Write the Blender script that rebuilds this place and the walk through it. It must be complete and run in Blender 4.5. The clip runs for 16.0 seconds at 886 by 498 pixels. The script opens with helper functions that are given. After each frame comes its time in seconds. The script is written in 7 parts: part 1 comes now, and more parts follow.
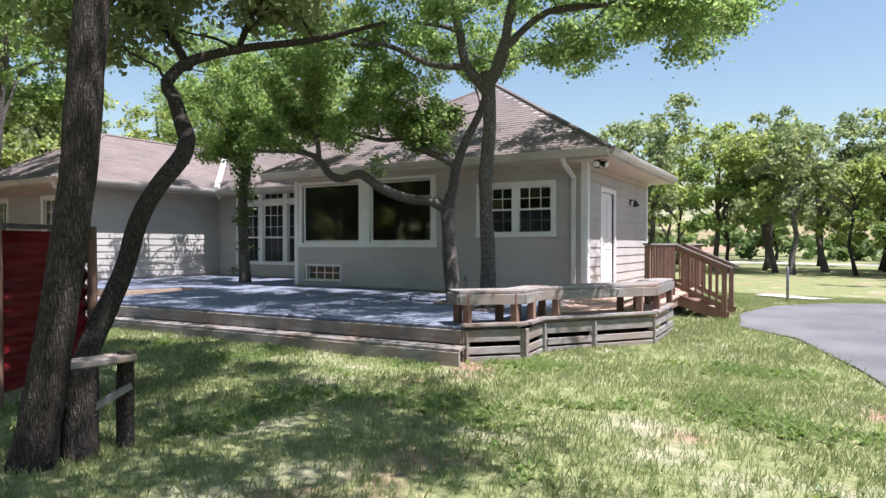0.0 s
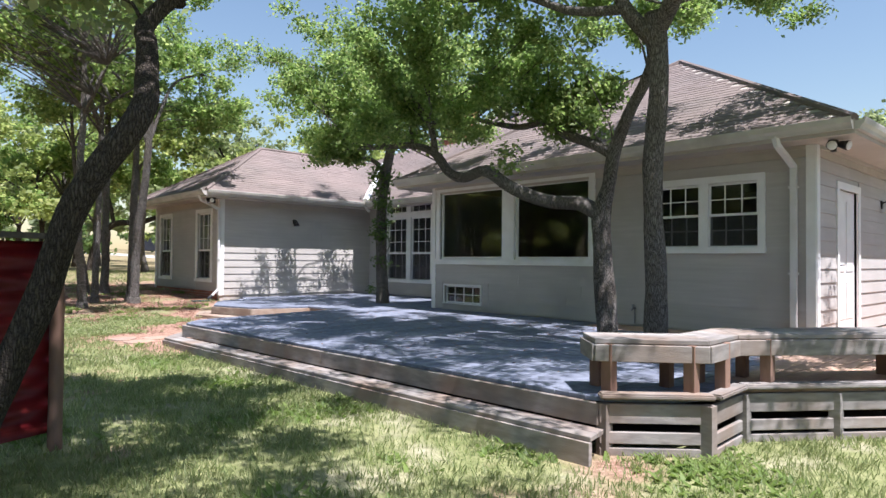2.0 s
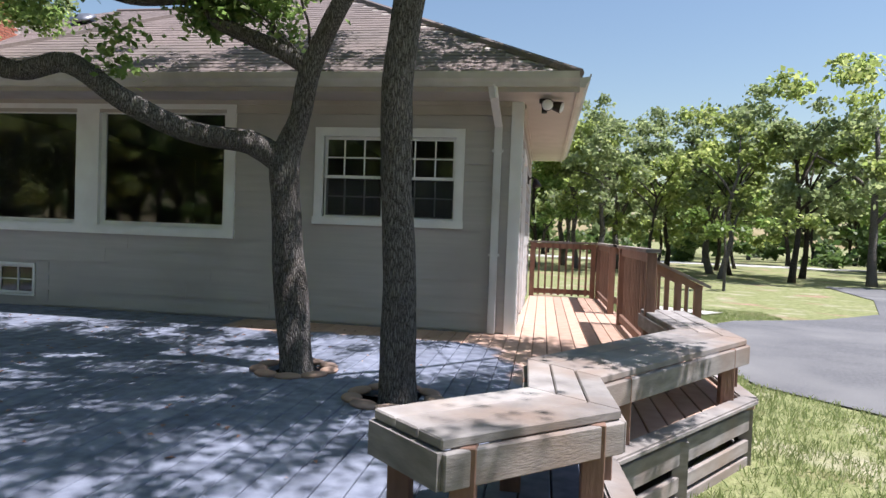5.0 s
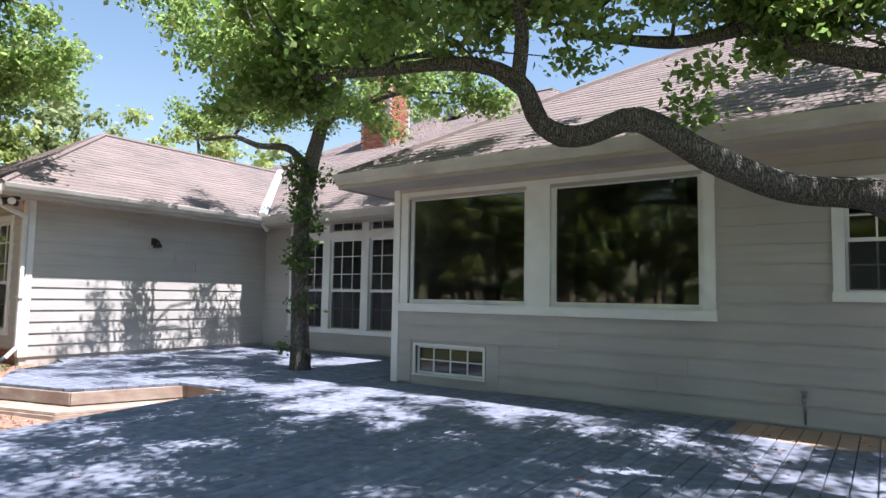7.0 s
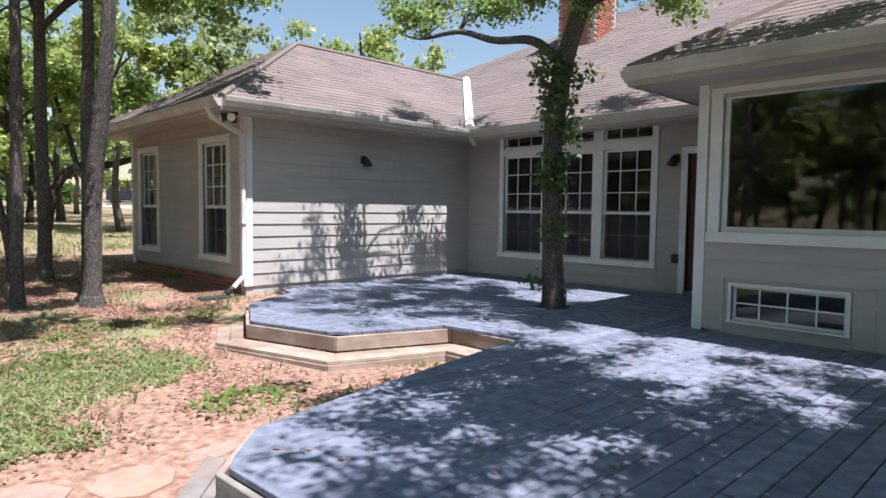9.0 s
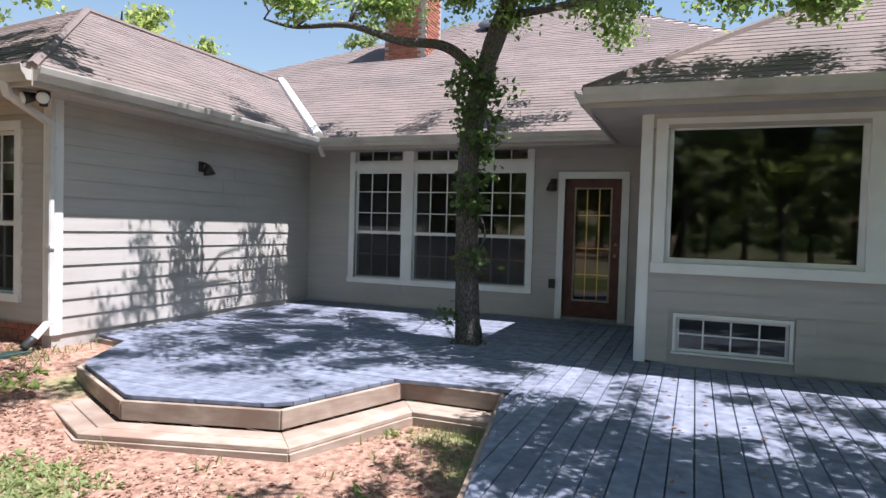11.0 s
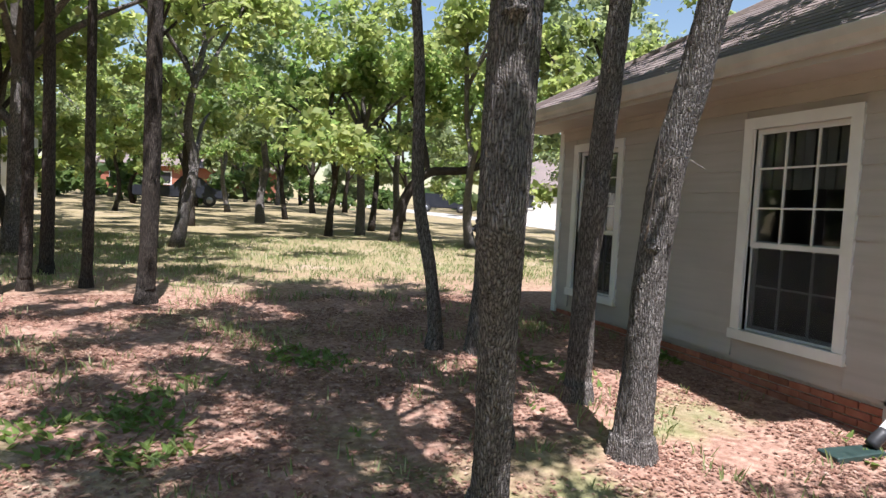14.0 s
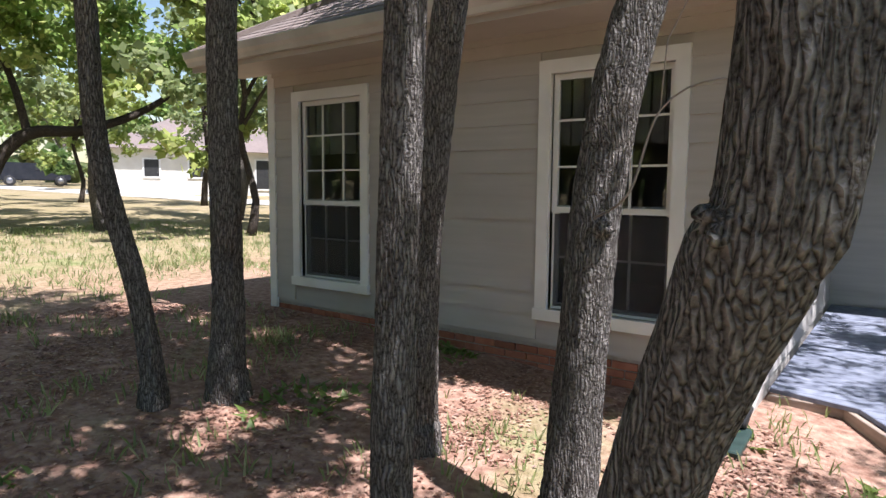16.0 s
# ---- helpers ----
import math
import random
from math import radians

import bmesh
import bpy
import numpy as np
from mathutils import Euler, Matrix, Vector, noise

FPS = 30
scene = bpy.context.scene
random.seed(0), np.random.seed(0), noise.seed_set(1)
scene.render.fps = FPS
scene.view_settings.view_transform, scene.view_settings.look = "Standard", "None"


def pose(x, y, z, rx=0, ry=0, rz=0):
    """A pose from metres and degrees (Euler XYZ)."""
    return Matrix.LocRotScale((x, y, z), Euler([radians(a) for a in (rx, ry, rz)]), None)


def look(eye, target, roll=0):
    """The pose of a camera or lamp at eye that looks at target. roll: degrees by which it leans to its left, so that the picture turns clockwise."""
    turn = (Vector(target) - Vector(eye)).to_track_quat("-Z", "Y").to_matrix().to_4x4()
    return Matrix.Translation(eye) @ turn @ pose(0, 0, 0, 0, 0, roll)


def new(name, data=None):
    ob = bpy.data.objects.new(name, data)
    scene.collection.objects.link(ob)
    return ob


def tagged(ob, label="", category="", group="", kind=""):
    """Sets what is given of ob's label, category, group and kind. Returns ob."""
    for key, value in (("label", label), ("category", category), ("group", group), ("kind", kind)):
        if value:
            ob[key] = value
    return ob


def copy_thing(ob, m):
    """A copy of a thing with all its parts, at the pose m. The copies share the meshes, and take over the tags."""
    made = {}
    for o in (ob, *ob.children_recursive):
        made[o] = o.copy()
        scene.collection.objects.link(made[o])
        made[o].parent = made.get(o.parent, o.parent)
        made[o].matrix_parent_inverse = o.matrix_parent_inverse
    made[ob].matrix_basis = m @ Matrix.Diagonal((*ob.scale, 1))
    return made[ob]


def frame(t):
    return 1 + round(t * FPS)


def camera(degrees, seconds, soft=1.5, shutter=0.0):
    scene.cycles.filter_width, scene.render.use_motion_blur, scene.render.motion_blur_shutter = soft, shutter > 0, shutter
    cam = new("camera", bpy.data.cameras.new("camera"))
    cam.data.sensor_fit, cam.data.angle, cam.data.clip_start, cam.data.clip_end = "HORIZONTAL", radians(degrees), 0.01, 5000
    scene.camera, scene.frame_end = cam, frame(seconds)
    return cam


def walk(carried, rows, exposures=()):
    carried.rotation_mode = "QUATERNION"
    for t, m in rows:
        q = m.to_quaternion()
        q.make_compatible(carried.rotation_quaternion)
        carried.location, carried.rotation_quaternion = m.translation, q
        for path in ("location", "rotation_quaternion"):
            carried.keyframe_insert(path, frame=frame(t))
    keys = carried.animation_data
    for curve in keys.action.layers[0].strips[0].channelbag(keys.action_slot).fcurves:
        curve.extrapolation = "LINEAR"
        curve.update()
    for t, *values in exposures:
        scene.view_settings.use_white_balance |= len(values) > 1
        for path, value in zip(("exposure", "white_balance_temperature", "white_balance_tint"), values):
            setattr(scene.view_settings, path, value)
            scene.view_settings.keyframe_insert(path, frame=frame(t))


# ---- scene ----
cam = camera(70, 16.0)
PATH = [
    (0, (11.422, -12.055, 1.453), (10.411, -10.330, 1.439), -0.0),
    (0.5, (11.173, -11.353, 1.440), (10.107, -9.660, 1.431), 0.1),
    (1, (10.920, -10.674, 1.442), (9.763, -9.042, 1.441), 0.5),
    (1.5, (10.669, -9.986, 1.448), (9.367, -8.467, 1.464), 0.6),
    (2, (10.411, -9.361, 1.460), (8.944, -8.002, 1.498), 0.5),
    (2.5, (10.089, -8.835, 1.463), (8.563, -7.544, 1.525), 0.6),
    (3, (9.660, -8.342, 1.454), (8.258, -6.918, 1.535), 0.2),
    (3.5, (9.153, -7.906, 1.423), (8.031, -6.251, 1.449), 0.4),
    (3.7, (8.966, -7.781, 1.426), (7.969, -6.048, 1.391), 0.5),
    (5.8, (7.124, -6.952, 1.617), (6.970, -4.958, 1.637), 2.2),
    (6, (6.888, -6.888, 1.606), (6.569, -4.916, 1.713), 2.2),
    (6.5, (6.278, -6.813, 1.576), (5.525, -4.972, 1.781), 1.3),
    (7, (5.598, -6.840, 1.591), (4.453, -5.207, 1.742), 1.0),
    (7.5, (4.897, -6.813, 1.640), (3.490, -5.392, 1.631), 0.5),
    (8, (4.232, -6.820, 1.664), (2.710, -5.525, 1.582), 0.8),
    (8.5, (3.615, -6.823, 1.675), (2.084, -5.539, 1.593), 1.0),
    (9, (3.025, -6.817, 1.692), (1.593, -5.426, 1.570), 0.7),
    (9.2, (2.787, -6.826, 1.701), (1.420, -5.372, 1.581), 0.9),
    (11.3, (0.160, -7.104, 1.811), (-0.555, -5.237, 1.745), 1.7),
    (11.5, (-0.096, -7.091, 1.816), (-0.960, -5.288, 1.772), 1.7),
    (12, (-0.773, -6.959, 1.785), (-1.933, -5.330, 1.813), 2.0),
    (12.5, (-1.466, -6.882, 1.769), (-2.873, -5.462, 1.774), 2.2),
    (13, (-2.075, -6.854, 1.781), (-3.733, -5.738, 1.717), 2.2),
    (13.5, (-2.557, -6.858, 1.828), (-4.394, -6.075, 1.727), 2.9),
    (14, (-2.974, -6.901, 1.855), (-4.846, -6.206, 1.739), 2.9),
    (14.5, (-3.469, -6.937, 1.872), (-5.240, -6.023, 1.704), 2.6),
    (15, (-4.041, -6.904, 1.869), (-5.665, -5.753, 1.667), 1.6),
    (15.5, (-4.617, -6.814, 1.860), (-6.065, -5.451, 1.643), 1.0),
    (16, (-5.150, -6.774, 1.856), (-6.332, -5.172, 1.667), 0.5),
]
walk(cam, [(t, look(eye, target, roll)) for t, eye, target, roll in PATH], [(0.0, 1.15, 6150, 15), (2.0, 1.15, 6150, 15), (3.0, 1.3, 6150, 15), (3.7, 1.3, 6150, 15), (5.8, 0.78, 6150, 15), (6.1, 0.88, 6150, 15), (6.5, 1.32, 6150, 15), (7.5, 1.45, 6150, 15), (8.2, 1.25, 6150, 15), (9.0, 1.05, 6150, 15), (11.4, 1.2, 6150, 15), (12.0, 1.0, 6150, 15), (13.0, 0.95, 6150, 15), (13.8, 1.2, 6150, 15), (14.5, 1.12, 6150, 15), (15.1, 1.08, 6150, 15), (16.0, 1.28, 6150, 15)])

# ---- light ----
SUN_TO = Vector((1.0, -0.03, 2.3)).normalized()
world = bpy.data.worlds.new("sky")
world.use_nodes = True
scene.world = world
wn = world.node_tree.nodes
sky = wn.new("ShaderNodeTexSky")
sky.sky_type, sky.sun_disc = 'NISHITA', False
sky.sun_elevation = math.asin(SUN_TO.z)
sky.sun_rotation = math.atan2(SUN_TO.x, SUN_TO.y)
sky.air_density, sky.dust_density, sky.ozone_density = 1.5, 0.5, 1.6
wn["Background"].inputs["Strength"].default_value = 0.067
world.node_tree.links.new(sky.outputs["Color"], wn["Background"].inputs["Color"])
sun_data = bpy.data.lights.new("sun", 'SUN')
sun_data.energy, sun_data.angle, sun_data.color = 5.0, radians(0.53), (1.0, 0.975, 0.965)
sun = new("sun", sun_data)
sun.matrix_world = look(SUN_TO * 60, (0, 0, 0))


# ---- materials ----
def mk(name, c1, c2, scale=6.0, rough=0.7, bump=0.2, fine=40.0, metal=0.0, stretch=(1, 1, 1), c3=None, big=0.6,
       rand=0.0, dist=0.01, spec=0.4):
    """Two-scale noise material: c1 to c2 by grain, c3 by large stains, rand: brightness change from object to object."""
    m = bpy.data.materials.new(name)
    m.use_nodes = True
    nt = m.node_tree
    n, l = nt.nodes, nt.links
    bsdf = n["Principled BSDF"]
    co = n.new("ShaderNodeNewGeometry")
    mp = n.new("ShaderNodeMapping")
    mp.inputs["Scale"].default_value = stretch
    l.new(co.outputs["Position"], mp.inputs["Vector"])
    na = n.new("ShaderNodeTexNoise")
    na.inputs["Scale"].default_value, na.inputs["Detail"].default_value = scale, 6
    l.new(mp.outputs["Vector"], na.inputs["Vector"])
    ramp = n.new("ShaderNodeValToRGB")
    ramp.color_ramp.elements[0].position, ramp.color_ramp.elements[1].position = 0.32, 0.68
    ramp.color_ramp.elements[0].color, ramp.color_ramp.elements[1].color = (*c1, 1), (*c2, 1)
    l.new(na.outputs["Fac"], ramp.inputs["Fac"])
    col = ramp.outputs["Color"]
    if c3:
        nb = n.new("ShaderNodeTexNoise")
        nb.inputs["Scale"].default_value, nb.inputs["Detail"].default_value = big, 4
        l.new(co.outputs["Position"], nb.inputs["Vector"])
        rb = n.new("ShaderNodeMapRange")
        rb.inputs["From Min"].default_value, rb.inputs["From Max"].default_value = 0.45, 0.68
        l.new(nb.outputs["Fac"], rb.inputs["Value"])
        mx = n.new("ShaderNodeMix")
        mx.data_type = 'RGBA'
        l.new(rb.outputs["Result"], mx.inputs["Factor"])
        l.new(col, mx.inputs["A"])
        mx.inputs["B"].default_value = (*c3, 1)
        col = mx.outputs["Result"]
    if rand:
        oi = n.new("ShaderNodeObjectInfo")
        mr = n.new("ShaderNodeMapRange")
        mr.inputs["To Min"].default_value, mr.inputs["To Max"].default_value = 1 - rand, 1 + rand
        l.new(oi.outputs["Random"], mr.inputs["Value"])
        hs = n.new("ShaderNodeHueSaturation")
        l.new(mr.outputs["Result"], hs.inputs["Value"])
        l.new(col, hs.inputs["Color"])
        col = hs.outputs["Color"]
    l.new(col, bsdf.inputs["Base Color"])
    bsdf.inputs["Roughness"].default_value, bsdf.inputs["Metallic"].default_value = rough, metal
    bsdf.inputs["Specular IOR Level"].default_value = spec
    if bump:
        nf = n.new("ShaderNodeTexNoise")
        nf.inputs["Scale"].default_value, nf.inputs["Detail"].default_value = fine, 5
        l.new(mp.outputs["Vector"], nf.inputs["Vector"])
        bp = n.new("ShaderNodeBump")
        bp.inputs["Strength"].default_value, bp.inputs["Distance"].default_value = bump, dist
        l.new(nf.outputs["Fac"], bp.inputs["Height"])
        l.new(bp.outputs["Normal"], bsdf.inputs["Normal"])
    return m


SIDING = mk("painted_siding", (0.425, 0.393, 0.365), (0.475, 0.442, 0.412), 3, 0.65, 0.15, 60, stretch=(0.4, 0.4, 6), c3=(0.40, 0.367, 0.338), big=0.9, rand=0.03, spec=0.2)
TRIM = mk("white_trim", (0.74, 0.72, 0.70), (0.80, 0.79, 0.77), 5, 0.5, 0.1, 60, c3=(0.70, 0.68, 0.65), big=1.5)
SOFFIT = mk("soffit_paint", (0.43, 0.385, 0.335), (0.49, 0.44, 0.39), 4, 0.6, 0.1, 40, c3=(0.40, 0.355, 0.305))
GUTTER = mk("gutter_metal", (0.50, 0.465, 0.425), (0.57, 0.535, 0.495), 3, 0.4, 0.05, 30, c3=(0.40, 0.365, 0.33), big=2)
BARN = mk("dark_red_door", (0.075, 0.022, 0.016), (0.12, 0.04, 0.03), 6, 0.45, 0.1)
STEEL = mk("grey_metal", (0.20, 0.20, 0.21), (0.30, 0.30, 0.31), 9, 0.4, 0.05, metal=0.8)
BLACK = mk("black_plastic", (0.02, 0.02, 0.022), (0.035, 0.035, 0.035), 9, 0.5, 0.1)
BRASS = mk("brass", (0.5, 0.36, 0.14), (0.6, 0.44, 0.2), 9, 0.3, 0.0, metal=1.0)
BRICKM = mk("red_brick", (0.30, 0.10, 0.06), (0.40, 0.16, 0.10), 12, 0.85, 0.4, 60, rand=0.25)
MORTAR = mk("mortar", (0.36, 0.33, 0.30), (0.45, 0.42, 0.38), 20, 0.9, 0.4, 80)
GREYWOOD = mk("weathered_wood", (0.18, 0.16, 0.148), (0.32, 0.29, 0.268), 5, 0.85, 0.25, 34, stretch=(1, 1, 4), c3=(0.24, 0.175, 0.135), big=1.6, rand=0.18)
REDWOOD = mk("brown_stained_wood", (0.165, 0.09, 0.062), (0.25, 0.14, 0.097), 6, 0.75, 0.4, 30, stretch=(2, 2, 0.5), c3=(0.24, 0.15, 0.11), rand=0.15)
BLOND = mk("newer_pine_board", (0.26, 0.20, 0.155), (0.39, 0.31, 0.25), 5, 0.85, 0.25, 40, stretch=(1, 1, 5), c3=(0.24, 0.165, 0.125), big=2.2, rand=0.15)
DARKWOOD = mk("dark_wood", (0.05, 0.04, 0.033), (0.10, 0.085, 0.07), 6, 0.9, 0.5, 30)


def bark_mat(name, dark, light, warm, scale=80.0):
    """Furrowed bark: upright plates with dark cracks between them."""
    m = bpy.data.materials.new(name)
    m.use_nodes = True
    n, l = m.node_tree.nodes, m.node_tree.links
    b = n["Principled BSDF"]
    ge = n.new("ShaderNodeNewGeometry")
    wn_ = n.new("ShaderNodeTexNoise")
    wn_.inputs["Scale"].default_value, wn_.inputs["Detail"].default_value = 7, 4
    l.new(ge.outputs["Position"], wn_.inputs["Vector"])
    sc = n.new("ShaderNodeVectorMath")
    sc.operation = 'MULTIPLY_ADD'
    l.new(wn_.outputs["Color"], sc.inputs[0])
    sc.inputs[1].default_value = (0.05, 0.05, 0.06)
    l.new(ge.outputs["Position"], sc.inputs[2])
    mp = n.new("ShaderNodeMapping")
    mp.inputs["Scale"].default_value = (1, 1, 0.13)
    l.new(sc.outputs[0], mp.inputs["Vector"])
    vo = n.new("ShaderNodeTexVoronoi")
    vo.feature = 'DISTANCE_TO_EDGE'
    vo.inputs["Scale"].default_value = scale
    l.new(mp.outputs["Vector"], vo.inputs["Vector"])
    fn = n.new("ShaderNodeTexNoise")
    fn.inputs["Scale"].default_value, fn.inputs["Detail"].default_value = 90, 6
    l.new(ge.outputs["Position"], fn.inputs["Vector"])
    ad = n.new("ShaderNodeMath")
    ad.operation = 'MULTIPLY_ADD'
    l.new(fn.outputs["Fac"], ad.inputs[0])
    ad.inputs[1].default_value = 0.5
    l.new(vo.outputs["Distance"], ad.inputs[2])
    rp = n.new("ShaderNodeValToRGB")
    e = rp.color_ramp.elements
    e[0].position, e[1].position = 0.18, 0.60
    e[0].color, e[1].color = (*dark, 1), (*light, 1)
    mid = e.new(0.33)
    mid.color = (*[(a * 0.62 + c * 0.38) for a, c in zip(dark, light)], 1)
    l.new(ad.outputs[0], rp.inputs["Fac"])
    bn = n.new("ShaderNodeTexNoise")
    bn.inputs["Scale"].default_value, bn.inputs["Detail"].default_value = 1.6, 4
    l.new(ge.outputs["Position"], bn.inputs["Vector"])
    mr = n.new("ShaderNodeMapRange")
    mr.inputs["From Min"].default_value, mr.inputs["From Max"].default_value, mr.inputs["To Max"].default_value = 0.42, 0.68, 0.65
    l.new(bn.outputs["Fac"], mr.inputs["Value"])
    mx = n.new("ShaderNodeMix")
    mx.data_type, mx.blend_type = 'RGBA', 'MULTIPLY'
    l.new(mr.outputs["Result"], mx.inputs["Factor"])
    l.new(rp.outputs["Color"], mx.inputs["A"])
    mx.inputs["B"].default_value = (*warm, 1)
    l.new(mx.outputs["Result"], b.inputs["Base Color"])
    b.inputs["Roughness"].default_value, b.inputs["Specular IOR Level"].default_value = 0.95, 0.12
    bp = n.new("ShaderNodeBump")
    bp.inputs["Strength"].default_value, bp.inputs["Distance"].default_value = 1.0, 0.03
    l.new(ad.outputs[0], bp.inputs["Height"])
    l.new(bp.outputs["Normal"], b.inputs["Normal"])
    return m


BARK = bark_mat("oak_bark", (0.022, 0.017, 0.014), (0.31, 0.283, 0.26), (0.80, 0.73, 0.67), 74.0)
# Darker copy of the oak bark, with tree shade put into the colour.
SHADEBARK = bark_mat("shaded_bark", (0.016, 0.013, 0.011), (0.12, 0.10, 0.085), (0.75, 0.70, 0.62), 64.0)
ASPHALT = mk("old_asphalt", (0.085, 0.083, 0.085), (0.14, 0.137, 0.138), 30, 0.9, 0.5, 120, c3=(0.17, 0.165, 0.16), big=0.5)
CONCRETE = mk("concrete", (0.40, 0.38, 0.34), (0.52, 0.49, 0.44), 8, 0.9, 0.3, 60, c3=(0.36, 0.33, 0.29))
STONE = mk("flat_stone", (0.24, 0.165, 0.13), (0.36, 0.26, 0.21), 7, 0.9, 0.5, 30, c3=(0.40, 0.25, 0.17))
REDTIN = mk("red_corrugated_metal", (0.19, 0.012, 0.015), (0.27, 0.02, 0.022), 4, 0.4, 0.08, 20, c3=(0.14, 0.012, 0.012), big=2)
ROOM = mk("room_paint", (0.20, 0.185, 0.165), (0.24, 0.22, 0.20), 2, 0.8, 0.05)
CURTAIN = mk("curtain_cloth", (0.30, 0.28, 0.26), (0.36, 0.34, 0.31), 14, 0.9, 0.3, 40)
SHED = mk("far_wall_paint", (0.62, 0.58, 0.52), (0.70, 0.66, 0.60), 2, 0.8, 0.1)
CARPAINT = mk("dark_car_paint", (0.02, 0.022, 0.03), (0.03, 0.032, 0.04), 3, 0.2, 0.0)
TYRE = mk("tyre_rubber", (0.02, 0.02, 0.02), (0.035, 0.035, 0.035), 20, 0.85, 0.2)
BRONZE = mk("dark_bronze", (0.035, 0.03, 0.028), (0.06, 0.052, 0.048), 20, 0.45, 0.15, metal=0.6)
GREENPIPE = mk("green_plastic", (0.018, 0.036, 0.032), (0.03, 0.055, 0.048), 8, 0.5, 0.1)


def leaf_mat(name, c1, c2, c3, trans=0.35):
    m = bpy.data.materials.new(name)
    m.use_nodes = True
    n, l = m.node_tree.nodes, m.node_tree.links
    bsdf = n["Principled BSDF"]
    ge = n.new("ShaderNodeNewGeometry")
    ramp = n.new("ShaderNodeValToRGB")
    ramp.color_ramp.elements[0].color, ramp.color_ramp.elements[1].color = (*c1, 1), (*c2, 1)
    mid = ramp.color_ramp.elements.new(0.75)
    mid.color = (*c3, 1)
    l.new(ge.outputs["Random Per Island"], ramp.inputs["Fac"])
    nz = n.new("ShaderNodeTexNoise")
    nz.inputs["Scale"].default_value = 0.8
    l.new(ge.outputs["Position"], nz.inputs["Vector"])
    mr = n.new("ShaderNodeMapRange")
    mr.inputs["To Min"].default_value, mr.inputs["To Max"].default_value = 0.65, 1.35
    l.new(nz.outputs["Fac"], mr.inputs["Value"])
    hs = n.new("ShaderNodeHueSaturation")
    l.new(mr.outputs["Result"], hs.inputs["Value"])
    l.new(ramp.outputs["Color"], hs.inputs["Color"])
    l.new(hs.outputs["Color"], bsdf.inputs["Base Color"])
    bsdf.inputs["Roughness"].default_value = 0.5
    bsdf.inputs["Specular IOR Level"].default_value = 0.3
    tr = n.new("ShaderNodeBsdfTranslucent")
    h2 = n.new("ShaderNodeHueSaturation")
    h2.inputs["Saturation"].default_value, h2.inputs["Value"].default_value = 1.05, 2.15
    l.new(hs.outputs["Color"], h2.inputs["Color"])
    l.new(h2.outputs["Color"], tr.inputs["Color"])
    mix = n.new("ShaderNodeMixShader")
    mix.inputs["Fac"].default_value = trans
    l.new(bsdf.outputs["BSDF"], mix.inputs[1])
    l.new(tr.outputs["BSDF"], mix.inputs[2])
    l.new(mix.outputs["Shader"], n["Material Output"].inputs["Surface"])
    return m


LEAF = leaf_mat("oak_leaf", (0.105, 0.165, 0.046), (0.30, 0.335, 0.125), (0.185, 0.245, 0.082), 0.54)
LEAFDARK = leaf_mat("dark_oak_leaf", (0.06, 0.10, 0.03), (0.14, 0.18, 0.06), (0.09, 0.13, 0.042), 0.42)
LEAFGREY = leaf_mat("grey_green_leaf", (0.12, 0.15, 0.068), (0.28, 0.30, 0.145), (0.18, 0.21, 0.098), 0.5)
WOODLEAF = leaf_mat("sunny_wood_leaf", (0.15, 0.19, 0.055), (0.35, 0.36, 0.14), (0.225, 0.26, 0.09), 0.52)
GRASSM = leaf_mat("grass_blade", (0.15, 0.185, 0.07), (0.35, 0.34, 0.20), (0.235, 0.265, 0.115), 0.35)
WEEDM = leaf_mat("weed_leaf", (0.10, 0.15, 0.035), (0.19, 0.24, 0.075), (0.14, 0.195, 0.05), 0.35)
LITTERM = leaf_mat("dry_leaf", (0.17, 0.085, 0.06), (0.47, 0.335, 0.25), (0.32, 0.18, 0.125), 0.1)


def glass_mat():
    m = bpy.data.materials.new("window_glass")
    m.use_nodes = True
    b = m.node_tree.nodes["Principled BSDF"]
    b.inputs["Base Color"].default_value = (0.62, 0.66, 0.66, 1)
    b.inputs["Roughness"].default_value = 0.02
    b.inputs["Transmission Weight"].default_value = 1.0
    b.inputs["IOR"].default_value = 1.5
    return m


GLASS = glass_mat()


def screen_mat():
    """Fine woven mesh: half open."""
    m = bpy.data.materials.new("screen_mesh")
    m.use_nodes = True
    n, l = m.node_tree.nodes, m.node_tree.links
    b = n["Principled BSDF"]
    b.inputs["Base Color"].default_value = (0.03, 0.032, 0.035, 1)
    b.inputs["Roughness"].default_value = 0.6
    tr = n.new("ShaderNodeBsdfTransparent")
    mix = n.new("ShaderNodeMixShader")
    mix.inputs["Fac"].default_value = 0.42
    l.new(tr.outputs["BSDF"], mix.inputs[1])
    l.new(b.outputs["BSDF"], mix.inputs[2])
    l.new(mix.outputs["Shader"], n["Material Output"].inputs["Surface"])
    return m


SCREEN = screen_mat()


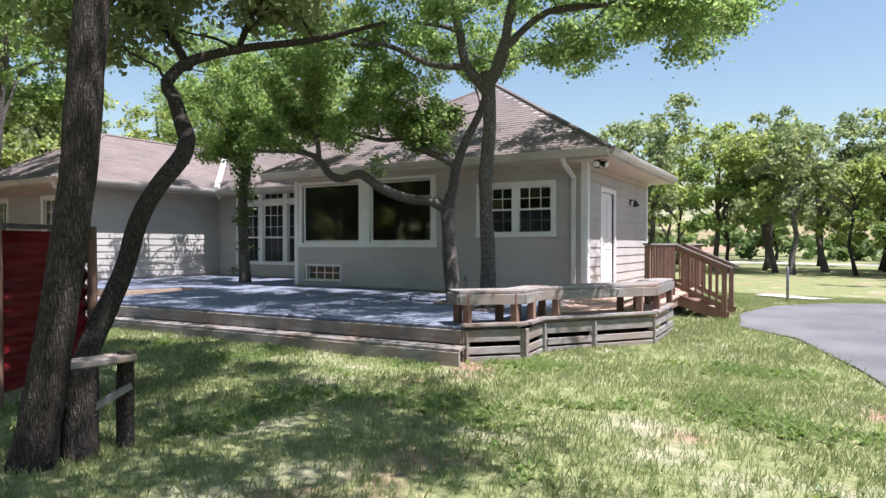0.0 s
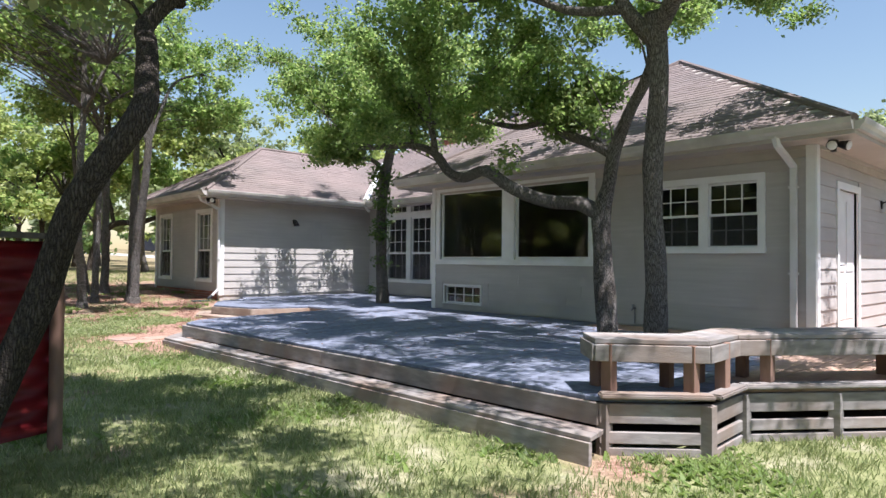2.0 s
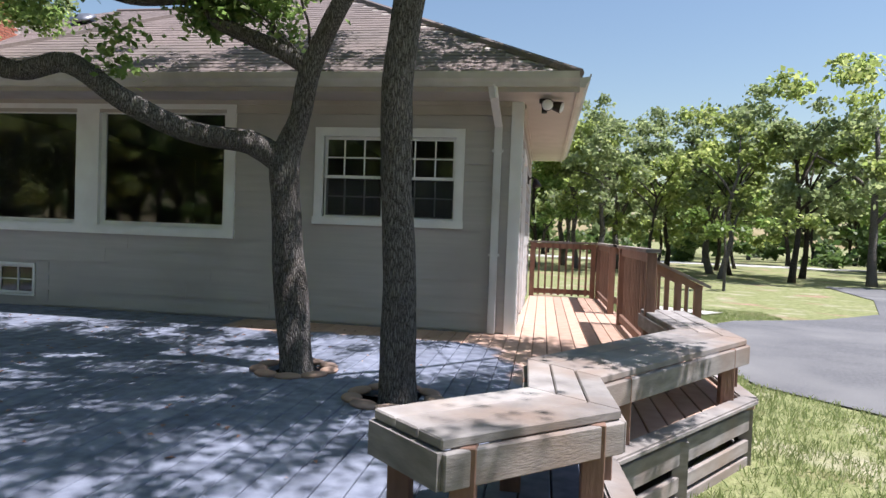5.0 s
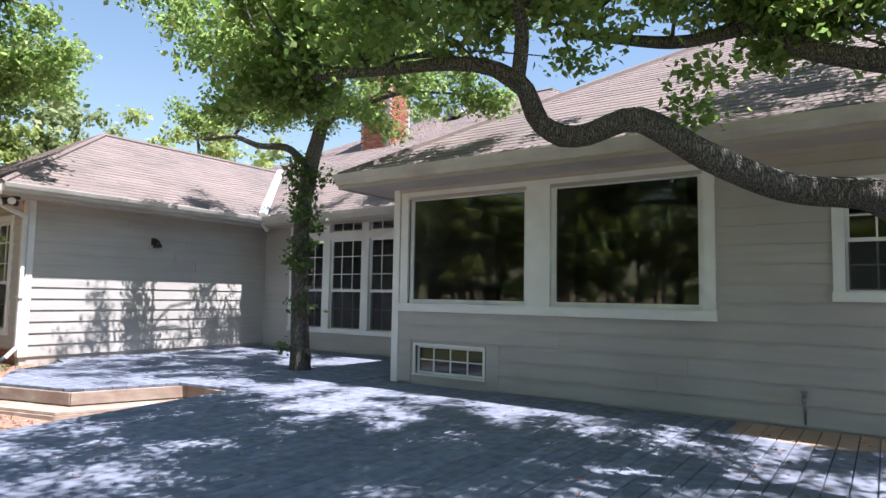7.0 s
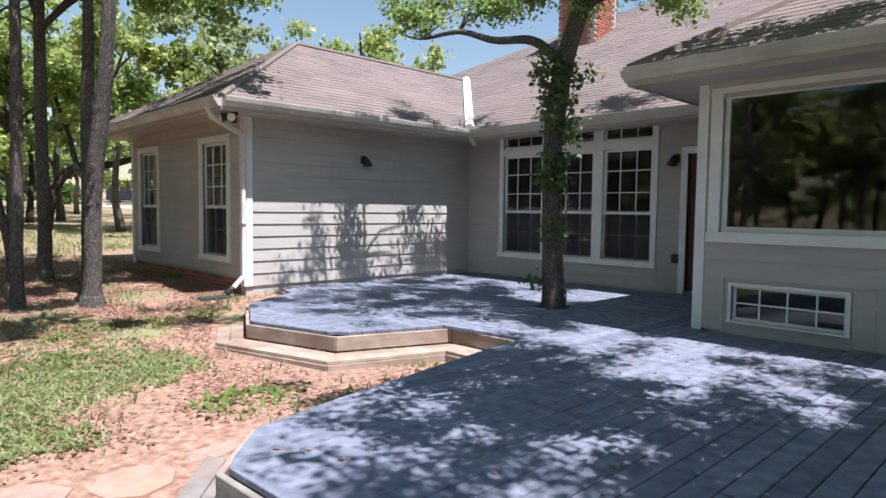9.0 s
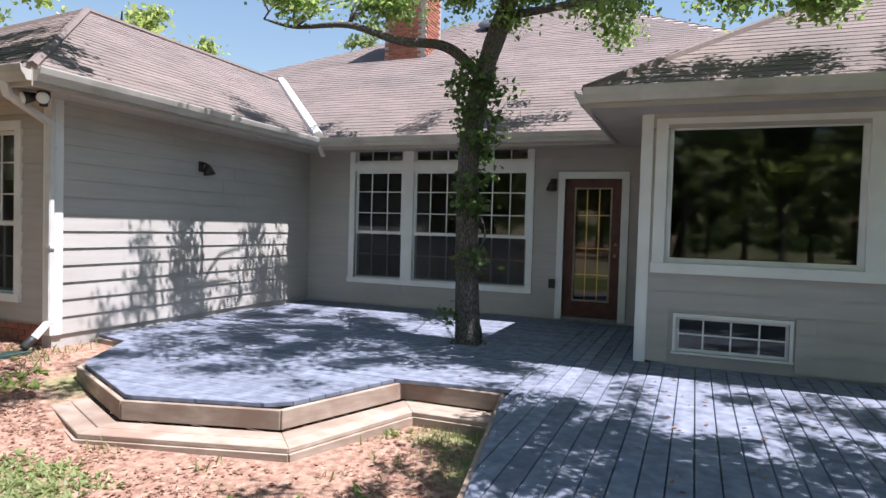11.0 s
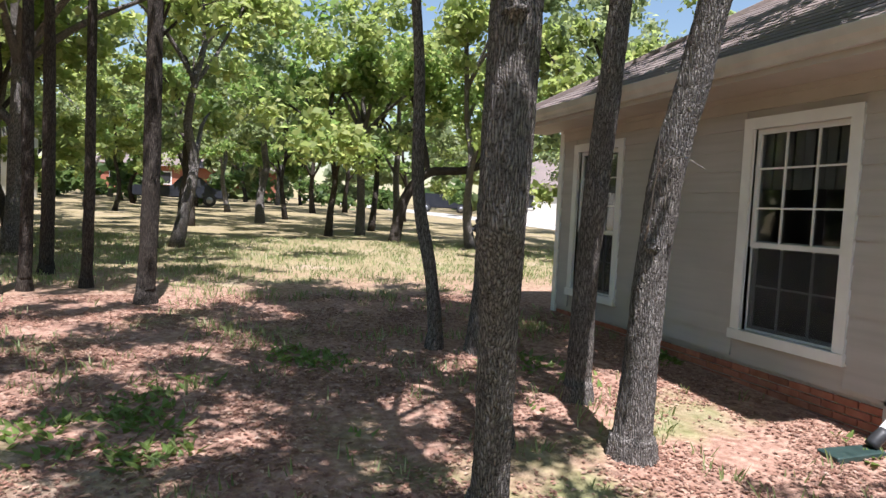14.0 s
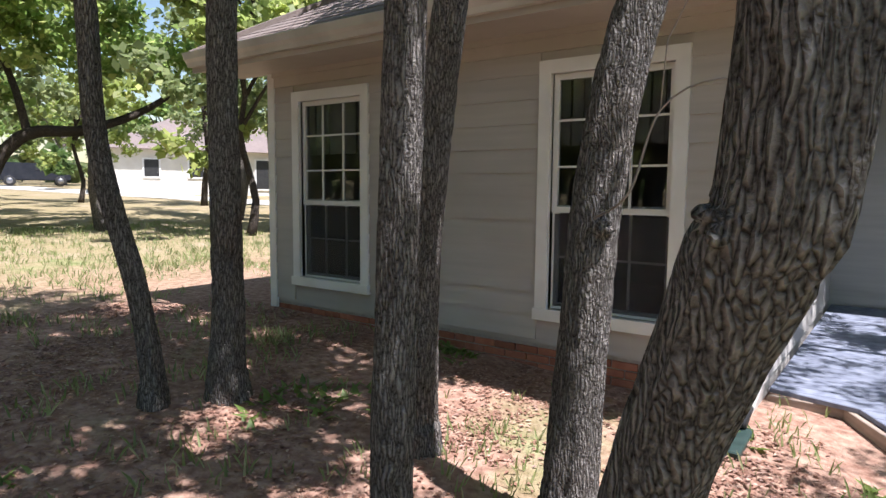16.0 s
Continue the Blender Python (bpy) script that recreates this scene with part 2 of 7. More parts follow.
def deck_mat():
    """Blue-grey deck paint, worn, over bare red-brown boards beside the kitchen wall and round to the side door."""
    m = bpy.data.materials.new("deck_boards_paint")
    m.use_nodes = True
    n, l = m.node_tree.nodes, m.node_tree.links
    b = n["Principled BSDF"]
    ge = n.new("ShaderNodeNewGeometry")
    sep = n.new("ShaderNodeSeparateXYZ")
    nz = n.new("ShaderNodeTexNoise")
    nz.inputs["Scale"].default_value, nz.inputs["Detail"].default_value = 1.8, 5
    l.new(ge.outputs["Position"], nz.inputs["Vector"])
    l.new(ge.outputs["Position"], sep.inputs["Vector"])

    def math_node(op, a, bb, clamp=False):
        k = n.new("ShaderNodeMath")
        k.operation, k.use_clamp = op, clamp
        for i, v in enumerate((a, bb)):
            if isinstance(v, (int, float)):
                k.inputs[i].default_value = v
            else:
                l.new(v, k.inputs[i])
        return k.outputs[0]
    wob = math_node('MULTIPLY', math_node('SUBTRACT', nz.outputs["Fac"], 0.5), 0.7)
    slant = math_node('MULTIPLY', math_node('MINIMUM', sep.outputs["Y"], 0.0), 0.2)
    side = math_node('MULTIPLY', math_node('SUBTRACT', math_node('ADD', math_node('ADD', sep.outputs["X"], wob), slant), 7.25), 6.0, True)
    near = math_node('MULTIPLY', math_node('SUBTRACT', math_node('ADD', sep.outputs["Y"], wob), -0.72), 14.0, True)
    inx = math_node('MULTIPLY', math_node('SUBTRACT', sep.outputs["X"], 4.35), 10.0, True)
    bare = math_node('MAXIMUM', side, math_node('MULTIPLY', near, inx))
    grain = n.new("ShaderNodeTexNoise")
    grain.inputs["Scale"].default_value, grain.inputs["Detail"].default_value = 9, 6
    l.new(ge.outputs["Position"], grain.inputs["Vector"])
    r1 = n.new("ShaderNodeValToRGB")
    r1.color_ramp.elements[0].color, r1.color_ramp.elements[1].color = (0.122, 0.135, 0.178, 1), (0.232, 0.249, 0.305, 1)
    r1.color_ramp.elements[0].position, r1.color_ramp.elements[1].position = 0.3, 0.72
    l.new(grain.outputs["Fac"], r1.inputs["Fac"])
    r2 = n.new("ShaderNodeValToRGB")
    r2.color_ramp.elements[0].color, r2.color_ramp.elements[1].color = (0.36, 0.225, 0.165, 1), (0.55, 0.38, 0.29, 1)
    l.new(grain.outputs["Fac"], r2.inputs["Fac"])
    mx = n.new("ShaderNodeMix")
    mx.data_type = 'RGBA'
    l.new(bare, mx.inputs["Factor"])
    l.new(r1.outputs["Color"], mx.inputs["A"])
    l.new(r2.outputs["Color"], mx.inputs["B"])
    oi = n.new("ShaderNodeObjectInfo")
    mr = n.new("ShaderNodeMapRange")
    mr.inputs["To Min"].default_value, mr.inputs["To Max"].default_value = 0.86, 1.14
    l.new(oi.outputs["Random"], mr.inputs["Value"])
    hs = n.new("ShaderNodeHueSaturation")
    l.new(mr.outputs["Result"], hs.inputs["Value"])
    l.new(mx.outputs["Result"], hs.inputs["Color"])
    l.new(hs.outputs["Color"], b.inputs["Base Color"])
    b.inputs["Roughness"].default_value = 0.8
    b.inputs["Specular IOR Level"].default_value = 0.15
    bp = n.new("ShaderNodeBump")
    bp.inputs["Strength"].default_value, bp.inputs["Distance"].default_value = 0.3, 0.006
    l.new(grain.outputs["Fac"], bp.inputs["Height"])
    l.new(bp.outputs["Normal"], b.inputs["Normal"])
    return m


DECKM = deck_mat()


def shingle_mat():
    m = mk("asphalt_shingle", (0.165, 0.13, 0.117), (0.24, 0.19, 0.172), 40, 0.95, 0.5, 120, c3=(0.165, 0.137, 0.124), big=0.7, spec=0.2)
    n, l = m.node_tree.nodes, m.node_tree.links
    b = n["Principled BSDF"]
    src = b.inputs["Base Color"].links[0].from_socket
    ge = n.new("ShaderNodeNewGeometry")
    mr = n.new("ShaderNodeMapRange")
    mr.inputs["To Min"].default_value, mr.inputs["To Max"].default_value = 0.9, 1.08
    l.new(ge.outputs["Random Per Island"], mr.inputs["Value"])
    hs = n.new("ShaderNodeHueSaturation")
    l.new(mr.outputs["Result"], hs.inputs["Value"])
    l.new(src, hs.inputs["Color"])
    l.new(hs.outputs["Color"], b.inputs["Base Color"])
    return m


SHINGLE = shingle_mat()


def ground_mat():
    """Sparse lawn, bare reddish soil and leaf litter, dry straw towards the drive."""
    m = bpy.data.materials.new("lawn_soil")
    m.use_nodes = True
    n, l = m.node_tree.nodes, m.node_tree.links
    b = n["Principled BSDF"]
    ge = n.new("ShaderNodeNewGeometry")

    def noise_ramp(scale, lo, hi, c1, c2, detail=6):
        t = n.new("ShaderNodeTexNoise")
        t.inputs["Scale"].default_value, t.inputs["Detail"].default_value = scale, detail
        l.new(ge.outputs["Position"], t.inputs["Vector"])
        r = n.new("ShaderNodeValToRGB")
        r.color_ramp.elements[0].position, r.color_ramp.elements[1].position = lo, hi
        r.color_ramp.elements[0].color, r.color_ramp.elements[1].color = (*c1, 1), (*c2, 1)
        l.new(t.outputs["Fac"], r.inputs["Fac"])
        return r.outputs["Color"], t.outputs["Fac"]

    def mixc(f, a, c):
        k = n.new("ShaderNodeMix")
        k.data_type = 'RGBA'
        l.new(f, k.inputs["Factor"])
        l.new(a, k.inputs["A"])
        l.new(c, k.inputs["B"])
        return k.outputs["Result"]
    green, _ = noise_ramp(7, 0.3, 0.7, (0.14, 0.16, 0.06), (0.27, 0.27, 0.13))
    soil, _ = noise_ramp(14, 0.3, 0.7, (0.20, 0.105, 0.075), (0.42, 0.275, 0.205))
    straw, _ = noise_ramp(18, 0.3, 0.7, (0.30, 0.265, 0.18), (0.45, 0.40, 0.30))
    sep = n.new("ShaderNodeSeparateXYZ")
    l.new(ge.outputs["Position"], sep.inputs["Vector"])
    west = n.new("ShaderNodeMapRange")
    west.inputs["From Min"].default_value, west.inputs["From Max"].default_value = 0.0, -8.0
    west.inputs["To Min"].default_value, west.inputs["To Max"].default_value = -0.10, 0.24
    l.new(sep.outputs["X"], west.inputs["Value"])
    pat = n.new("ShaderNodeTexNoise")
    pat.inputs["Scale"].default_value, pat.inputs["Detail"].default_value = 0.7, 5
    l.new(ge.outputs["Position"], pat.inputs["Vector"])
    add = n.new("ShaderNodeMath")
    l.new(pat.outputs["Fac"], add.inputs[0])
    l.new(west.outputs["Result"], add.inputs[1])
    path = n.new("ShaderNodeVectorMath")
    path.operation = 'DISTANCE'
    path.inputs[1].default_value = (-1.3, -4.6, 0.1)
    l.new(ge.outputs["Position"], path.inputs[0])
    bare = n.new("ShaderNodeMapRange")
    bare.inputs["From Min"].default_value, bare.inputs["From Max"].default_value = 1.2, 3.0
    bare.inputs["To Min"].default_value, bare.inputs["To Max"].default_value = 0.32, 0.0
    l.new(path.outputs["Value"], bare.inputs["Value"])
    add2 = n.new("ShaderNodeMath")
    l.new(add.outputs[0], add2.inputs[0])
    l.new(bare.outputs["Result"], add2.inputs[1])
    add = add2
    f1 = n.new("ShaderNodeMapRange")
    f1.inputs["From Min"].default_value, f1.inputs["From Max"].default_value = 0.48, 0.62
    l.new(add.outputs[0], f1.inputs["Value"])
    far = n.new("ShaderNodeMapRange")
    far.inputs["From Min"].default_value, far.inputs["From Max"].default_value = -11.5, -15.5
    far.inputs["To Min"].default_value, far.inputs["To Max"].default_value = 1.0, 0.45
    l.new(sep.outputs["X"], far.inputs["Value"])
    fm = n.new("ShaderNodeMath")
    fm.operation = 'MULTIPLY'
    l.new(f1.outputs["Result"], fm.inputs[0])
    l.new(far.outputs["Result"], fm.inputs[1])
    p2 = n.new("ShaderNodeTexNoise")
    p2.inputs["Scale"].default_value, p2.inputs["Detail"].default_value = 1.1, 6
    l.new(ge.outputs["Position"], p2.inputs["Vector"])
    f2 = n.new("ShaderNodeMapRange")
    f2.inputs["From Min"].default_value, f2.inputs["From Max"].default_value = 0.54, 0.76
    l.new(p2.outputs["Fac"], f2.inputs["Value"])
    col = mixc(fm.outputs[0], mixc(f2.outputs["Result"], green, straw), soil)
    l.new(col, b.inputs["Base Color"])
    b.inputs["Roughness"].default_value = 0.95
    b.inputs["Specular IOR Level"].default_value = 0.1
    t = n.new("ShaderNodeTexNoise")
    t.inputs["Scale"].default_value, t.inputs["Detail"].default_value = 25, 8
    l.new(ge.outputs["Position"], t.inputs["Vector"])
    bp = n.new("ShaderNodeBump")
    bp.inputs["Strength"].default_value, bp.inputs["Distance"].default_value = 0.8, 0.04
    l.new(t.outputs["Fac"], bp.inputs["Height"])
    l.new(bp.outputs["Normal"], b.inputs["Normal"])
    return m


GROUNDM = ground_mat()

# ---- helpers of this scene ----
BASE = {}


def thing(name, at, label, category, group="", kind=""):
    ob = new(name)
    ob.empty_display_size = 0.1
    ob.location = at
    BASE[ob.name] = Vector(at)
    return tagged(ob, label, category, group, kind)


def link_mesh(name, me, mat, parent=None, label=""):
    ob = new(name, me)
    if mat and not me.materials:
        me.materials.append(mat)
    if parent is not None:
        ob.parent = parent
        top = parent if parent.parent is None else parent.parent
        base = BASE.get(top.name, Vector())
        ob.location = -base if parent.parent is None and parent.data is None else (0, 0, 0)
    if label:
        ob["label"] = label
    return ob


def part(name, bm, mat, parent=None, label="", smooth=False):
    me = bpy.data.meshes.new(name)
    if smooth:
        for f in bm.faces:
            f.smooth = True
    bm.to_mesh(me)
    bm.free()
    return link_mesh(name, me, mat, parent, label)


def box(bm, x0, x1, y0, y1, z0, z1, bev=0.0):
    vs = [bm.verts.new((x, y, z)) for z in (z0, z1) for y in (y0, y1) for x in (x0, x1)]
    fs = [bm.faces.new([vs[i] for i in q]) for q in ((0, 2, 3, 1), (4, 5, 7, 6), (0, 1, 5, 4), (2, 6, 7, 3), (0, 4, 6, 2), (1, 3, 7, 5))]
    if bev:
        es = list({e for f in fs for e in f.edges})
        bmesh.ops.bevel(bm, geom=es, offset=bev, segments=1, affect='EDGES')
    return fs


def one_box(name, x0, x1, y0, y1, z0, z1, mat, parent=None, label="", bev=0.0):
    bm = bmesh.new()
    box(bm, min(x0, x1), max(x0, x1), min(y0, y1), max(y0, y1), z0, z1, bev)
    return part(name, bm, mat, parent, label)


def prism(bm, pts, z0, z1, bev=0.0):
    """A level slab with the outline pts (counter-clockwise)."""
    lo = [bm.verts.new((x, y, z0)) for x, y in pts]
    hi = [bm.verts.new((x, y, z1)) for x, y in pts]
    k = len(pts)
    bm.faces.new(lo[::-1])
    bm.faces.new(hi)
    for i in range(k):
        bm.faces.new((lo[i], lo[(i + 1) % k], hi[(i + 1) % k], hi[i]))
    if bev:
        bmesh.ops.bevel(bm, geom=list(bm.edges), offset=bev, segments=1, affect='EDGES')


def beam(bm, a, b, w, h):
    """A squared timber from a to b, w across and h high."""
    a, b = Vector(a), Vector(b)
    d = (b - a).normalized()
    side = d.cross(Vector((0, 0, 1)))
    side = Vector((1, 0, 0)) if side.length < 1e-4 else side.normalized()
    up = side.cross(d)
    vs = [bm.verts.new(p + side * sx * w / 2 + up * sz * h / 2) for p in (a, b) for sx, sz in ((-1, -1), (1, -1), (1, 1), (-1, 1))]
    for q in ((0, 1, 2, 3), (7, 6, 5, 4), (0, 4, 5, 1), (1, 5, 6, 2), (2, 6, 7, 3), (3, 7, 4, 0)):
        bm.faces.new([vs[i] for i in q])


def tube(bm, pts, radii, seg=8, rough=0.0, seed=0, step=0.0, relief=0.0):
    """A tapered tube along pts, closed at its ends, uneven by rough."""
    pts = [Vector(p) for p in pts]
    if step:
        P, R = [pts[0]], [radii[0]]
        for i in range(len(pts) - 1):
            k = max(1, int((pts[i + 1] - pts[i]).length / step))
            p0, p3 = pts[max(i - 1, 0)], pts[min(i + 2, len(pts) - 1)]
            for j in range(1, k + 1):
                t = j / k
                a, b = pts[i], pts[i + 1]
                q = 0.5 * ((2 * a) + (b - p0) * t + (2 * p0 - 5 * a + 4 * b - p3) * t * t + (3 * a - p0 - 3 * b + p3) * t ** 3)
                P.append(q)
                R.append(radii[i] + (radii[i + 1] - radii[i]) * t)
        pts, radii = P, R
    rings, ref = [], Vector((1, 0, 0))
    for i, p in enumerate(pts):
        d = (pts[min(i + 1, len(pts) - 1)] - pts[max(i - 1, 0)]).normalized()
        u = ref - d * ref.dot(d)
        u = u.normalized() if u.length > 0.05 else d.orthogonal().normalized()
        ref = u
        v = d.cross(u)
        ring = []
        for k in range(seg):
            a = 2 * math.pi * k / seg
            o = u * math.cos(a) + v * math.sin(a)
            f = 1.0
            if rough:
                f += rough * (noise.noise(Vector((o.x * 2.2 + seed, o.y * 2.2, p.z * 1.6 + (p.x + p.y) * 0.8))) + 0.6 * noise.noise(Vector((o.x * 6, o.y * 6 + seed, p.z * 3.2))))
            if relief:
                wob = 0.5 * noise.noise(Vector((o.x * 3, o.y * 3 + seed, p.z * 5)))
                rg = noise.noise(Vector((o.x * 4.8 + wob, o.y * 4.8 + seed, p.z * 8.0)))
                f += relief * (min(1.0, abs(rg) * 3.4) - 0.5)
            ring.append(bm.verts.new(p + o * radii[i] * f))
        rings.append(ring)
    for a, b in zip(rings, rings[1:]):
        for k in range(seg):
            bm.faces.new((a[k], a[(k + 1) % seg], b[(k + 1) % seg], b[k]))
    bm.faces.new(rings[0][::-1])
    bm.faces.new(rings[-1])


def gz(x, y):
    """Height of the ground."""
    s = float(np.interp(x, (-90, -9, -6, -3.5, 0, 7.6), (2.7, 0.50, 0.36, 0.17, 0.09, 0.0)))
    s -= 0.04 * max(0.0, min(1.0, (x - 9.0) / 4.0))
    return s + 0.035 * noise.noise(Vector((x * 0.35, y * 0.35, 0))) * min(1.0, max(0.0, (-y - 5.2) if x > -1 else 1.0) + 0.15)


class Wall:
    """A frame on a wall: u along it, n outwards, z up."""

    def __init__(self, x, y, ux, uy, nx, ny):
        self.o, self.u, self.n = Vector((x, y, 0)), Vector((ux, uy, 0)), Vector((nx, ny, 0))

    def p(self, u, n, z):
        return self.o + self.u * u + self.n * n + Vector((0, 0, z))

    def box(self, bm, u0, u1, n0, n1, z0, z1, bev=0.0):
        a, b = self.p(u0, n0, z0), self.p(u1, n1, z1)
        return box(bm, min(a.x, b.x), max(a.x, b.x), min(a.y, b.y), max(a.y, b.y), z0, z1, bev)

    def one(self, name, u0, u1, n0, n1, z0, z1, mat, parent=None, label="", bev=0.0):
        bm = bmesh.new()
        self.box(bm, u0, u1, n0, n1, z0, z1, bev)
        return part(name, bm, mat, parent, label)


def wall_body(name, W, length, z0, z1, holes, label, thick=0.15, mat=SIDING):
    """A wall with openings right through it. holes: u0, u1, z0, z1."""
    bm = bmesh.new()
    us = sorted({0, length, *(v for h in holes for v in h[:2])})
    zs = sorted({z0, z1, *(v for h in holes for v in h[2:])})
    for a, b in zip(us, us[1:]):
        for c, d in zip(zs, zs[1:]):
            mu, mz = (a + b) / 2, (c + d) / 2
            if not any(h[0] < mu < h[1] and h[2] < mz < h[3] for h in holes):
                W.box(bm, a, b, -thick, 0, c, d)
    return tagged(part(name, bm, mat), label, "wall", kind="structure")


SIDING_JOBS = []


def siding(wall, W, length, z0, z1, holes, row=0.19):
    SIDING_JOBS.append((wall, W, length, z0, z1, holes, row))


def build_siding():
    for wall, W, length, z0, z1, holes, row in SIDING_JOBS:
        z = z0
        while z < z1 - 0.02:
            top = min(z + row, z1)
            spans = [(0.0, length)]
            for a, b, c, d in holes:
                if c < top - 0.03 and d > z + 0.03:
                    spans = [s for lo, hi in spans for s in ((lo, min(hi, a)), (max(lo, b), hi)) if s[1] - s[0] > 0.02]
            for lo, hi in spans:
                cuts = [lo, hi] if hi - lo < 3.9 else [lo, lo + 3.66 * (0.4 + 0.5 * random.random()), hi]
                for a, b in zip(cuts, cuts[1:]):
                    bm = bmesh.new()
                    b2 = b - (0.003 if b < hi else 0)
                    q = [W.p(u, n, zz) for u in (a, b2) for n, zz in ((0.001, z), (0.024, z), (0.007, top), (0.001, top))]
                    vs = [bm.verts.new(v) for v in q]
                    for f in ((0, 1, 2, 3), (7, 6, 5, 4), (1, 5, 6, 2), (0, 4, 5, 1), (3, 2, 6, 7)):
                        bm.faces.new([vs[i] for i in f])
                    bmesh.ops.recalc_face_normals(bm, faces=bm.faces)
                    part("siding_board", bm, SIDING, wall)
            z += row


def sash(W, win, u0, u1, z0, z1, cols, rows, depth=-0.03, fw=0.045):
    """A glazed sash: frame, bars and pane."""
    bm = bmesh.new()
    W.box(bm, u0, u1, depth - 0.035, depth, z0, z0 + fw)
    W.box(bm, u0, u1, depth - 0.035, depth, z1 - fw, z1)
    W.box(bm, u0, u0 + fw, depth - 0.033, depth - 0.002, z0 + fw, z1 - fw)
    W.box(bm, u1 - fw, u1, depth - 0.033, depth - 0.002, z0 + fw, z1 - fw)
    s = part("sash", bm, TRIM, win)
    for i in range(1, cols):
        u = u0 + (u1 - u0) * i / cols
        W.one("bar", u - 0.008, u + 0.008, depth - 0.022, depth - 0.006, z0 + fw, z1 - fw, TRIM, s)
    for j in range(1, rows):
        z = z0 + (z1 - z0) * j / rows
        W.one("bar", u0 + fw, u1 - fw, depth - 0.020, depth - 0.008, z - 0.008, z + 0.008, TRIM, s)
    g = W.one("pane", u0 + fw - 0.01, u1 - fw + 0.01, depth - 0.027, depth - 0.024, z0 + fw - 0.01, z1 - fw + 0.01, GLASS, s)
    g.visible_shadow = False
    return s


def screen(W, win, u0, u1, z0, z1):
    """Insect screen in its thin frame, over the lower sash."""
    sc = W.one("insect_screen", u0 + 0.02, u1 - 0.02, -0.040, -0.038, z0 + 0.02, z1 - 0.01, SCREEN, win, "fine dark insect screen")
    sc.visible_shadow = False
    bm = bmesh.new()
    for a, b, c, d in ((u0 + 0.004, u0 + 0.022, z0, z1), (u1 - 0.022, u1 - 0.004, z0, z1), (u0 + 0.022, u1 - 0.022, z0, z0 + 0.018)):
        W.box(bm, a, b, -0.046, -0.034, c, d)
    part("screen_frame", bm, TRIM, sc)


def casing(W, win, u0, u1, z0, z1, w=0.1, proud=0.035, sill=True):
    """Flat boards round an opening."""
    W.one("casing", u0 - w, u0, -0.1, proud, z0, z1, TRIM, win)
    W.one("casing", u1, u1 + w, -0.1, proud, z0, z1, TRIM, win)
    W.one("casing", u0 - w, u1 + w, -0.1, proud + 0.003, z1, z1 + w, TRIM, win)
    W.one("sill", u0 - w - 0.01, u1 + w + 0.01, -0.1, proud + 0.02, z0 - w * (0.9 if sill else 0.6), z0, TRIM, win)

# ---- ground ----
def build_ground():
    xs = sorted({*np.arange(-16, 18.01, 0.5).tolist(), *np.arange(-90, -16, 4).tolist(), *np.arange(20, 90, 5).tolist(), -900, -400, -200, 150, 400, 900})
    ys = sorted({*np.arange(-18, 14.01, 0.5).tolist(), *np.arange(-90, -18, 6).tolist(), *np.arange(16, 90, 5).tolist(), -900, -400, -200, 150, 400, 900})
    verts = [(x, y, gz(x, y)) for y in ys for x in xs]
    w = len(xs)
    faces = [(j * w + i, j * w + i + 1, (j + 1) * w + i + 1, (j + 1) * w + i) for j in range(len(ys) - 1) for i in range(w - 1)]
    me = bpy.data.meshes.new("ground")
    me.from_pydata(verts, [], faces)
    me.polygons.foreach_set("use_smooth", [True] * len(faces))
    tagged(link_mesh("ground", me, GROUNDM), "patchy lawn with bare reddish soil under the trees", "ground", kind="structure")


build_ground()


def flat_patch(name, pts, mat, label, category, lift=0.012, kind="structure"):
    """A sheet that lies on the ground, cut in strips so that it follows it."""
    bm = bmesh.new()
    vs = [bm.verts.new((x, y, 0)) for x, y in pts]
    bm.faces.new(vs)
    for ax in (0, 1):
        lo, hi = min(p[ax] for p in pts), max(p[ax] for p in pts)
        v = math.ceil(lo)
        while v < hi:
            co, no = [0, 0, 0], [0, 0, 0]
            co[ax], no[ax] = v, 1
            bmesh.ops.bisect_plane(bm, geom=bm.verts[:] + bm.edges[:] + bm.faces[:], plane_co=co, plane_no=no)
            v += 1.0
    for v in bm.verts:
        v.co.z = gz(v.co.x, v.co.y) + lift
    for f in bm.faces:
        if f.normal.z < 0:
            f.normal_flip()
    return tagged(part(name, bm, mat), label, category, kind=kind)


DRIVE = [(12.6, -9), (12.3, -5.2), (11.9, -3.2), (11.2, -0.8), (10.3, 0.2), (10.1, 2.5), (10.6, 4.8), (11.8, 6.4), (14.0, 7.6),
         (16, 9.5), (18, 14), (19, 20), (26, 21), (30, 14), (30, -9)]
flat_patch("road", DRIVE, ASPHALT, "worn grey asphalt driveway with dusty edges", "driveway", 0.02)
flat_patch("pavement", [(10.0, 7.7), (11.4, 7.0), (11.9, 7.6), (10.2, 8.4)], CONCRETE, "pale concrete slab beside the driveway", "slab", 0.05)
flat_patch("far_road", [(-130, -2), (-60, 7), (-24, 12.5), (-24, 16), (-60, 11.5), (-130, 3)], CONCRETE, "pale gravel lane behind the lawn", "lane", 0.02)
flat_patch("road_east", [(-10, 44), (40, 38), (40, 42), (-10, 48)], CONCRETE, "pale lane behind the trees", "lane", 0.02)

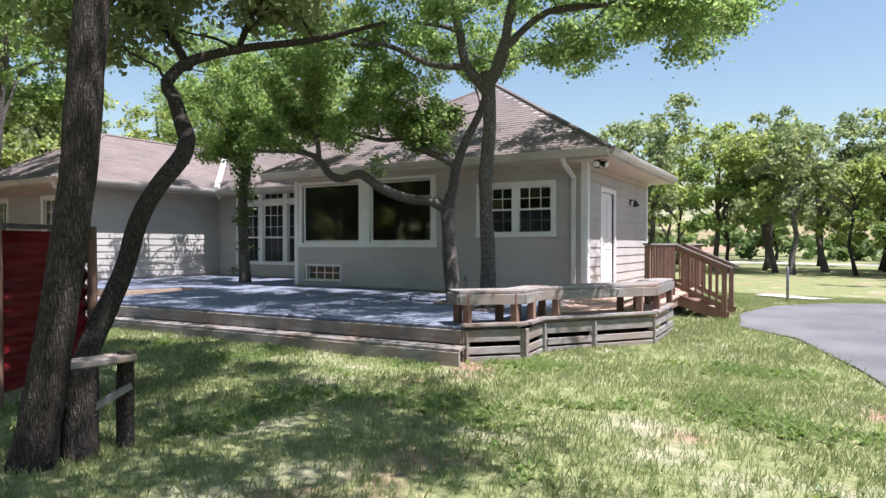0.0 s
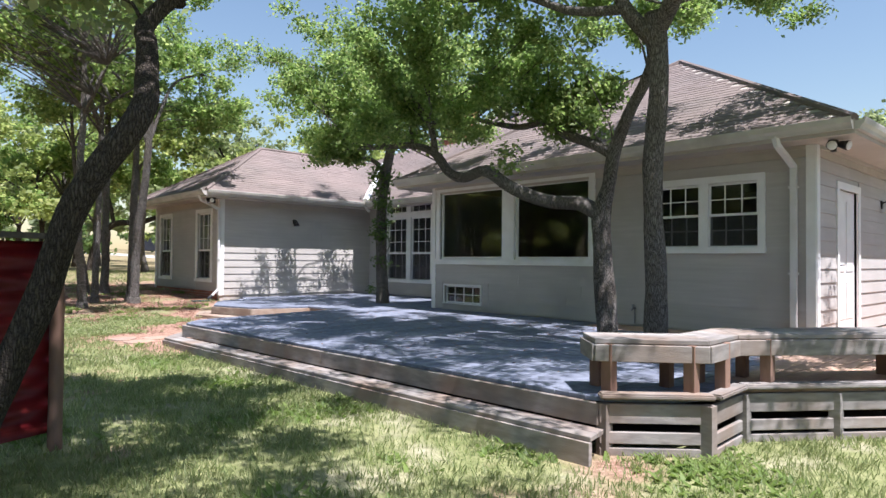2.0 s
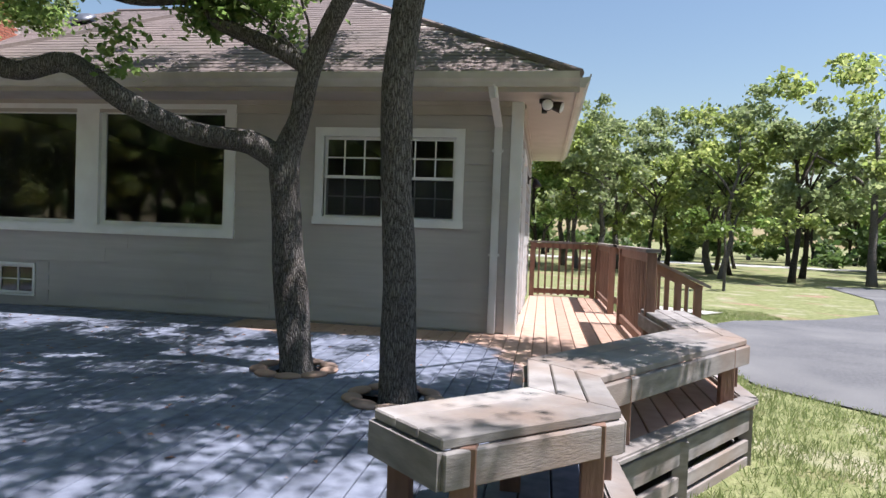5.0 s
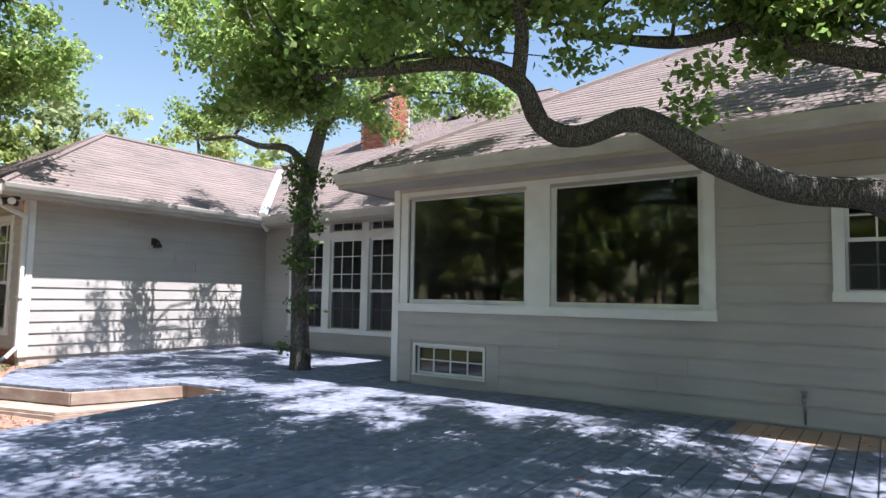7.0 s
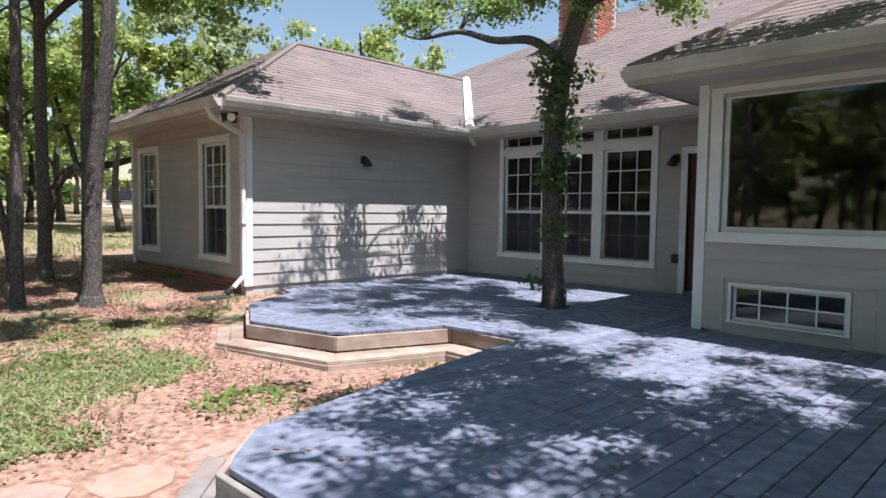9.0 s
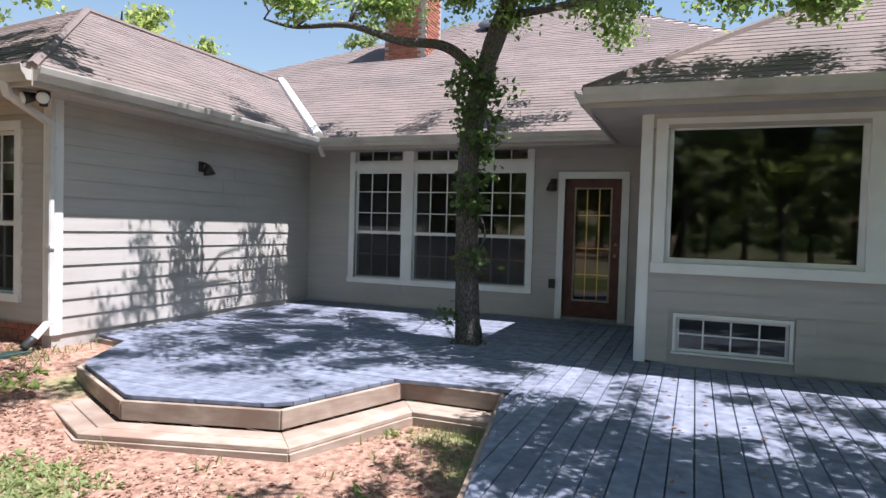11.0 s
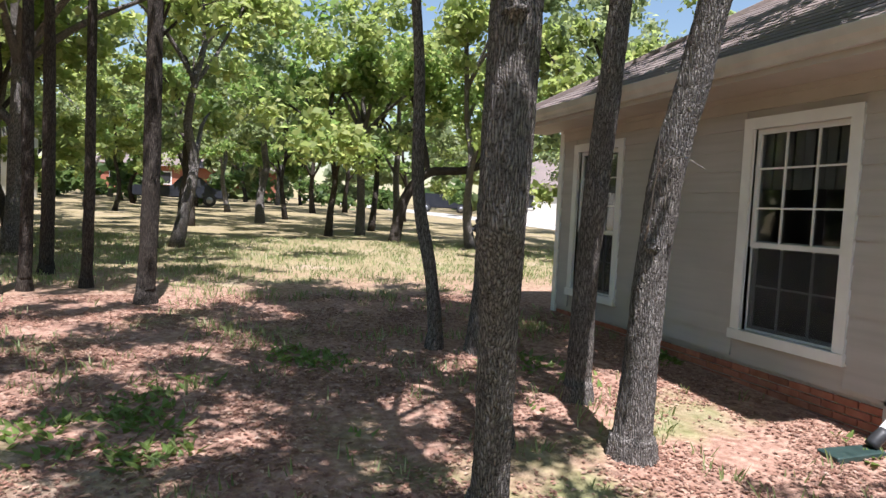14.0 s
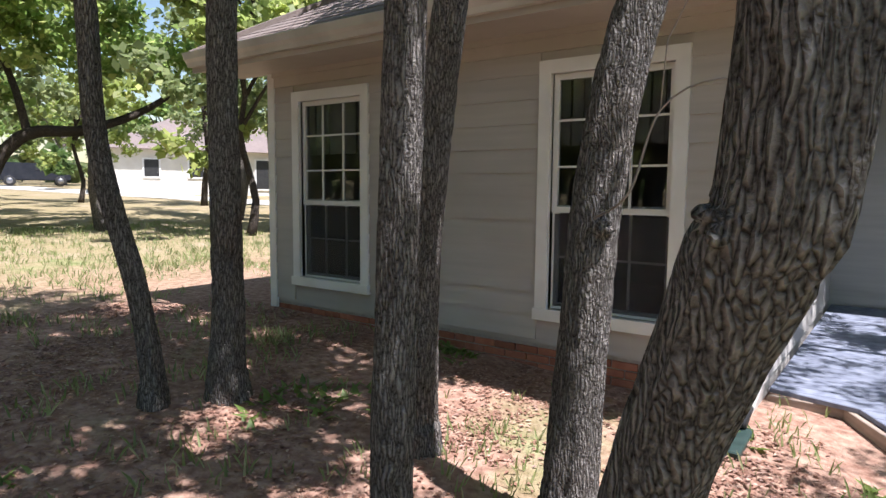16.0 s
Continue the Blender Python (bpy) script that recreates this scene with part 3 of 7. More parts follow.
# ---- the house ----
ZD, ZS = 0.43, 3.06          # deck level, underside of the eaves
FRONT = Wall(0, 0, 1, 0, 0, -1)
SIDE = Wall(7.6, 0, 0, 1, 1, 0)
RECESS = Wall(-5.93, 2.6, 1, 0, 0, -1)
WINGS = Wall(-5.93, -2.29, 0, 1, 1, 0)
WINGE = Wall(-10.8, -2.29, 1, 0, 0, -1)
RET = Wall(0, 0, 0, 1, -1, 0)

h_front = [(0.24, 4.07, 1.50, 2.95), (5.30, 6.88, 1.70, 2.65), (0.39, 1.45, 0.57, 0.94)]
w = wall_body("wall_front", FRONT, 7.6, 0.0, ZS, h_front, "taupe lap-siding wall under the eave")
siding(w, FRONT, 7.6, 0.45, ZS - 0.16, [(0.12, 4.19, 1.41, 3.06), (5.20, 6.98, 1.60, 2.75), (0.31, 1.53, 0.50, 1.0), (7.5, 7.6, 0, 4), (0, 0.09, 0, 4)])
h_side = [(0.95, 1.9, 0.47, 2.55)]
w = wall_body("wall_side", SIDE, 5.1, 0.0, ZS, h_side, "lap-siding side wall with a white door")
siding(w, SIDE, 5.1, 0.45, ZS - 0.16, [(0.85, 2.0, 0.4, 2.65), (0, 0.1, 0, 4), (5.0, 5.1, 0, 4)])
h_rec = [(0.95, 4.02, 0.90, 3.12), (4.60, 5.44, 0.5, 2.60)]
w = wall_body("wall_recess", RECESS, 5.93, 0.0, 3.3, h_rec, "taupe siding wall behind the upper deck")
siding(w, RECESS, 5.93, 0.45, 3.25, [(0.85, 4.11, 0.80, 3.23), (4.50, 5.56, 0.4, 2.70)])
w = wall_body("wall_wing_side", WINGS, 4.89, 0.0, ZS, [], "taupe lap-siding wall with dappled sun on it")
siding(w, WINGS, 4.89, 0.50, ZS - 0.1, [(0, 0.1, 0, 4)])
h_we = [(0.49, 1.37, 0.92, 2.74), (3.38, 4.31, 0.92, 2.74)]
w = wall_body("wall_wing_end", WINGE, 4.87, 0.62, ZS, h_we, "taupe lap-siding end wall of the bedroom wing")
siding(w, WINGE, 4.87, 0.66, ZS - 0.1, [(0.39, 1.47, 0.82, 2.84), (3.28, 4.41, 0.82, 2.84), (4.77, 4.87, 0, 4), (0, 0.1, 0, 4)])
w = wall_body("wall_return", RET, 2.45, 0.0, ZS, [], "short siding wall beside the back door")
siding(w, RET, 2.45, 0.45, ZS, [(0, 0.09, 0, 4)])
for nm, x0, x1, y0, y1 in (("wall_wing_west", -10.8, -10.65, -2.13, 14), ("wall_back", -10.8, 4.85, 14, 14.15), ("wall_side_rear", 4.7, 4.85, 5.1, 14), ("wall_side_back", 4.7, 7.45, 4.95, 5.1)):
    tagged(one_box(nm, x0, x1, y0, y1, 0, ZS, SIDING), "plain siding wall that closes the house", "wall", kind="structure")
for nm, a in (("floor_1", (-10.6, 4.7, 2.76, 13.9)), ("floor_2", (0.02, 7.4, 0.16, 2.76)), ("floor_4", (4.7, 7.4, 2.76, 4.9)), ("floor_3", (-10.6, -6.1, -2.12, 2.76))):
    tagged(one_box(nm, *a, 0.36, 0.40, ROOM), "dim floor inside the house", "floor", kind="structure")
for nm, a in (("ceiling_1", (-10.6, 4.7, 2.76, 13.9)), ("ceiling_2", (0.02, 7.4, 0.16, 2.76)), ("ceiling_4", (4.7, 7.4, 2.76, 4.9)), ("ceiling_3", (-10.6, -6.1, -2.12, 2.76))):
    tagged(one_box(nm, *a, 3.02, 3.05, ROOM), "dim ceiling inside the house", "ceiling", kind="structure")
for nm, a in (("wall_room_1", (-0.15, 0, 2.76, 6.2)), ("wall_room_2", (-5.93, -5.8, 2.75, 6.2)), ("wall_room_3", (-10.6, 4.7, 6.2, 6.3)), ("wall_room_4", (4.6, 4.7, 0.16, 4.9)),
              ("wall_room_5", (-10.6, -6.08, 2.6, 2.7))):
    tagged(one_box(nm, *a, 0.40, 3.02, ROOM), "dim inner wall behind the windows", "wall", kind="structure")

# brick plinth under the wing
wb = part("foundation", (lambda b: (box(b, -10.8, -5.95, -2.262, -2.15, 0.1, 0.615), b)[1])(bmesh.new()), MORTAR)
tagged(wb, "red brick foundation under the bedroom wing", "foundation", kind="structure")
BRICK_JOBS = [(wb, Wall(-10.8, -2.268, 1, 0, 0, -1), 4.85, 0.26, 0.62)]

# corner boards and frieze
trims = thing("trim", (0, 0, ZD), "painted corner boards and frieze boards of the house", "trim", kind="structure")
for W, u0, u1, z0, z1 in ((FRONT, -0.02, 0.09, ZD, ZS), (FRONT, 7.5, 7.62, ZD, ZS), (SIDE, -0.02, 0.1, ZD, ZS), (SIDE, 5.0, 5.1, ZD, ZS), (RET, 0.0, 0.09, ZD, ZS),
                          (WINGS, -0.0, 0.1, 0.5, ZS), (WINGE, 4.77, 4.89, 0.5, ZS), (WINGE, 0, 0.1, 0.5, ZS)):
    W.one("corner_board", u0, u1, 0.0, 0.034, z0, z1, TRIM, trims)
for W, L0, L1 in ((FRONT, 0.09, 7.5), (SIDE, 0.1, 5.0), (WINGS, 0.1, 4.3), (WINGE, 0.1, 4.77)):
    W.one("frieze", L0, L1, 0.0, 0.030, ZS - 0.15, ZS, SOFFIT, trims)
    W.one("moulding", L0, L1, 0.030, 0.056, ZS - 0.05, ZS, SOFFIT, trims)


# ---- windows and doors ----
def picture_window():
    ob = thing("window_1", FRONT.p(2.15, 0, 1.4), "wide white-trimmed pair of fixed picture windows", "window", kind="structure")
    casing(FRONT, ob, 0.24, 4.07, 1.50, 2.95, 0.12, 0.04)
    FRONT.one("mullion", 2.05, 2.36, -0.1, 0.036, 1.50, 2.95, TRIM, ob)
    for a, b in ((0.24, 2.05), (2.36, 4.07)):
        s = sash(FRONT, ob, a, b, 1.50, 2.95, 1, 1, -0.02, 0.055)
    return ob


picture_window()


def slider_window():
    ob = thing("window_2", FRONT.p(6.09, 0, 1.6), "white double window with small upper panes", "window", kind="structure")
    casing(FRONT, ob, 5.30, 6.88, 1.70, 2.65, 0.1, 0.04)
    FRONT.one("mullion", 6.02, 6.16, -0.1, 0.03, 1.70, 2.65, TRIM, ob)
    for a, b in ((5.30, 6.03), (6.15, 6.88)):
        sash(FRONT, ob, a, b, 2.16, 2.65, 3, 2, -0.02, 0.035)
        sash(FRONT, ob, a, b, 1.70, 2.20, 3, 2, -0.055, 0.035)
        screen(FRONT, ob, a, b, 1.70, 2.17)


slider_window()


def vent_window():
    ob = thing("window_3", FRONT.p(1.0, 0, 0.5), "low white crawl-space window with eight small panes", "window", kind="structure")
    casing(FRONT, ob, 0.39, 1.45, 0.57, 0.94, 0.032, 0.028, False)
    sash(FRONT, ob, 0.39, 1.45, 0.57, 0.94, 4, 2, -0.03, 0.03)
    FRONT.one("backing", 0.37, 1.47, -0.15, -0.12, 0.55, 0.96, BLACK, ob)
    FRONT.one("surround_board", 1.50, 1.68, 0.0, 0.022, 0.47, 1.0, SIDING, ob)


vent_window()


def triple_window():
    ob = thing("window_4", RECESS.p(2.48, 0, 0.8), "white triple window with transom lights above", "window", kind="structure")
    casing(RECESS, ob, 0.95, 4.02, 0.90, 3.12, 0.1, 0.04)
    units = ((0.95, 1.86), (2.06, 2.94), (3.13, 4.02))
    for a, b in ((1.86, 2.06), (2.94, 3.13)):
        RECESS.one("mullion", a, b, -0.1, 0.036, 0.90, 3.12, TRIM, ob)
    for a, b in units:
        RECESS.one("transom_bar", a, b, -0.1, 0.034, 2.74, 2.88, TRIM, ob)
        sash(RECESS, ob, a, b, 2.88, 3.12, 3, 1, -0.02, 0.035)
        sash(RECESS, ob, a, b, 1.66, 2.74, 3, 3, -0.02, 0.045)
        sash(RECESS, ob, a, b, 0.90, 1.72, 3, 2, -0.055, 0.045)
        screen(RECESS, ob, a, b, 0.90, 1.66)


triple_window()


def tall_window(name, u0, u1):
    ob = thing(name, WINGE.p((u0 + u1) / 2, 0, 0.82), "tall white double-hung window with a grid of small panes", "window", "wing windows", kind="structure")
    casing(WINGE, ob, u0, u1, 0.92, 2.74, 0.1, 0.04)
    sash(WINGE, ob, u0, u1, 1.68, 2.74, 3, 3, -0.02, 0.045)
    sash(WINGE, ob, u0, u1, 0.92, 1.74, 3, 2, -0.055, 0.045)
    screen(WINGE, ob, u0, u1, 0.92, 1.68)
    c = bmesh.new()
    for i in range(9):
        u = u0 + (u1 - u0) * (i + 0.5) / 9
        WINGE.box(c, u - 0.045, u + 0.045, -0.125 - 0.012 * (i % 2), -0.115 - 0.012 * (i % 2), 2.2, 2.74)
    part("blind", c, CURTAIN, ob, "raised pale window blind")


tall_window("window_5", 0.49, 1.37)
tall_window("window_6", 3.38, 4.31)


def back_door():
    W = RECESS
    ob = thing("door_1", W.p(5.02, 0, 0.45), "closed dark red-brown door with a large glass light", "door", kind="structure")
    for a, b in ((4.50, 4.60), (5.44, 5.55)):
        W.one("jamb", a, b, -0.12, 0.035, 0.46, 2.60, TRIM, ob)
    W.one("head", 4.50, 5.55, -0.12, 0.038, 2.60, 2.70, TRIM, ob)
    W.one("threshold", 4.60, 5.44, -0.15, 0.05, 0.44, 0.50, STEEL, ob)
    for a, b, c, d in ((4.60, 4.74, 0.50, 2.60), (5.30, 5.44, 0.50, 2.60), (4.74, 5.30, 0.50, 0.74), (4.74, 5.30, 2.47, 2.60)):
        W.one("door_rail", a, b, -0.09, -0.045, c, d, BARN, ob)
    for a, b, c, d in ((4.74, 4.765, 0.74, 2.47), (5.275, 5.30, 0.74, 2.47), (4.765, 5.275, 0.74, 0.765), (4.765, 5.275, 2.445, 2.47)):
        W.one("glazing_bead", a, b, -0.09, -0.04, c, d, BLOND, ob)
    for u in (4.93, 5.11):
        W.one("bar", u - 0.006, u + 0.006, -0.07, -0.06, 0.765, 2.445, BRASS, ob)
    for z in (1.15, 1.55, 2.05):
        W.one("bar", 4.765, 5.275, -0.069, -0.061, z - 0.006, z + 0.006, BRASS, ob)
    g = W.one("pane", 4.75, 5.29, -0.075, -0.071, 0.75, 2.46, GLASS, ob)
    g.visible_shadow = False
    bm = bmesh.new()
    bmesh.ops.create_uvsphere(bm, u_segments=12, v_segments=8, radius=0.03, matrix=Matrix.Translation(W.p(5.37, 0.0, 1.45)))
    bmesh.ops.create_uvsphere(bm, u_segments=10, v_segments=6, radius=0.022, matrix=Matrix.Translation(W.p(5.37, -0.03, 1.62)))
    part("door_knob", bm, BRASS, ob, "brass knob and deadbolt", True)


back_door()


def side_door():
    W = SIDE
    ob = thing("door_2", W.p(1.42, 0, 0.45), "closed white panelled side door with a lever handle", "door", kind="structure")
    for a, b in ((0.85, 0.95), (1.90, 2.0)):
        W.one("jamb", a, b, -0.12, 0.035, 0.46, 2.55, TRIM, ob)
    W.one("head", 0.85, 2.0, -0.12, 0.038, 2.55, 2.65, TRIM, ob)
    leaf = W.one("leaf", 0.95, 1.90, -0.07, -0.03, 0.48, 2.55, TRIM, ob)
    for u0, u1, z0, z1 in ((1.05, 1.38, 0.65, 1.2), (1.47, 1.80, 0.65, 1.2), (1.05, 1.38, 1.35, 2.4), (1.47, 1.80, 1.35, 2.4)):
        W.one("panel", u0, u1, -0.03, -0.018, z0, z1, TRIM, leaf, "", 0.008)
    bm = bmesh.new()
    tube(bm, [W.p(1.03, -0.03, 1.45), W.p(1.03, 0.03, 1.45), W.p(1.13, 0.035, 1.45)], [0.014, 0.013, 0.01], 8)
    part("door_handle", bm, STEEL, ob, "", True)


side_door()

# ---- roof ----
def half(poly, a, n, d):
    """Cut a 3D polygon by the half-space n.p >= d."""
    out = []
    for i, p in enumerate(poly):
        q = poly[(i + 1) % len(poly)]
        sp, sq = n.dot(p) - d, n.dot(q) - d
        if sp >= 0:
            out.append(p)
        if (sp < 0) != (sq < 0):
            out.append(p + (q - p) * (sp / (sp - sq)))
    return out


def roof_face(name, pts, label, course=0.14, parent=None):
    """A roof slope laid in shingle courses, each one's butt proud of the one below."""
    pts = [Vector(p) for p in pts]
    nrm = (pts[1] - pts[0]).cross(pts[2] - pts[1]).normalized()
    if nrm.z < 0:
        nrm = -nrm
    across = nrm.cross(Vector((0, 0, 1))).normalized()
    up = across.cross(nrm)
    if up.z < 0:
        up, across = -up, -across
    lo, hi = min(up.dot(p) for p in pts), max(up.dot(p) for p in pts)
    verts, faces = [], []
    s, row = lo, 0
    rng = random.Random(len(name) * 7 + int(abs(pts[0].x) * 100))
    while s < hi - 1e-4:
        e = min(s + course, hi)
        strip = half(half(pts, None, up, s), None, -up, -e)
        if len(strip) >= 3:
            a0, a1 = min(across.dot(p) for p in strip), max(across.dot(p) for p in strip)
            cut = a0 + (0.3 if row % 2 else 0.0) - rng.random() * 0.1
            while cut < a1:
                nxt = cut + 0.3 + rng.random() * 0.12
                tab = half(half(strip, None, across, cut), None, -across, -nxt)
                if len(tab) >= 3:
                    base = len(verts)
                    drop = rng.uniform(-0.002, 0.002)
                    for p in tab:
                        f = 1 - (up.dot(p) - s) / course
                        verts.append(tuple(p + nrm * (0.004 + max(0, f) * (0.0055 + drop))))
                    faces.append(tuple(range(base, len(verts))))
                    for i in range(len(tab)):
                        j = (i + 1) % len(tab)
                        if abs(up.dot(tab[i]) - s) < 1e-5 and abs(up.dot(tab[j]) - s) < 1e-5:
                            k = len(verts)
                            verts.extend((tuple(tab[i] - nrm * 0.004), tuple(tab[j] - nrm * 0.004)))
                            faces.append((base + i, k, k + 1, base + j))
                cut = nxt
        s, row = e, row + 1
    me = bpy.data.meshes.new(name)
    me.from_pydata(verts, [], faces)
    ob = tagged(link_mesh(name, me, SHINGLE, parent), kind="stuff")
    bm = bmesh.new()
    vs = [bm.verts.new(p - nrm * 0.01) for p in pts]
    vt = [bm.verts.new(p - nrm * 0.06) for p in pts]
    bm.faces.new(vs)
    bm.faces.new(vt[::-1])
    for i in range(len(pts)):
        bm.faces.new((vs[i], vs[(i + 1) % len(pts)], vt[(i + 1) % len(pts)], vt[i]))
    bmesh.ops.recalc_face_normals(bm, faces=bm.faces)
    part("sheathing", bm, SOFFIT, parent)
    return ob


SL, ZE = 0.6, 3.22
roof_a = thing("roof_front", (3.8, 0, ZS), "hipped brown shingle roof over the front rooms", "roof", kind="structure")
AP = (3.83, 3.77, ZE + SL * 4.38)
AB = (3.83, 5.6, ZE + SL * 4.38)
roof_face("shingles", [(-0.55, -0.61, ZE), (8.21, -0.61, ZE), AP], "", parent=roof_a)
roof_face("shingles", [(8.21, -0.61, ZE), (8.21, 5.6, ZE), AB, AP], "", parent=roof_a)
roof_face("shingles", [(-0.55, 5.6, ZE), (-0.55, -0.61, ZE), AP, AB], "", parent=roof_a)
bm = bmesh.new()
gv = [bm.verts.new(v) for v in ((8.15, 5.5, ZE - 0.05), (-0.5, 5.5, ZE - 0.05), (3.83, 5.5, ZE + SL * 4.38 - 0.08))]
gw = [bm.verts.new(v.co + Vector((0, -0.08, 0))) for v in gv]
bm.faces.new(gv)
bm.faces.new(gw[::-1])
for i in range(3):
    bm.faces.new((gv[i], gv[i - 1], gw[i - 1], gw[i]))
part("gable", bm, SIDING, roof_a)
roof_b = thing("roof_wing", (-8.4, 0, ZS), "hipped brown shingle roof over the bedroom wing", "roof", kind="structure")
BP, BB = (-8.37, 0.06, ZE + SL * 2.95), (-8.37, 5.4, ZE + SL * 2.95)
roof_face("shingles", [(-11.32, -2.89, ZE), (-5.42, -2.89, ZE), BP], "", parent=roof_b)
roof_face("shingles", [(-5.42, -2.89, ZE), (-5.42, 5.4, ZE), BB, BP], "", parent=roof_b)
roof_face("shingles", [(-11.32, 5.4, ZE), (-11.32, -2.89, ZE), BP, BB], "", parent=roof_b)
roof_c = thing("roof_main", (-3, 6, ZS), "large brown shingle roof behind the upper deck", "roof", kind="structure")
CR, CL = (-1.9, 9.1, ZE + SL * 7.05), (-4.2, 9.1, ZE + SL * 7.05)
roof_face("shingles", [(-11.5, 4.6, ZE + SL * 2.55), (-8.6, 2.05, ZE), (5.15, 2.05, ZE), CR, CL], "", parent=roof_c)
roof_face("shingles", [(5.15, 2.05, ZE), (5.15, 14.5, ZE), CR], "", parent=roof_c)
roof_face("shingles", [(5.15, 14.5, ZE), (-11.5, 14.5, ZE), CL, CR], "", parent=roof_c)
roof_face("shingles", [(-11.5, 14.5, ZE), (-11.5, 4.6, ZE + SL * 2.55), CL], "", parent=roof_c)
# hip caps
for nm, parent, a, b in (("ridge_cap", roof_a, (8.21, -0.61, ZE), AP), ("ridge_cap", roof_a, (-0.55, -0.61, ZE), AP), ("ridge_cap", roof_b, (-5.42, -2.89, ZE), BP),
                         ("ridge_cap", roof_b, BP, BB), ("ridge_cap", roof_c, CR, CL), ("ridge_cap", roof_b, (-11.32, -2.89, ZE), BP)):
    bm = bmesh.new()
    a, b = Vector(a) + Vector((0, 0, 0.005)), Vector(b) + Vector((0, 0, 0.005))
    tube(bm, [a, b], [0.055, 0.055], 6)
    part(nm, bm, SHINGLE, parent)
# pale flashing in the valley
bm = bmesh.new()
va, vb = Vector((-5.42, 2.05, ZE + 0.03)), Vector((-8.3, 4.93, ZE + SL * 2.88 + 0.03))
tube(bm, [va + Vector((0, 0, 0.02)), vb + Vector((0, 0, 0.02))], [0.10, 0.10], 6)
part("valley_flashing", bm, TRIM, roof_b, "pale metal valley flashing")


def eave(parent, x0, x1, y0, y1):
    one_box("soffit", x0, x1, y0, y1, ZS, ZS + 0.03, SOFFIT, parent)


eave(roof_a, -0.52, 8.18, -0.58, 0.0)
eave(roof_a, 7.6, 8.18, 0.0, 5.6)
eave(roof_a, -0.52, 0.0, 0.0, 2.6)
eave(roof_b, -11.28, -5.45, -2.86, -2.29)
eave(roof_b, -5.93, -5.45, -2.29, 2.6)
eave(roof_c, -5.45, -0.52, 2.08, 2.6)


def fascia(parent, a, b, n):
    """Fascia board, and a K-shaped gutter hung on it, from a to b; n: outwards."""
    a, b, n = Vector((*a, 0)), Vector((*b, 0)), Vector((*n, 0))
    bm = bmesh.new()
    prof = [(0.0, ZS - 0.02), (0.03, ZS - 0.02), (0.03, ZE), (0.0, ZE)]
    for poly, mat, nm in ((prof, SOFFIT, "fascia"), ([(0.032, ZE - 0.13), (0.085, ZE - 0.13), (0.10, ZE - 0.09), (0.13, ZE - 0.06), (0.145, ZE - 0.005), (0.145, ZE + 0.008),
                                                   (0.130, ZE + 0.008), (0.128, ZE - 0.02), (0.036, ZE - 0.03), (0.032, ZE)], GUTTER, "gutter")):
        bm = bmesh.new()
        r0 = [bm.verts.new(a + n * o + Vector((0, 0, z))) for o, z in poly]
        r1 = [bm.verts.new(b + n * o + Vector((0, 0, z))) for o, z in poly]
        k = len(poly)
        for i in range(k):
            bm.faces.new((r0[i], r0[(i + 1) % k], r1[(i + 1) % k], r1[i]))
        bm.faces.new(r0[::-1])
        bm.faces.new(r1)
        bmesh.ops.recalc_face_normals(bm, faces=bm.faces)
        part(nm, bm, mat, parent)


fascia(roof_a, (-0.55, -0.58), (8.2, -0.58), (0, -1))
fascia(roof_a, (8.18, -0.60), (8.18, 5.6), (1, 0))
fascia(roof_a, (-0.52, -0.58), (-0.52, 2.05), (-1, 0))
fascia(roof_b, (-11.30, -2.86), (-5.42, -2.86), (0, -1))
fascia(roof_b, (-5.45, -2.88), (-5.45, 2.1), (1, 0))
fascia(roof_c, (-5.45, 2.08), (-0.52, 2.08), (0, -1))


SPOUT = mk("white_downspout", (0.64, 0.62, 0.60), (0.71, 0.69, 0.67), 3, 0.4, 0.05, 30, c3=(0.58, 0.55, 0.52), big=2)


def downspout(name, pts, label, parent_cat="downspout"):
    """Pipe sections and elbows, with straps where the pipe runs down the wall."""
    ob = thing(name, pts[-1], label, parent_cat)
    for k, (a, b) in enumerate(zip(pts, pts[1:])):
        a, b = Vector(a), Vector(b)
        d = (b - a).normalized() * 0.018
        bm = bmesh.new()
        beam(bm, a - d * (1 if k else 0), b + d * (1 if k < len(pts) - 2 else 0), 0.085 - 0.002 * (k % 2), 0.06 - 0.002 * (k % 2))
        bmesh.ops.bevel(bm, geom=list(bm.edges), offset=0.008, segments=2, affect='EDGES')
        tall = abs(b.z - a.z) > 1.2
        part("pipe" if tall else "elbow", bm, SPOUT, ob)
        if tall:
            for f in (0.12, 0.62):
                p = a.lerp(b, f)
                one_box("strap", p.x - 0.06, p.x + 0.06, p.y - 0.036, p.y + 0.036, p.z - 0.014, p.z + 0.014, SPOUT, ob)
    return ob


downspout("downspout", [(7.32, -0.64, 3.12), (7.34, -0.6, 3.0), (7.36, -0.075, 2.78), (7.36, -0.075, 0.44)], "pale metal downspout on the front corner")
downspout("downspout", [(-5.78, -2.93, 3.12), (-5.80, -2.86, 2.98), (-5.88, -2.36, 2.78), (-5.88, -2.36, 0.66), (-5.91, -2.50, 0.50)], "pale metal downspout on the wing corner")
bm = bmesh.new()
tube(bm, [(-5.91, -2.50, 0.50), (-5.92, -2.56, 0.45), (-5.93, -2.60, 0.40)], [0.045, 0.047, 0.047], 10, step=0.03)
tagged(part("drain_hose", bm, BLACK, None, "", True), "short black plastic sleeve on the downspout's end", "drain pipe")
bm = bmesh.new()
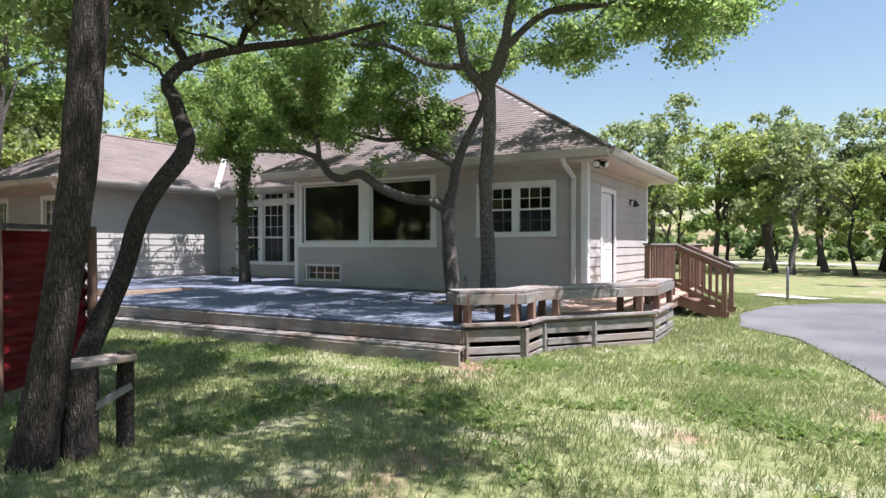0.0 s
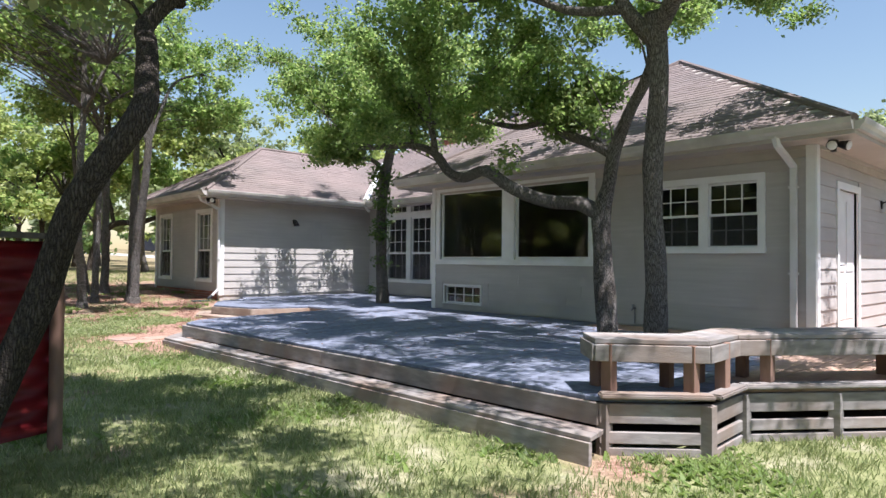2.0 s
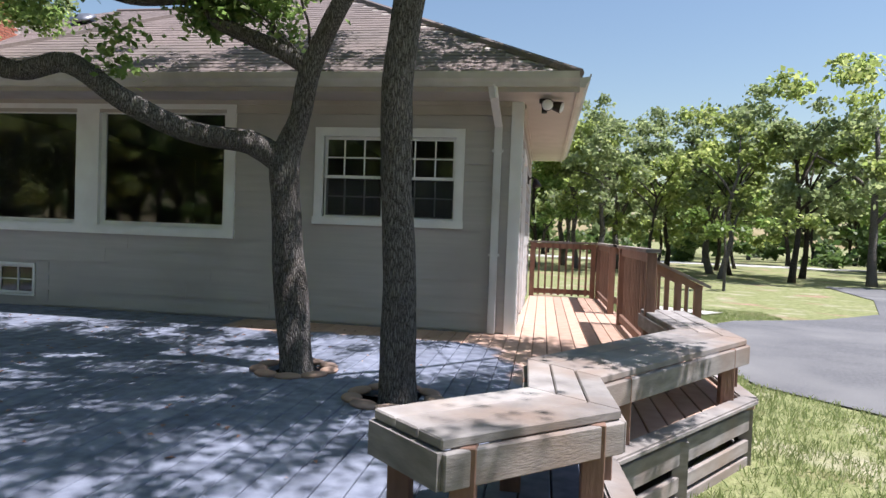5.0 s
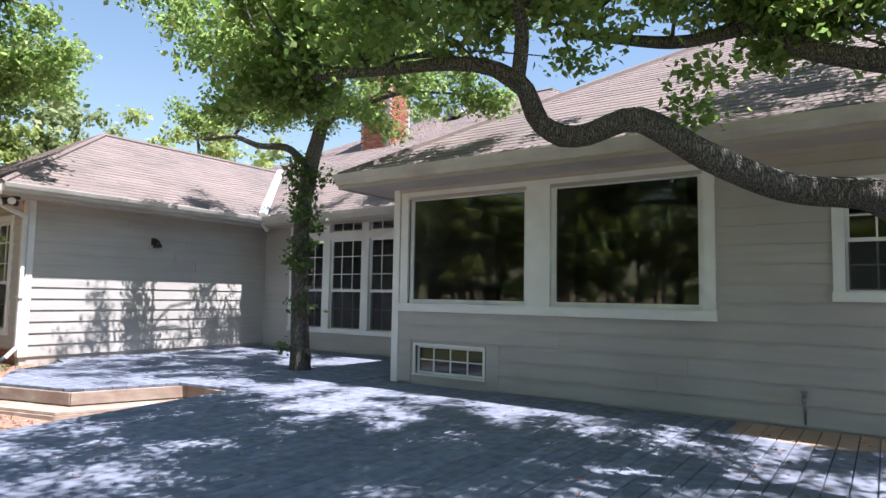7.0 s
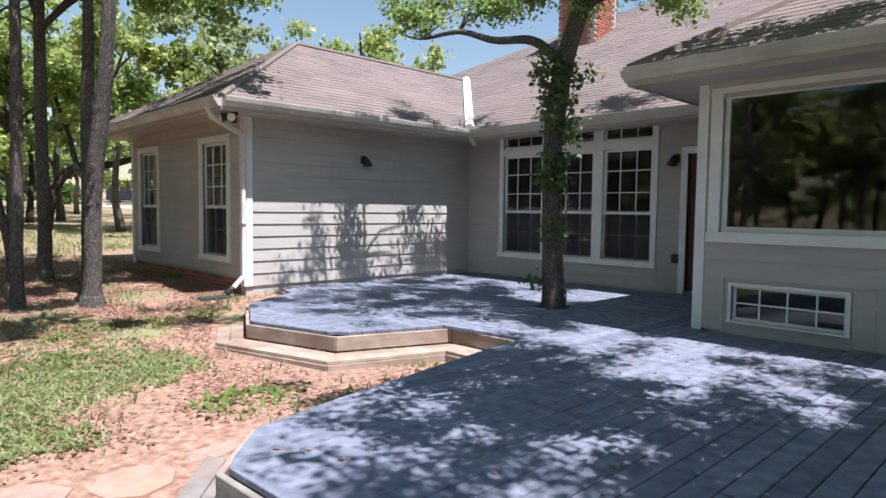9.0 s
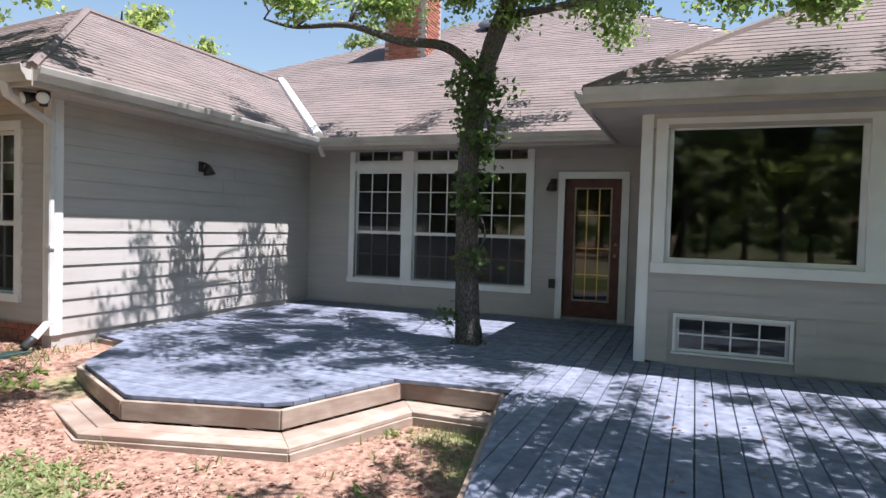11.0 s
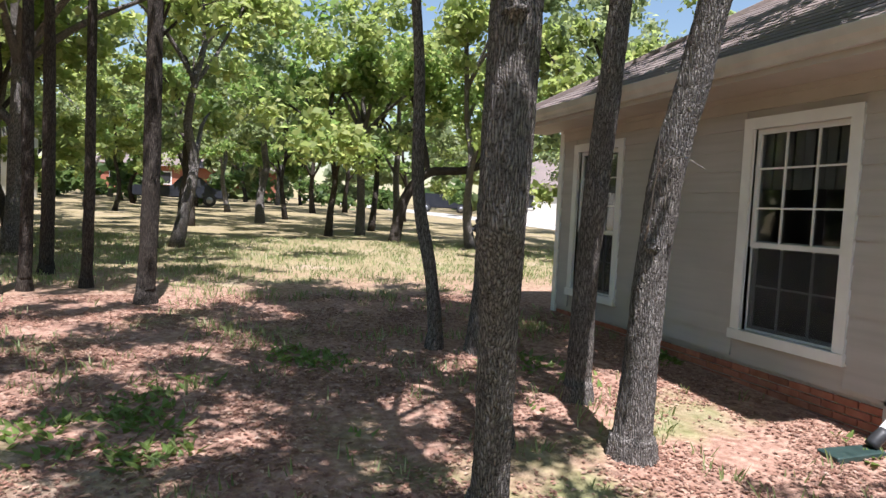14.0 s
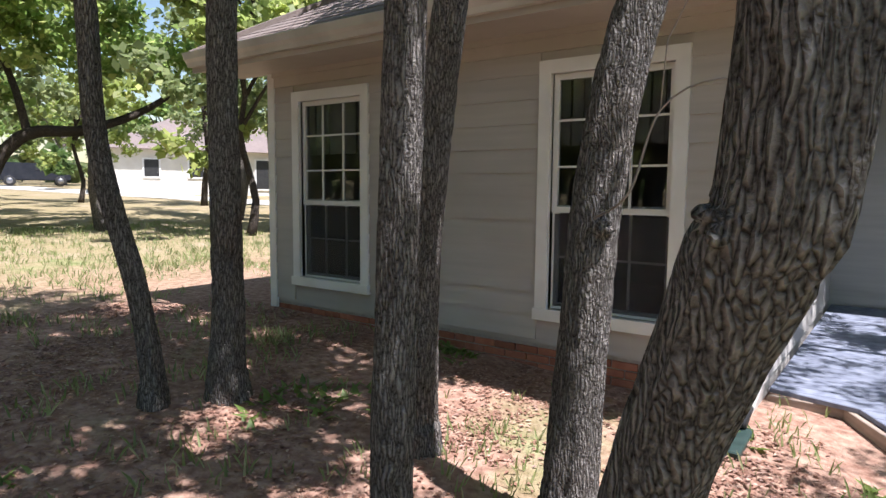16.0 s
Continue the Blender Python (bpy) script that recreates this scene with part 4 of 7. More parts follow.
prism(bm, [(-6.02, -3.0), (-5.84, -3.02), (-5.85, -2.55), (-6.0, -2.55)], gz(-5.93, -2.8) - 0.03, gz(-5.93, -2.8) + 0.035, 0.008)
tagged(part("splash_block", bm, GREENPIPE), "dark green splash block on the soil under the downspout", "splash block")
downspout("downspout", [(-5.36, 2.0, 3.12), (-5.36, 2.15, 2.95)], "short pale gutter outlet at the roof valley")


def roof_vent(x, y):
    """Low round exhaust vent on the slope of the main roof."""
    z = ZE + SL * (y - 2.05)
    ob = thing("roof_vent", (x, y, z - 0.05), "low round brown metal vent on the shingles", "roof vent")
    nrm = Vector((0, -SL, 1)).normalized()
    p = Vector((x, y, z))
    for nm, lo, hi, r0, r1 in (("flange", -0.01, 0.02, 0.34, 0.33), ("neck", 0.02, 0.12, 0.19, 0.19)):
        bm = bmesh.new()
        tube(bm, [p + nrm * lo, p + nrm * hi], [r0, r1], 20)
        part(nm, bm, BRONZE, ob, "", True)
    bm = bmesh.new()
    tube(bm, [p + nrm * 0.10, p + nrm * 0.13, p + nrm * 0.19, p + nrm * 0.23], [0.33, 0.345, 0.26, 0.08], 24)
    part("hood", bm, STEEL, ob, "", True)


roof_vent(-4.29, 7.9)


def chimney():
    ob = thing("chimney", (-5.75, 6.5, 4.9), "red brick chimney on the main roof", "chimney")
    one_box("core", -6.25, -5.25, 6.0, 6.9, 4.9, 7.6, MORTAR, ob)
    one_box("cap", -6.32, -5.18, 5.93, 6.97, 7.6, 7.72, CONCRETE, ob)
    return ob


chim = chimney()
BRICK_JOBS.append((chim, Wall(-6.25, 5.992, 1, 0, 0, -1), 1.0, 5.5, 7.6))
BRICK_JOBS.append((chim, Wall(-5.242, 6.0, 0, 1, 1, 0), 0.9, 5.5, 7.6))

# ---- deck ----
DECK = [(0.12, -5.46), (7.66, -5.18), (8.26, -4.60), (8.22, -4.00), (9.38, -2.45), (9.35, -0.95), (9.02, -0.95), (9.02, 5.0), (7.62, 5.0), (7.62, -0.03),
        (-0.03, -0.03), (-0.03, 2.57), (-5.90, 2.57), (-5.90, -1.75), (-5.40, -1.75), (-4.79, -2.82), (-3.52, -3.46), (-2.32, -3.12), (-1.88, -1.90), (-0.92, -1.88), (-0.32, -5.05)]


def spans_at(c, axis):
    """Where the line axis = c runs inside the deck's outline."""
    hits = []
    for i, p in enumerate(DECK):
        q = DECK[(i + 1) % len(DECK)]
        if (p[axis] - c) * (q[axis] - c) < 0:
            t = (c - p[axis]) / (q[axis] - p[axis])
            hits.append(p[1 - axis] + t * (q[1 - axis] - p[1 - axis]))
    hits.sort()
    return list(zip(hits[::2], hits[1::2]))


deck = tagged(part("deck", (lambda b: b)(bmesh.new()), GREYWOOD), "wide wooden deck with blue-grey painted boards and weathered fascia", "deck", kind="structure")
HOLES = [(6.0, -2.45, 0.24), (6.95, -3.07, 0.24), (-1.95, 0.09, 0.22)]


def board(pts):
    bm = bmesh.new()
    prism(bm, pts, ZD - 0.035, ZD)
    bmesh.ops.bevel(bm, geom=[e for e in bm.edges if e.verts[0].co.z > ZD - 0.01 and e.verts[1].co.z > ZD - 0.01], offset=0.005, segments=1, affect='EDGES')
    part("deck_board", bm, DECKM, deck)


def lay_deck():
    wdt, gap = 0.145, 0.007
    x = -0.86
    while x < 9.35:
        a, b = x + gap / 2, x + wdt - gap / 2
        m = (a + b) / 2
        sa, sb, sm = spans_at(a, 0), spans_at(b, 0), spans_at(m, 0)
        for i, (lo, hi) in enumerate(sm):
            la, ha = sa[i] if len(sa) == len(sm) else (lo, hi)
            lb, hb = sb[i] if len(sb) == len(sm) else (lo, hi)
            cuts = [(la, ha, lb, hb)]
            for hx, hy, hr in HOLES[:2]:
                if abs(m - hx) < hr and lo < hy < hi:
                    d = math.sqrt(hr * hr - (m - hx) ** 2)
                    cuts = [(la, hy - d, lb, hy - d), (hy + d, ha, hy + d, hb)]
            for c0, c1, d0, d1 in cuts:
                board([(a, c0), (b, d0), (b, d1), (a, c1)])
        x += wdt
    y = -3.45
    while y < 2.5:
        a, b = y + gap / 2, y + wdt - gap / 2
        m = (a + b) / 2
        get = lambda c: [(lo, min(hi, -0.865)) for lo, hi in spans_at(c, 1) if lo < -0.95]
        sa, sb, sm = get(a), get(b), get(m)
        for i, (lo, hi) in enumerate(sm):
            la, ha = sa[i] if len(sa) == len(sm) else (lo, hi)
            lb, hb = sb[i] if len(sb) == len(sm) else (lo, hi)
            hx, hy, hr = HOLES[2]
            if abs(m - hy) < hr:
                d = math.sqrt(hr * hr - (m - hy) ** 2)
                board([(la, a), (hx - d, a), (hx - d, b), (lb, b)])
                board([(hx + d, a), (ha, a), (hb, b), (hx + d, b)])
            else:
                board([(la, a), (ha, a), (hb, b), (lb, b)])
        y += wdt


def skirt(pts, mat, top, depth, gapz=None):
    """Fascia boards along the outline of the deck."""
    for p, q in zip(pts, pts[1:]):
        bm = bmesh.new()
        a, b = Vector((*p, top - depth / 2)), Vector((*q, top - depth / 2))
        beam(bm, a, b, 0.04, depth)
        bmesh.ops.bevel(bm, geom=list(bm.edges), offset=0.005, segments=1, affect='EDGES')
        part("fascia_board", bm, mat, deck)


lay_deck()
out_e = [(7.68, -5.20), (8.29, -4.60), (8.25, -4.00), (9.40, -2.45), (9.37, -0.93)]
skirt([(0.10, -5.485), (4.0, -5.345), (7.68, -5.205)], GREYWOOD, ZD - 0.037, 0.17)
skirt(out_e, GREYWOOD, ZD - 0.037, 0.15)
skirt([(p[0], p[1]) for p in out_e], GREYWOOD, ZD - 0.25, 0.09)
skirt([(p[0], p[1]) for p in out_e], GREYWOOD, ZD - 0.37, 0.07)
for p, q in zip(out_e, out_e[1:]):
    bm = bmesh.new()
    beam(bm, (*p, ZD + 0.022), (*q, ZD + 0.022), 0.13, 0.042)
    bmesh.ops.bevel(bm, geom=list(bm.edges), offset=0.012, segments=2, affect='EDGES')
    part("curb_board", bm, GREYWOOD, deck, "weathered board laid along the deck's rim")
skirt([(9.04, -0.95), (9.04, 5.0)], REDWOOD, ZD - 0.037, 0.18)
skirt([(-5.90, -1.77), (-5.42, -1.77), (-4.80, -2.85), (-3.52, -3.49), (-2.30, -3.15), (-1.86, -1.92), (-0.93, -1.91), (-0.35, -5.06), (0.10, -5.485)], BLOND, ZD - 0.037, 0.15)
bm = bmesh.new()
prism(bm, [(0.3, -5.2), (7.4, -5.0), (8.0, -4.5), (9.1, -2.4), (8.9, 4.8), (7.7, 4.8), (7.6, 0.1), (0.3, 0.1)], 0.0, 0.06)
part("joist", bm, DARKWOOD, deck)
for px_, py_ in ((8.27, -4.64), (8.26, -3.98), (8.75, -3.32), (9.37, -2.45), (9.36, -1.5), (7.70, -5.16)):
    one_box("post", px_ - 0.045, px_ + 0.045, py_ - 0.045, py_ + 0.045, -0.05, ZD - 0.04, GREYWOOD, deck)


def deck_step(name, pts_in, pts_out, top, mat, label, ends=()):
    """A low step along the deck: treads between an inner and an outer line, with a riser."""
    ob = thing(name, (*pts_out[0], 0), label, "step")
    for (a, b), (c, d) in zip(zip(pts_in, pts_in[1:]), zip(pts_out, pts_out[1:])):
        n = 2
        for k in range(n):
            f0, f1 = k / n, (k + 1) / n - 0.02
            A, B, C, D = (Vector(v) for v in (a, b, c, d))
            quad = [A.lerp(C, f0), B.lerp(D, f0), B.lerp(D, f1), A.lerp(C, f1)]
            bm = bmesh.new()
            area = sum(quad[i].x * quad[(i + 1) % 4].y - quad[(i + 1) % 4].x * quad[i].y for i in range(4))
            if area < 0:
                quad = quad[::-1]
            prism(bm, [(v.x, v.y) for v in quad], top - 0.04, top)
            bmesh.ops.bevel(bm, geom=list(bm.edges), offset=0.006, segments=1, affect='EDGES')
            part("tread", bm, mat, ob)
        bm = bmesh.new()
        z0 = min(gz(*c), gz(*d)) - 0.02
        beam(bm, (c[0], c[1], (z0 + top - 0.04) / 2), (d[0], d[1], (z0 + top - 0.04) / 2), 0.04, top - 0.042 - z0)
        part("riser", bm, mat, ob)
    return ob


deck_step("deck_step", [(-0.36, -5.10), (0.10, -5.51), (3.9, -5.37), (7.74, -5.23)], [(-0.62, -5.24), (0.02, -5.76), (3.9, -5.63), (7.80, -5.49)], 0.21, GREYWOOD,
          "long weathered wooden step along the deck's front edge")
deck_step("deck_step", [(-5.35, -1.95), (-4.83, -2.88), (-3.53, -3.53), (-2.27, -3.18), (-1.83, -1.95), (-0.95, -1.94)],
          [(-5.62, -2.1), (-5.02, -3.15), (-3.55, -3.86), (-2.02, -3.44), (-1.62, -2.25), (-0.95, -2.24)], 0.235, BLOND, "pale wooden step round the upper platform")


def bench():
    ob = thing("bench", (8.4, -3.5, ZD), "weathered zigzag wooden bench along the deck's edge", "bench")
    outer = [(7.60, -5.14), (8.25, -4.58), (8.22, -3.98), (9.40, -2.35), (9.33, -0.62)]
    inner = [(7.28, -4.84), (7.86, -4.30), (7.84, -3.62), (8.97, -1.98), (8.90, -0.62)]
    zt = 0.87
    for i in range(4):
        for k in range(3):
            f0, f1 = k / 3 + 0.008, (k + 1) / 3 - 0.008
            A, B, C, D = (Vector(v) for v in (inner[i], inner[i + 1], outer[i], outer[i + 1]))
            quad = [A.lerp(C, f0), A.lerp(C, f1), B.lerp(D, f1), B.lerp(D, f0)]
            area = sum(quad[j].x * quad[(j + 1) % 4].y - quad[(j + 1) % 4].x * quad[j].y for j in range(4))
            bm = bmesh.new()
            prism(bm, [(v.x, v.y) for v in (quad if area > 0 else quad[::-1])], zt - 0.04, zt)
            bmesh.ops.bevel(bm, geom=list(bm.edges), offset=0.006, segments=1, affect='EDGES')
            part("seat_plank", bm, GREYWOOD, ob)
        for line, off in ((outer, 0.015), (inner, 0.0)):
            bm = bmesh.new()
            beam(bm, (*line[i], zt - 0.11), (*line[i + 1], zt - 0.11), 0.04, 0.13)
            bmesh.ops.bevel(bm, geom=list(bm.edges), offset=0.005, segments=1, affect='EDGES')
            part("apron", bm, GREYWOOD, ob)
        for line in (outer, inner):
            for f in ((0.08, 0.92) if i != 1 else (0.5,)):
                p = Vector(line[i]).lerp(Vector(line[i + 1]), f)
                c = (Vector(outer[i]) + Vector(inner[i]) + Vector(outer[i + 1]) + Vector(inner[i + 1])) / 4
                p = p + (c - p) * 0.14
                one_box("leg", p.x - 0.045, p.x + 0.045, p.y - 0.045, p.y + 0.045, ZD, zt - 0.04, REDWOOD, ob, "", 0.004)
    bm = bmesh.new()
    beam(bm, (*inner[0], zt - 0.11), (*outer[0], zt - 0.11), 0.04, 0.13)
    part("apron", bm, GREYWOOD, ob)


bench()


def railing(label, a, b, group="deck railings", top=1.48):
    ob = thing("deck_railing", (*a, ZD), label, "railing", group)
    A, B = Vector(a), Vector(b)
    d = (B - A).normalized()
    L = (B - A).length
    for p in (A, B):
        one_box("post", p.x - 0.045, p.x + 0.045, p.y - 0.045, p.y + 0.045, ZD, top - 0.04, REDWOOD, ob, "", 0.004)
    for z, h in ((top - 0.09, 0.09), (ZD + 0.10, 0.09)):
        bm = bmesh.new()
        beam(bm, (*(A + d * 0.045), z), (*(B - d * 0.045), z), 0.04, h)
        part("rail", bm, REDWOOD, ob)
    bm = bmesh.new()
    beam(bm, (*(A - d * 0.07), top - 0.02), (*(B + d * 0.07), top - 0.02), 0.14, 0.035)
    part("top_rail", bm, GREYWOOD, ob)
    n = int(L / 0.125)
    for i in range(1, n):
        p = A + d * (L * i / n)
        s = 1 if d.y > 0.5 else 0
        off = Vector((0.035, 0)) if s else Vector((0, -0.035))
        one_box("baluster", p.x + off.x - 0.018, p.x + off.x + 0.018, p.y + off.y - 0.018, p.y + off.y + 0.018, ZD + 0.03, top - 0.045, REDWOOD, ob)
    return ob


railing("brown wooden deck railing with square balusters", (8.95, -0.85), (8.95, 1.40))
railing("brown wooden deck railing with square balusters", (8.95, 2.62), (8.95, 4.92))
railing("brown wooden railing across the deck's end", (7.72, 4.95), (8.85, 4.95))


def stairs():
    ob = thing("deck_stairs", (9.6, 2.0, 0), "brown wooden stair with sloping handrails down to the lawn", "stairs")
    x0, n = 9.04, 3
    for k in range(n):
        z = ZD - 0.145 * (k + 1) + 0.01
        one_box("tread", x0 + 0.28 * k, x0 + 0.28 * k + 0.30, 1.42, 2.60, z - 0.04, z, BLOND if k else REDWOOD, ob, "", 0.005)
    for y in (1.40, 2.62):
        bm = bmesh.new()
        beam(bm, (x0, y, ZD - 0.10), (x0 + 0.95, y, 0.03), 0.04, 0.2)
        part("stringer", bm, REDWOOD, ob)
        one_box("post", x0 + 0.83, x0 + 0.92, y - 0.045, y + 0.045, -0.05, 0.98, REDWOOD, ob)
        for z in (0.0, -0.75):
            bm = bmesh.new()
            beam(bm, (8.98, y, 1.40 + z), (x0 + 0.92, y, 0.95 + z), 0.04, 0.09)
            part("rail", bm, REDWOOD, ob)
        bm = bmesh.new()
        beam(bm, (8.95, y, 1.47), (x0 + 1.02, y, 0.985), 0.14, 0.035)
        part("handrail", bm, GREYWOOD, ob)
        for i in range(1, 7):
            x = 9.0 + 0.9 * i / 7
            zt = 1.40 - 0.5 * (x - 8.98)
            one_box("baluster", x - 0.018, x + 0.018, y - 0.018, y + 0.018, zt - 0.78, zt, REDWOOD, ob)


stairs()

# ---- fixtures on the walls ----
def wall_lamp(W, u, z):
    ob = thing("wall_lamp", W.p(u, 0.02, z), "small dark metal lantern fixed to the siding", "wall lamp", "wall lamps")
    bm = bmesh.new()
    W.box(bm, u - 0.05, u + 0.05, 0.016, 0.035, z - 0.02, z + 0.12, 0.006)
    part("backplate", bm, BRONZE, ob)
    bm = bmesh.new()
    tube(bm, [W.p(u, 0.03, z + 0.07), W.p(u, 0.10, z + 0.10), W.p(u, 0.14, z + 0.05)], [0.012, 0.011, 0.012], 8, step=0.03)
    part("arm", bm, BRONZE, ob, "", True)
    bm = bmesh.new()
    tube(bm, [W.p(u, 0.13, z + 0.08), W.p(u, 0.15, z + 0.03), W.p(u, 0.17, z - 0.06)], [0.025, 0.05, 0.085], 12)
    part("shade", bm, BRONZE, ob, "", True)
    return ob


wall_lamp(WINGS, 2.18, 2.50)
wall_lamp(RECESS, 4.42, 2.48)
wall_lamp(SIDE, 3.3, 2.42)


def flood_light(at, d, label):
    ob = thing("flood_light", at, label, "flood light", "flood lights")
    x, y, z = at
    bm = bmesh.new()
    tube(bm, [(x, y, z), (x, y, z - 0.04)], [0.06, 0.06], 12)
    part("base", bm, BRONZE, ob, "", True)
    for s in (-1, 1):
        a = Vector((x, y, z - 0.04))
        dd = Vector((d[0] + s * 0.7 * d[1], d[1] - s * 0.7 * d[0], -0.35)).normalized()
        bm = bmesh.new()
        tube(bm, [a, a + dd * 0.05, a + dd * 0.07, a + dd * 0.12, a + dd * 0.19], [0.016, 0.018, 0.038, 0.052, 0.066], 14)
        head = part("lamp_head", bm, BRONZE, ob, "", True)
        bm = bmesh.new()
        tube(bm, [a + dd * 0.185, a + dd * 0.20, a + dd * 0.212], [0.060, 0.058, 0.03], 14)
        part("lens", bm, TRIM, head, "pale frosted lamp glass", True)
    one_box("sensor", x - 0.03, x + 0.03, y - 0.03, y + 0.03, z - 0.15, z - 0.07, BLACK, ob, "", 0.006)
    bm = bmesh.new()
    tube(bm, [(x, y, z - 0.03), (x, y, z - 0.08)], [0.014, 0.014], 8)
    part("stem", bm, BRONZE, ob)


flood_light((7.86, -0.15, ZS), (0.7, -0.7), "twin-head flood light under the corner of the eave")
flood_light((-5.68, -2.58, ZS), (0.3, -1), "pale twin-head flood light under the wing's eave")
bm = bmesh.new()
tube(bm, [(4.95, -0.01, 0.72), (4.95, -0.09, 0.72), (4.95, -0.12, 0.68)], [0.02, 0.018, 0.014], 8)
tube(bm, [(4.95, -0.07, 0.72), (4.95, -0.07, 0.78)], [0.012, 0.028], 8)
tube(bm, [(4.95, -0.02, 0.70), (4.95, -0.02, 0.47)], [0.012, 0.012], 8)
tagged(part("garden_tap", bm, STEEL, None, "", True), "small metal garden tap on the front wall", "tap")
tagged(RECESS.one("outlet_box", 4.40, 4.50, 0.018, 0.06, 0.92, 1.06, BLACK), "dark weatherproof outlet box beside the back door", "outlet box")


# ---- trees ----
def leaf_cloud(name, blobs, count, size, mat, parent, seed, per=45, tight=1.0, anchors=()):
    """A crown of many small folded leaves, gathered in clumps. blobs: centre, radii."""
    rng = np.random.default_rng(seed)
    vol = np.array([b[1][0] * b[1][1] * b[1][2] for b in blobs]) ** 0.75
    pick = rng.choice(len(blobs), size=max(8, count // per), p=vol / vol.sum())
    cen = np.array([b[0] for b in blobs])[pick]
    rad = np.array([b[1] for b in blobs])[pick]
    d = rng.normal(size=(len(pick), 3))
    d /= np.linalg.norm(d, axis=1)[:, None]
    clump = cen + d * rad * (rng.random((len(pick), 1)) ** 0.5)
    if len(anchors):
        spots = np.array(anchors)
        held = rng.random(len(clump)) < 0.55
        clump[held] = spots[rng.integers(0, len(spots), held.sum())] + rng.normal(size=(held.sum(), 3)) * 0.07
    who = rng.integers(0, len(clump), count)
    spread = np.array([rad.mean() * 0.16 + 0.05] * 2 + [rad.mean() * 0.10 + 0.04]) * tight
    pos = clump[who] + rng.normal(size=(count, 3)) * spread
    nrm = rng.normal(size=(count, 3)) + np.array([0, 0, 0.9])
    nrm /= np.linalg.norm(nrm, axis=1)[:, None]
    t = np.cross(nrm, rng.normal(size=(count, 3)))
    t /= np.linalg.norm(t, axis=1)[:, None] + 1e-9
    b = np.cross(nrm, t)
    s = size * (0.6 + 0.8 * rng.random((count, 1)))
    quad = np.stack([pos - t * s * 0.5, pos + b * s * 0.32 + nrm * s * 0.08, pos + t * s * 0.5, pos - b * s * 0.32 + nrm * s * 0.08], 1).reshape(-1, 3)
    me = bpy.data.meshes.new(name)
    me.vertices.add(len(quad))
    me.vertices.foreach_set("co", quad.astype(np.float32).ravel())
    me.loops.add(len(quad))
    me.loops.foreach_set("vertex_index", np.arange(len(quad), dtype=np.int32))
    me.polygons.add(count)
    me.polygons.foreach_set("loop_start", np.arange(0, len(quad), 4, dtype=np.int32))
    me.polygons.foreach_set("loop_total", np.full(count, 4, dtype=np.int32))
    me.update(calc_edges=True)
    return link_mesh(name, me, mat, parent)


def tree(at, limbs, blobs, leaves, size, label, mat=LEAF, bark=BARK, seed=0, group="oak trees", seg=14, step=0.08, rough=0.14, per=130, relief=0.0, tight=0.85):
    """limbs: lists of (x, y, z, radius) from the trunk out; the first is the trunk."""
    ob = thing("tree", at, label, "tree", group)
    for i, limb in enumerate(limbs):
        bm = bmesh.new()
        tube(bm, [p[:3] for p in limb], [p[3] for p in limb], seg if i == 0 else max(7, seg - 5) if limb[0][3] > 0.045 else 5, rough, seed + i, step if limb[0][3] > 0.045 else 0.25, relief if i == 0 else 0.0)
        part("trunk" if i == 0 else "limb", bm, bark, ob, "", True)
    if leaves:
        leaf_cloud("crown", blobs, leaves, size, mat, ob, seed, per, tight, [p[:3] for limb in limbs for p in limb[1:] if p[3] < 0.011])
    return ob


def twigs(limbs, blobs, seed, k=2, r=0.012):
    """Thin limbs from the ends of the limbs out into the crown."""
    rng = random.Random(seed)
    ends = [p for limb in limbs for p in limb[-max(2, len(limb) // 2):] if p[3] < 0.09]
    out = []
    for c, rad in blobs:
        for _ in range(k if rad[0] > 0.35 else 0):
            e = min(ends, key=lambda q: (Vector(q[:3]) - Vector(c)).length + 2.0 * rng.random())
            tip = Vector(c) + Vector([rng.uniform(-0.75, 0.75) * v for v in rad])
            a = Vector(e[:3])
            bow = Vector((rng.uniform(-.3, .3), rng.uniform(-.3, .3), rng.uniform(-.1, .3))) * min(1.0, (tip - a).length)
            line = [(*a, min(e[3] * 0.8, r * 1.7))]
            for q in range(1, 6):
                f = q / 5
                wob = Vector((rng.uniform(-.06, .06), rng.uniform(-.06, .06), rng.uniform(-.05, .07)))
                line.append((*(a.lerp(tip, f) + bow * 4 * f * (1 - f) * 0.5 + wob), r * (1.35 - 1.05 * f)))
            out.append(line)
    return out


def shade_canopy(x0, x1, y0, y1, z0, z1, gap, r, seed):
    """Many small leaf clumps in the upper crown, added mostly out of view to cast dapples."""
    rng = random.Random(seed)
    out = []
    for i in range(int((x1 - x0) / gap)):
        for j in range(int((y1 - y0) / gap)):
            if rng.random() < 0.9:
                out.append(((x0 + gap * (i + rng.random()), y0 + gap * (j + rng.random()), rng.uniform(z0, z1)), (r, r, r * 0.5)))
    return out


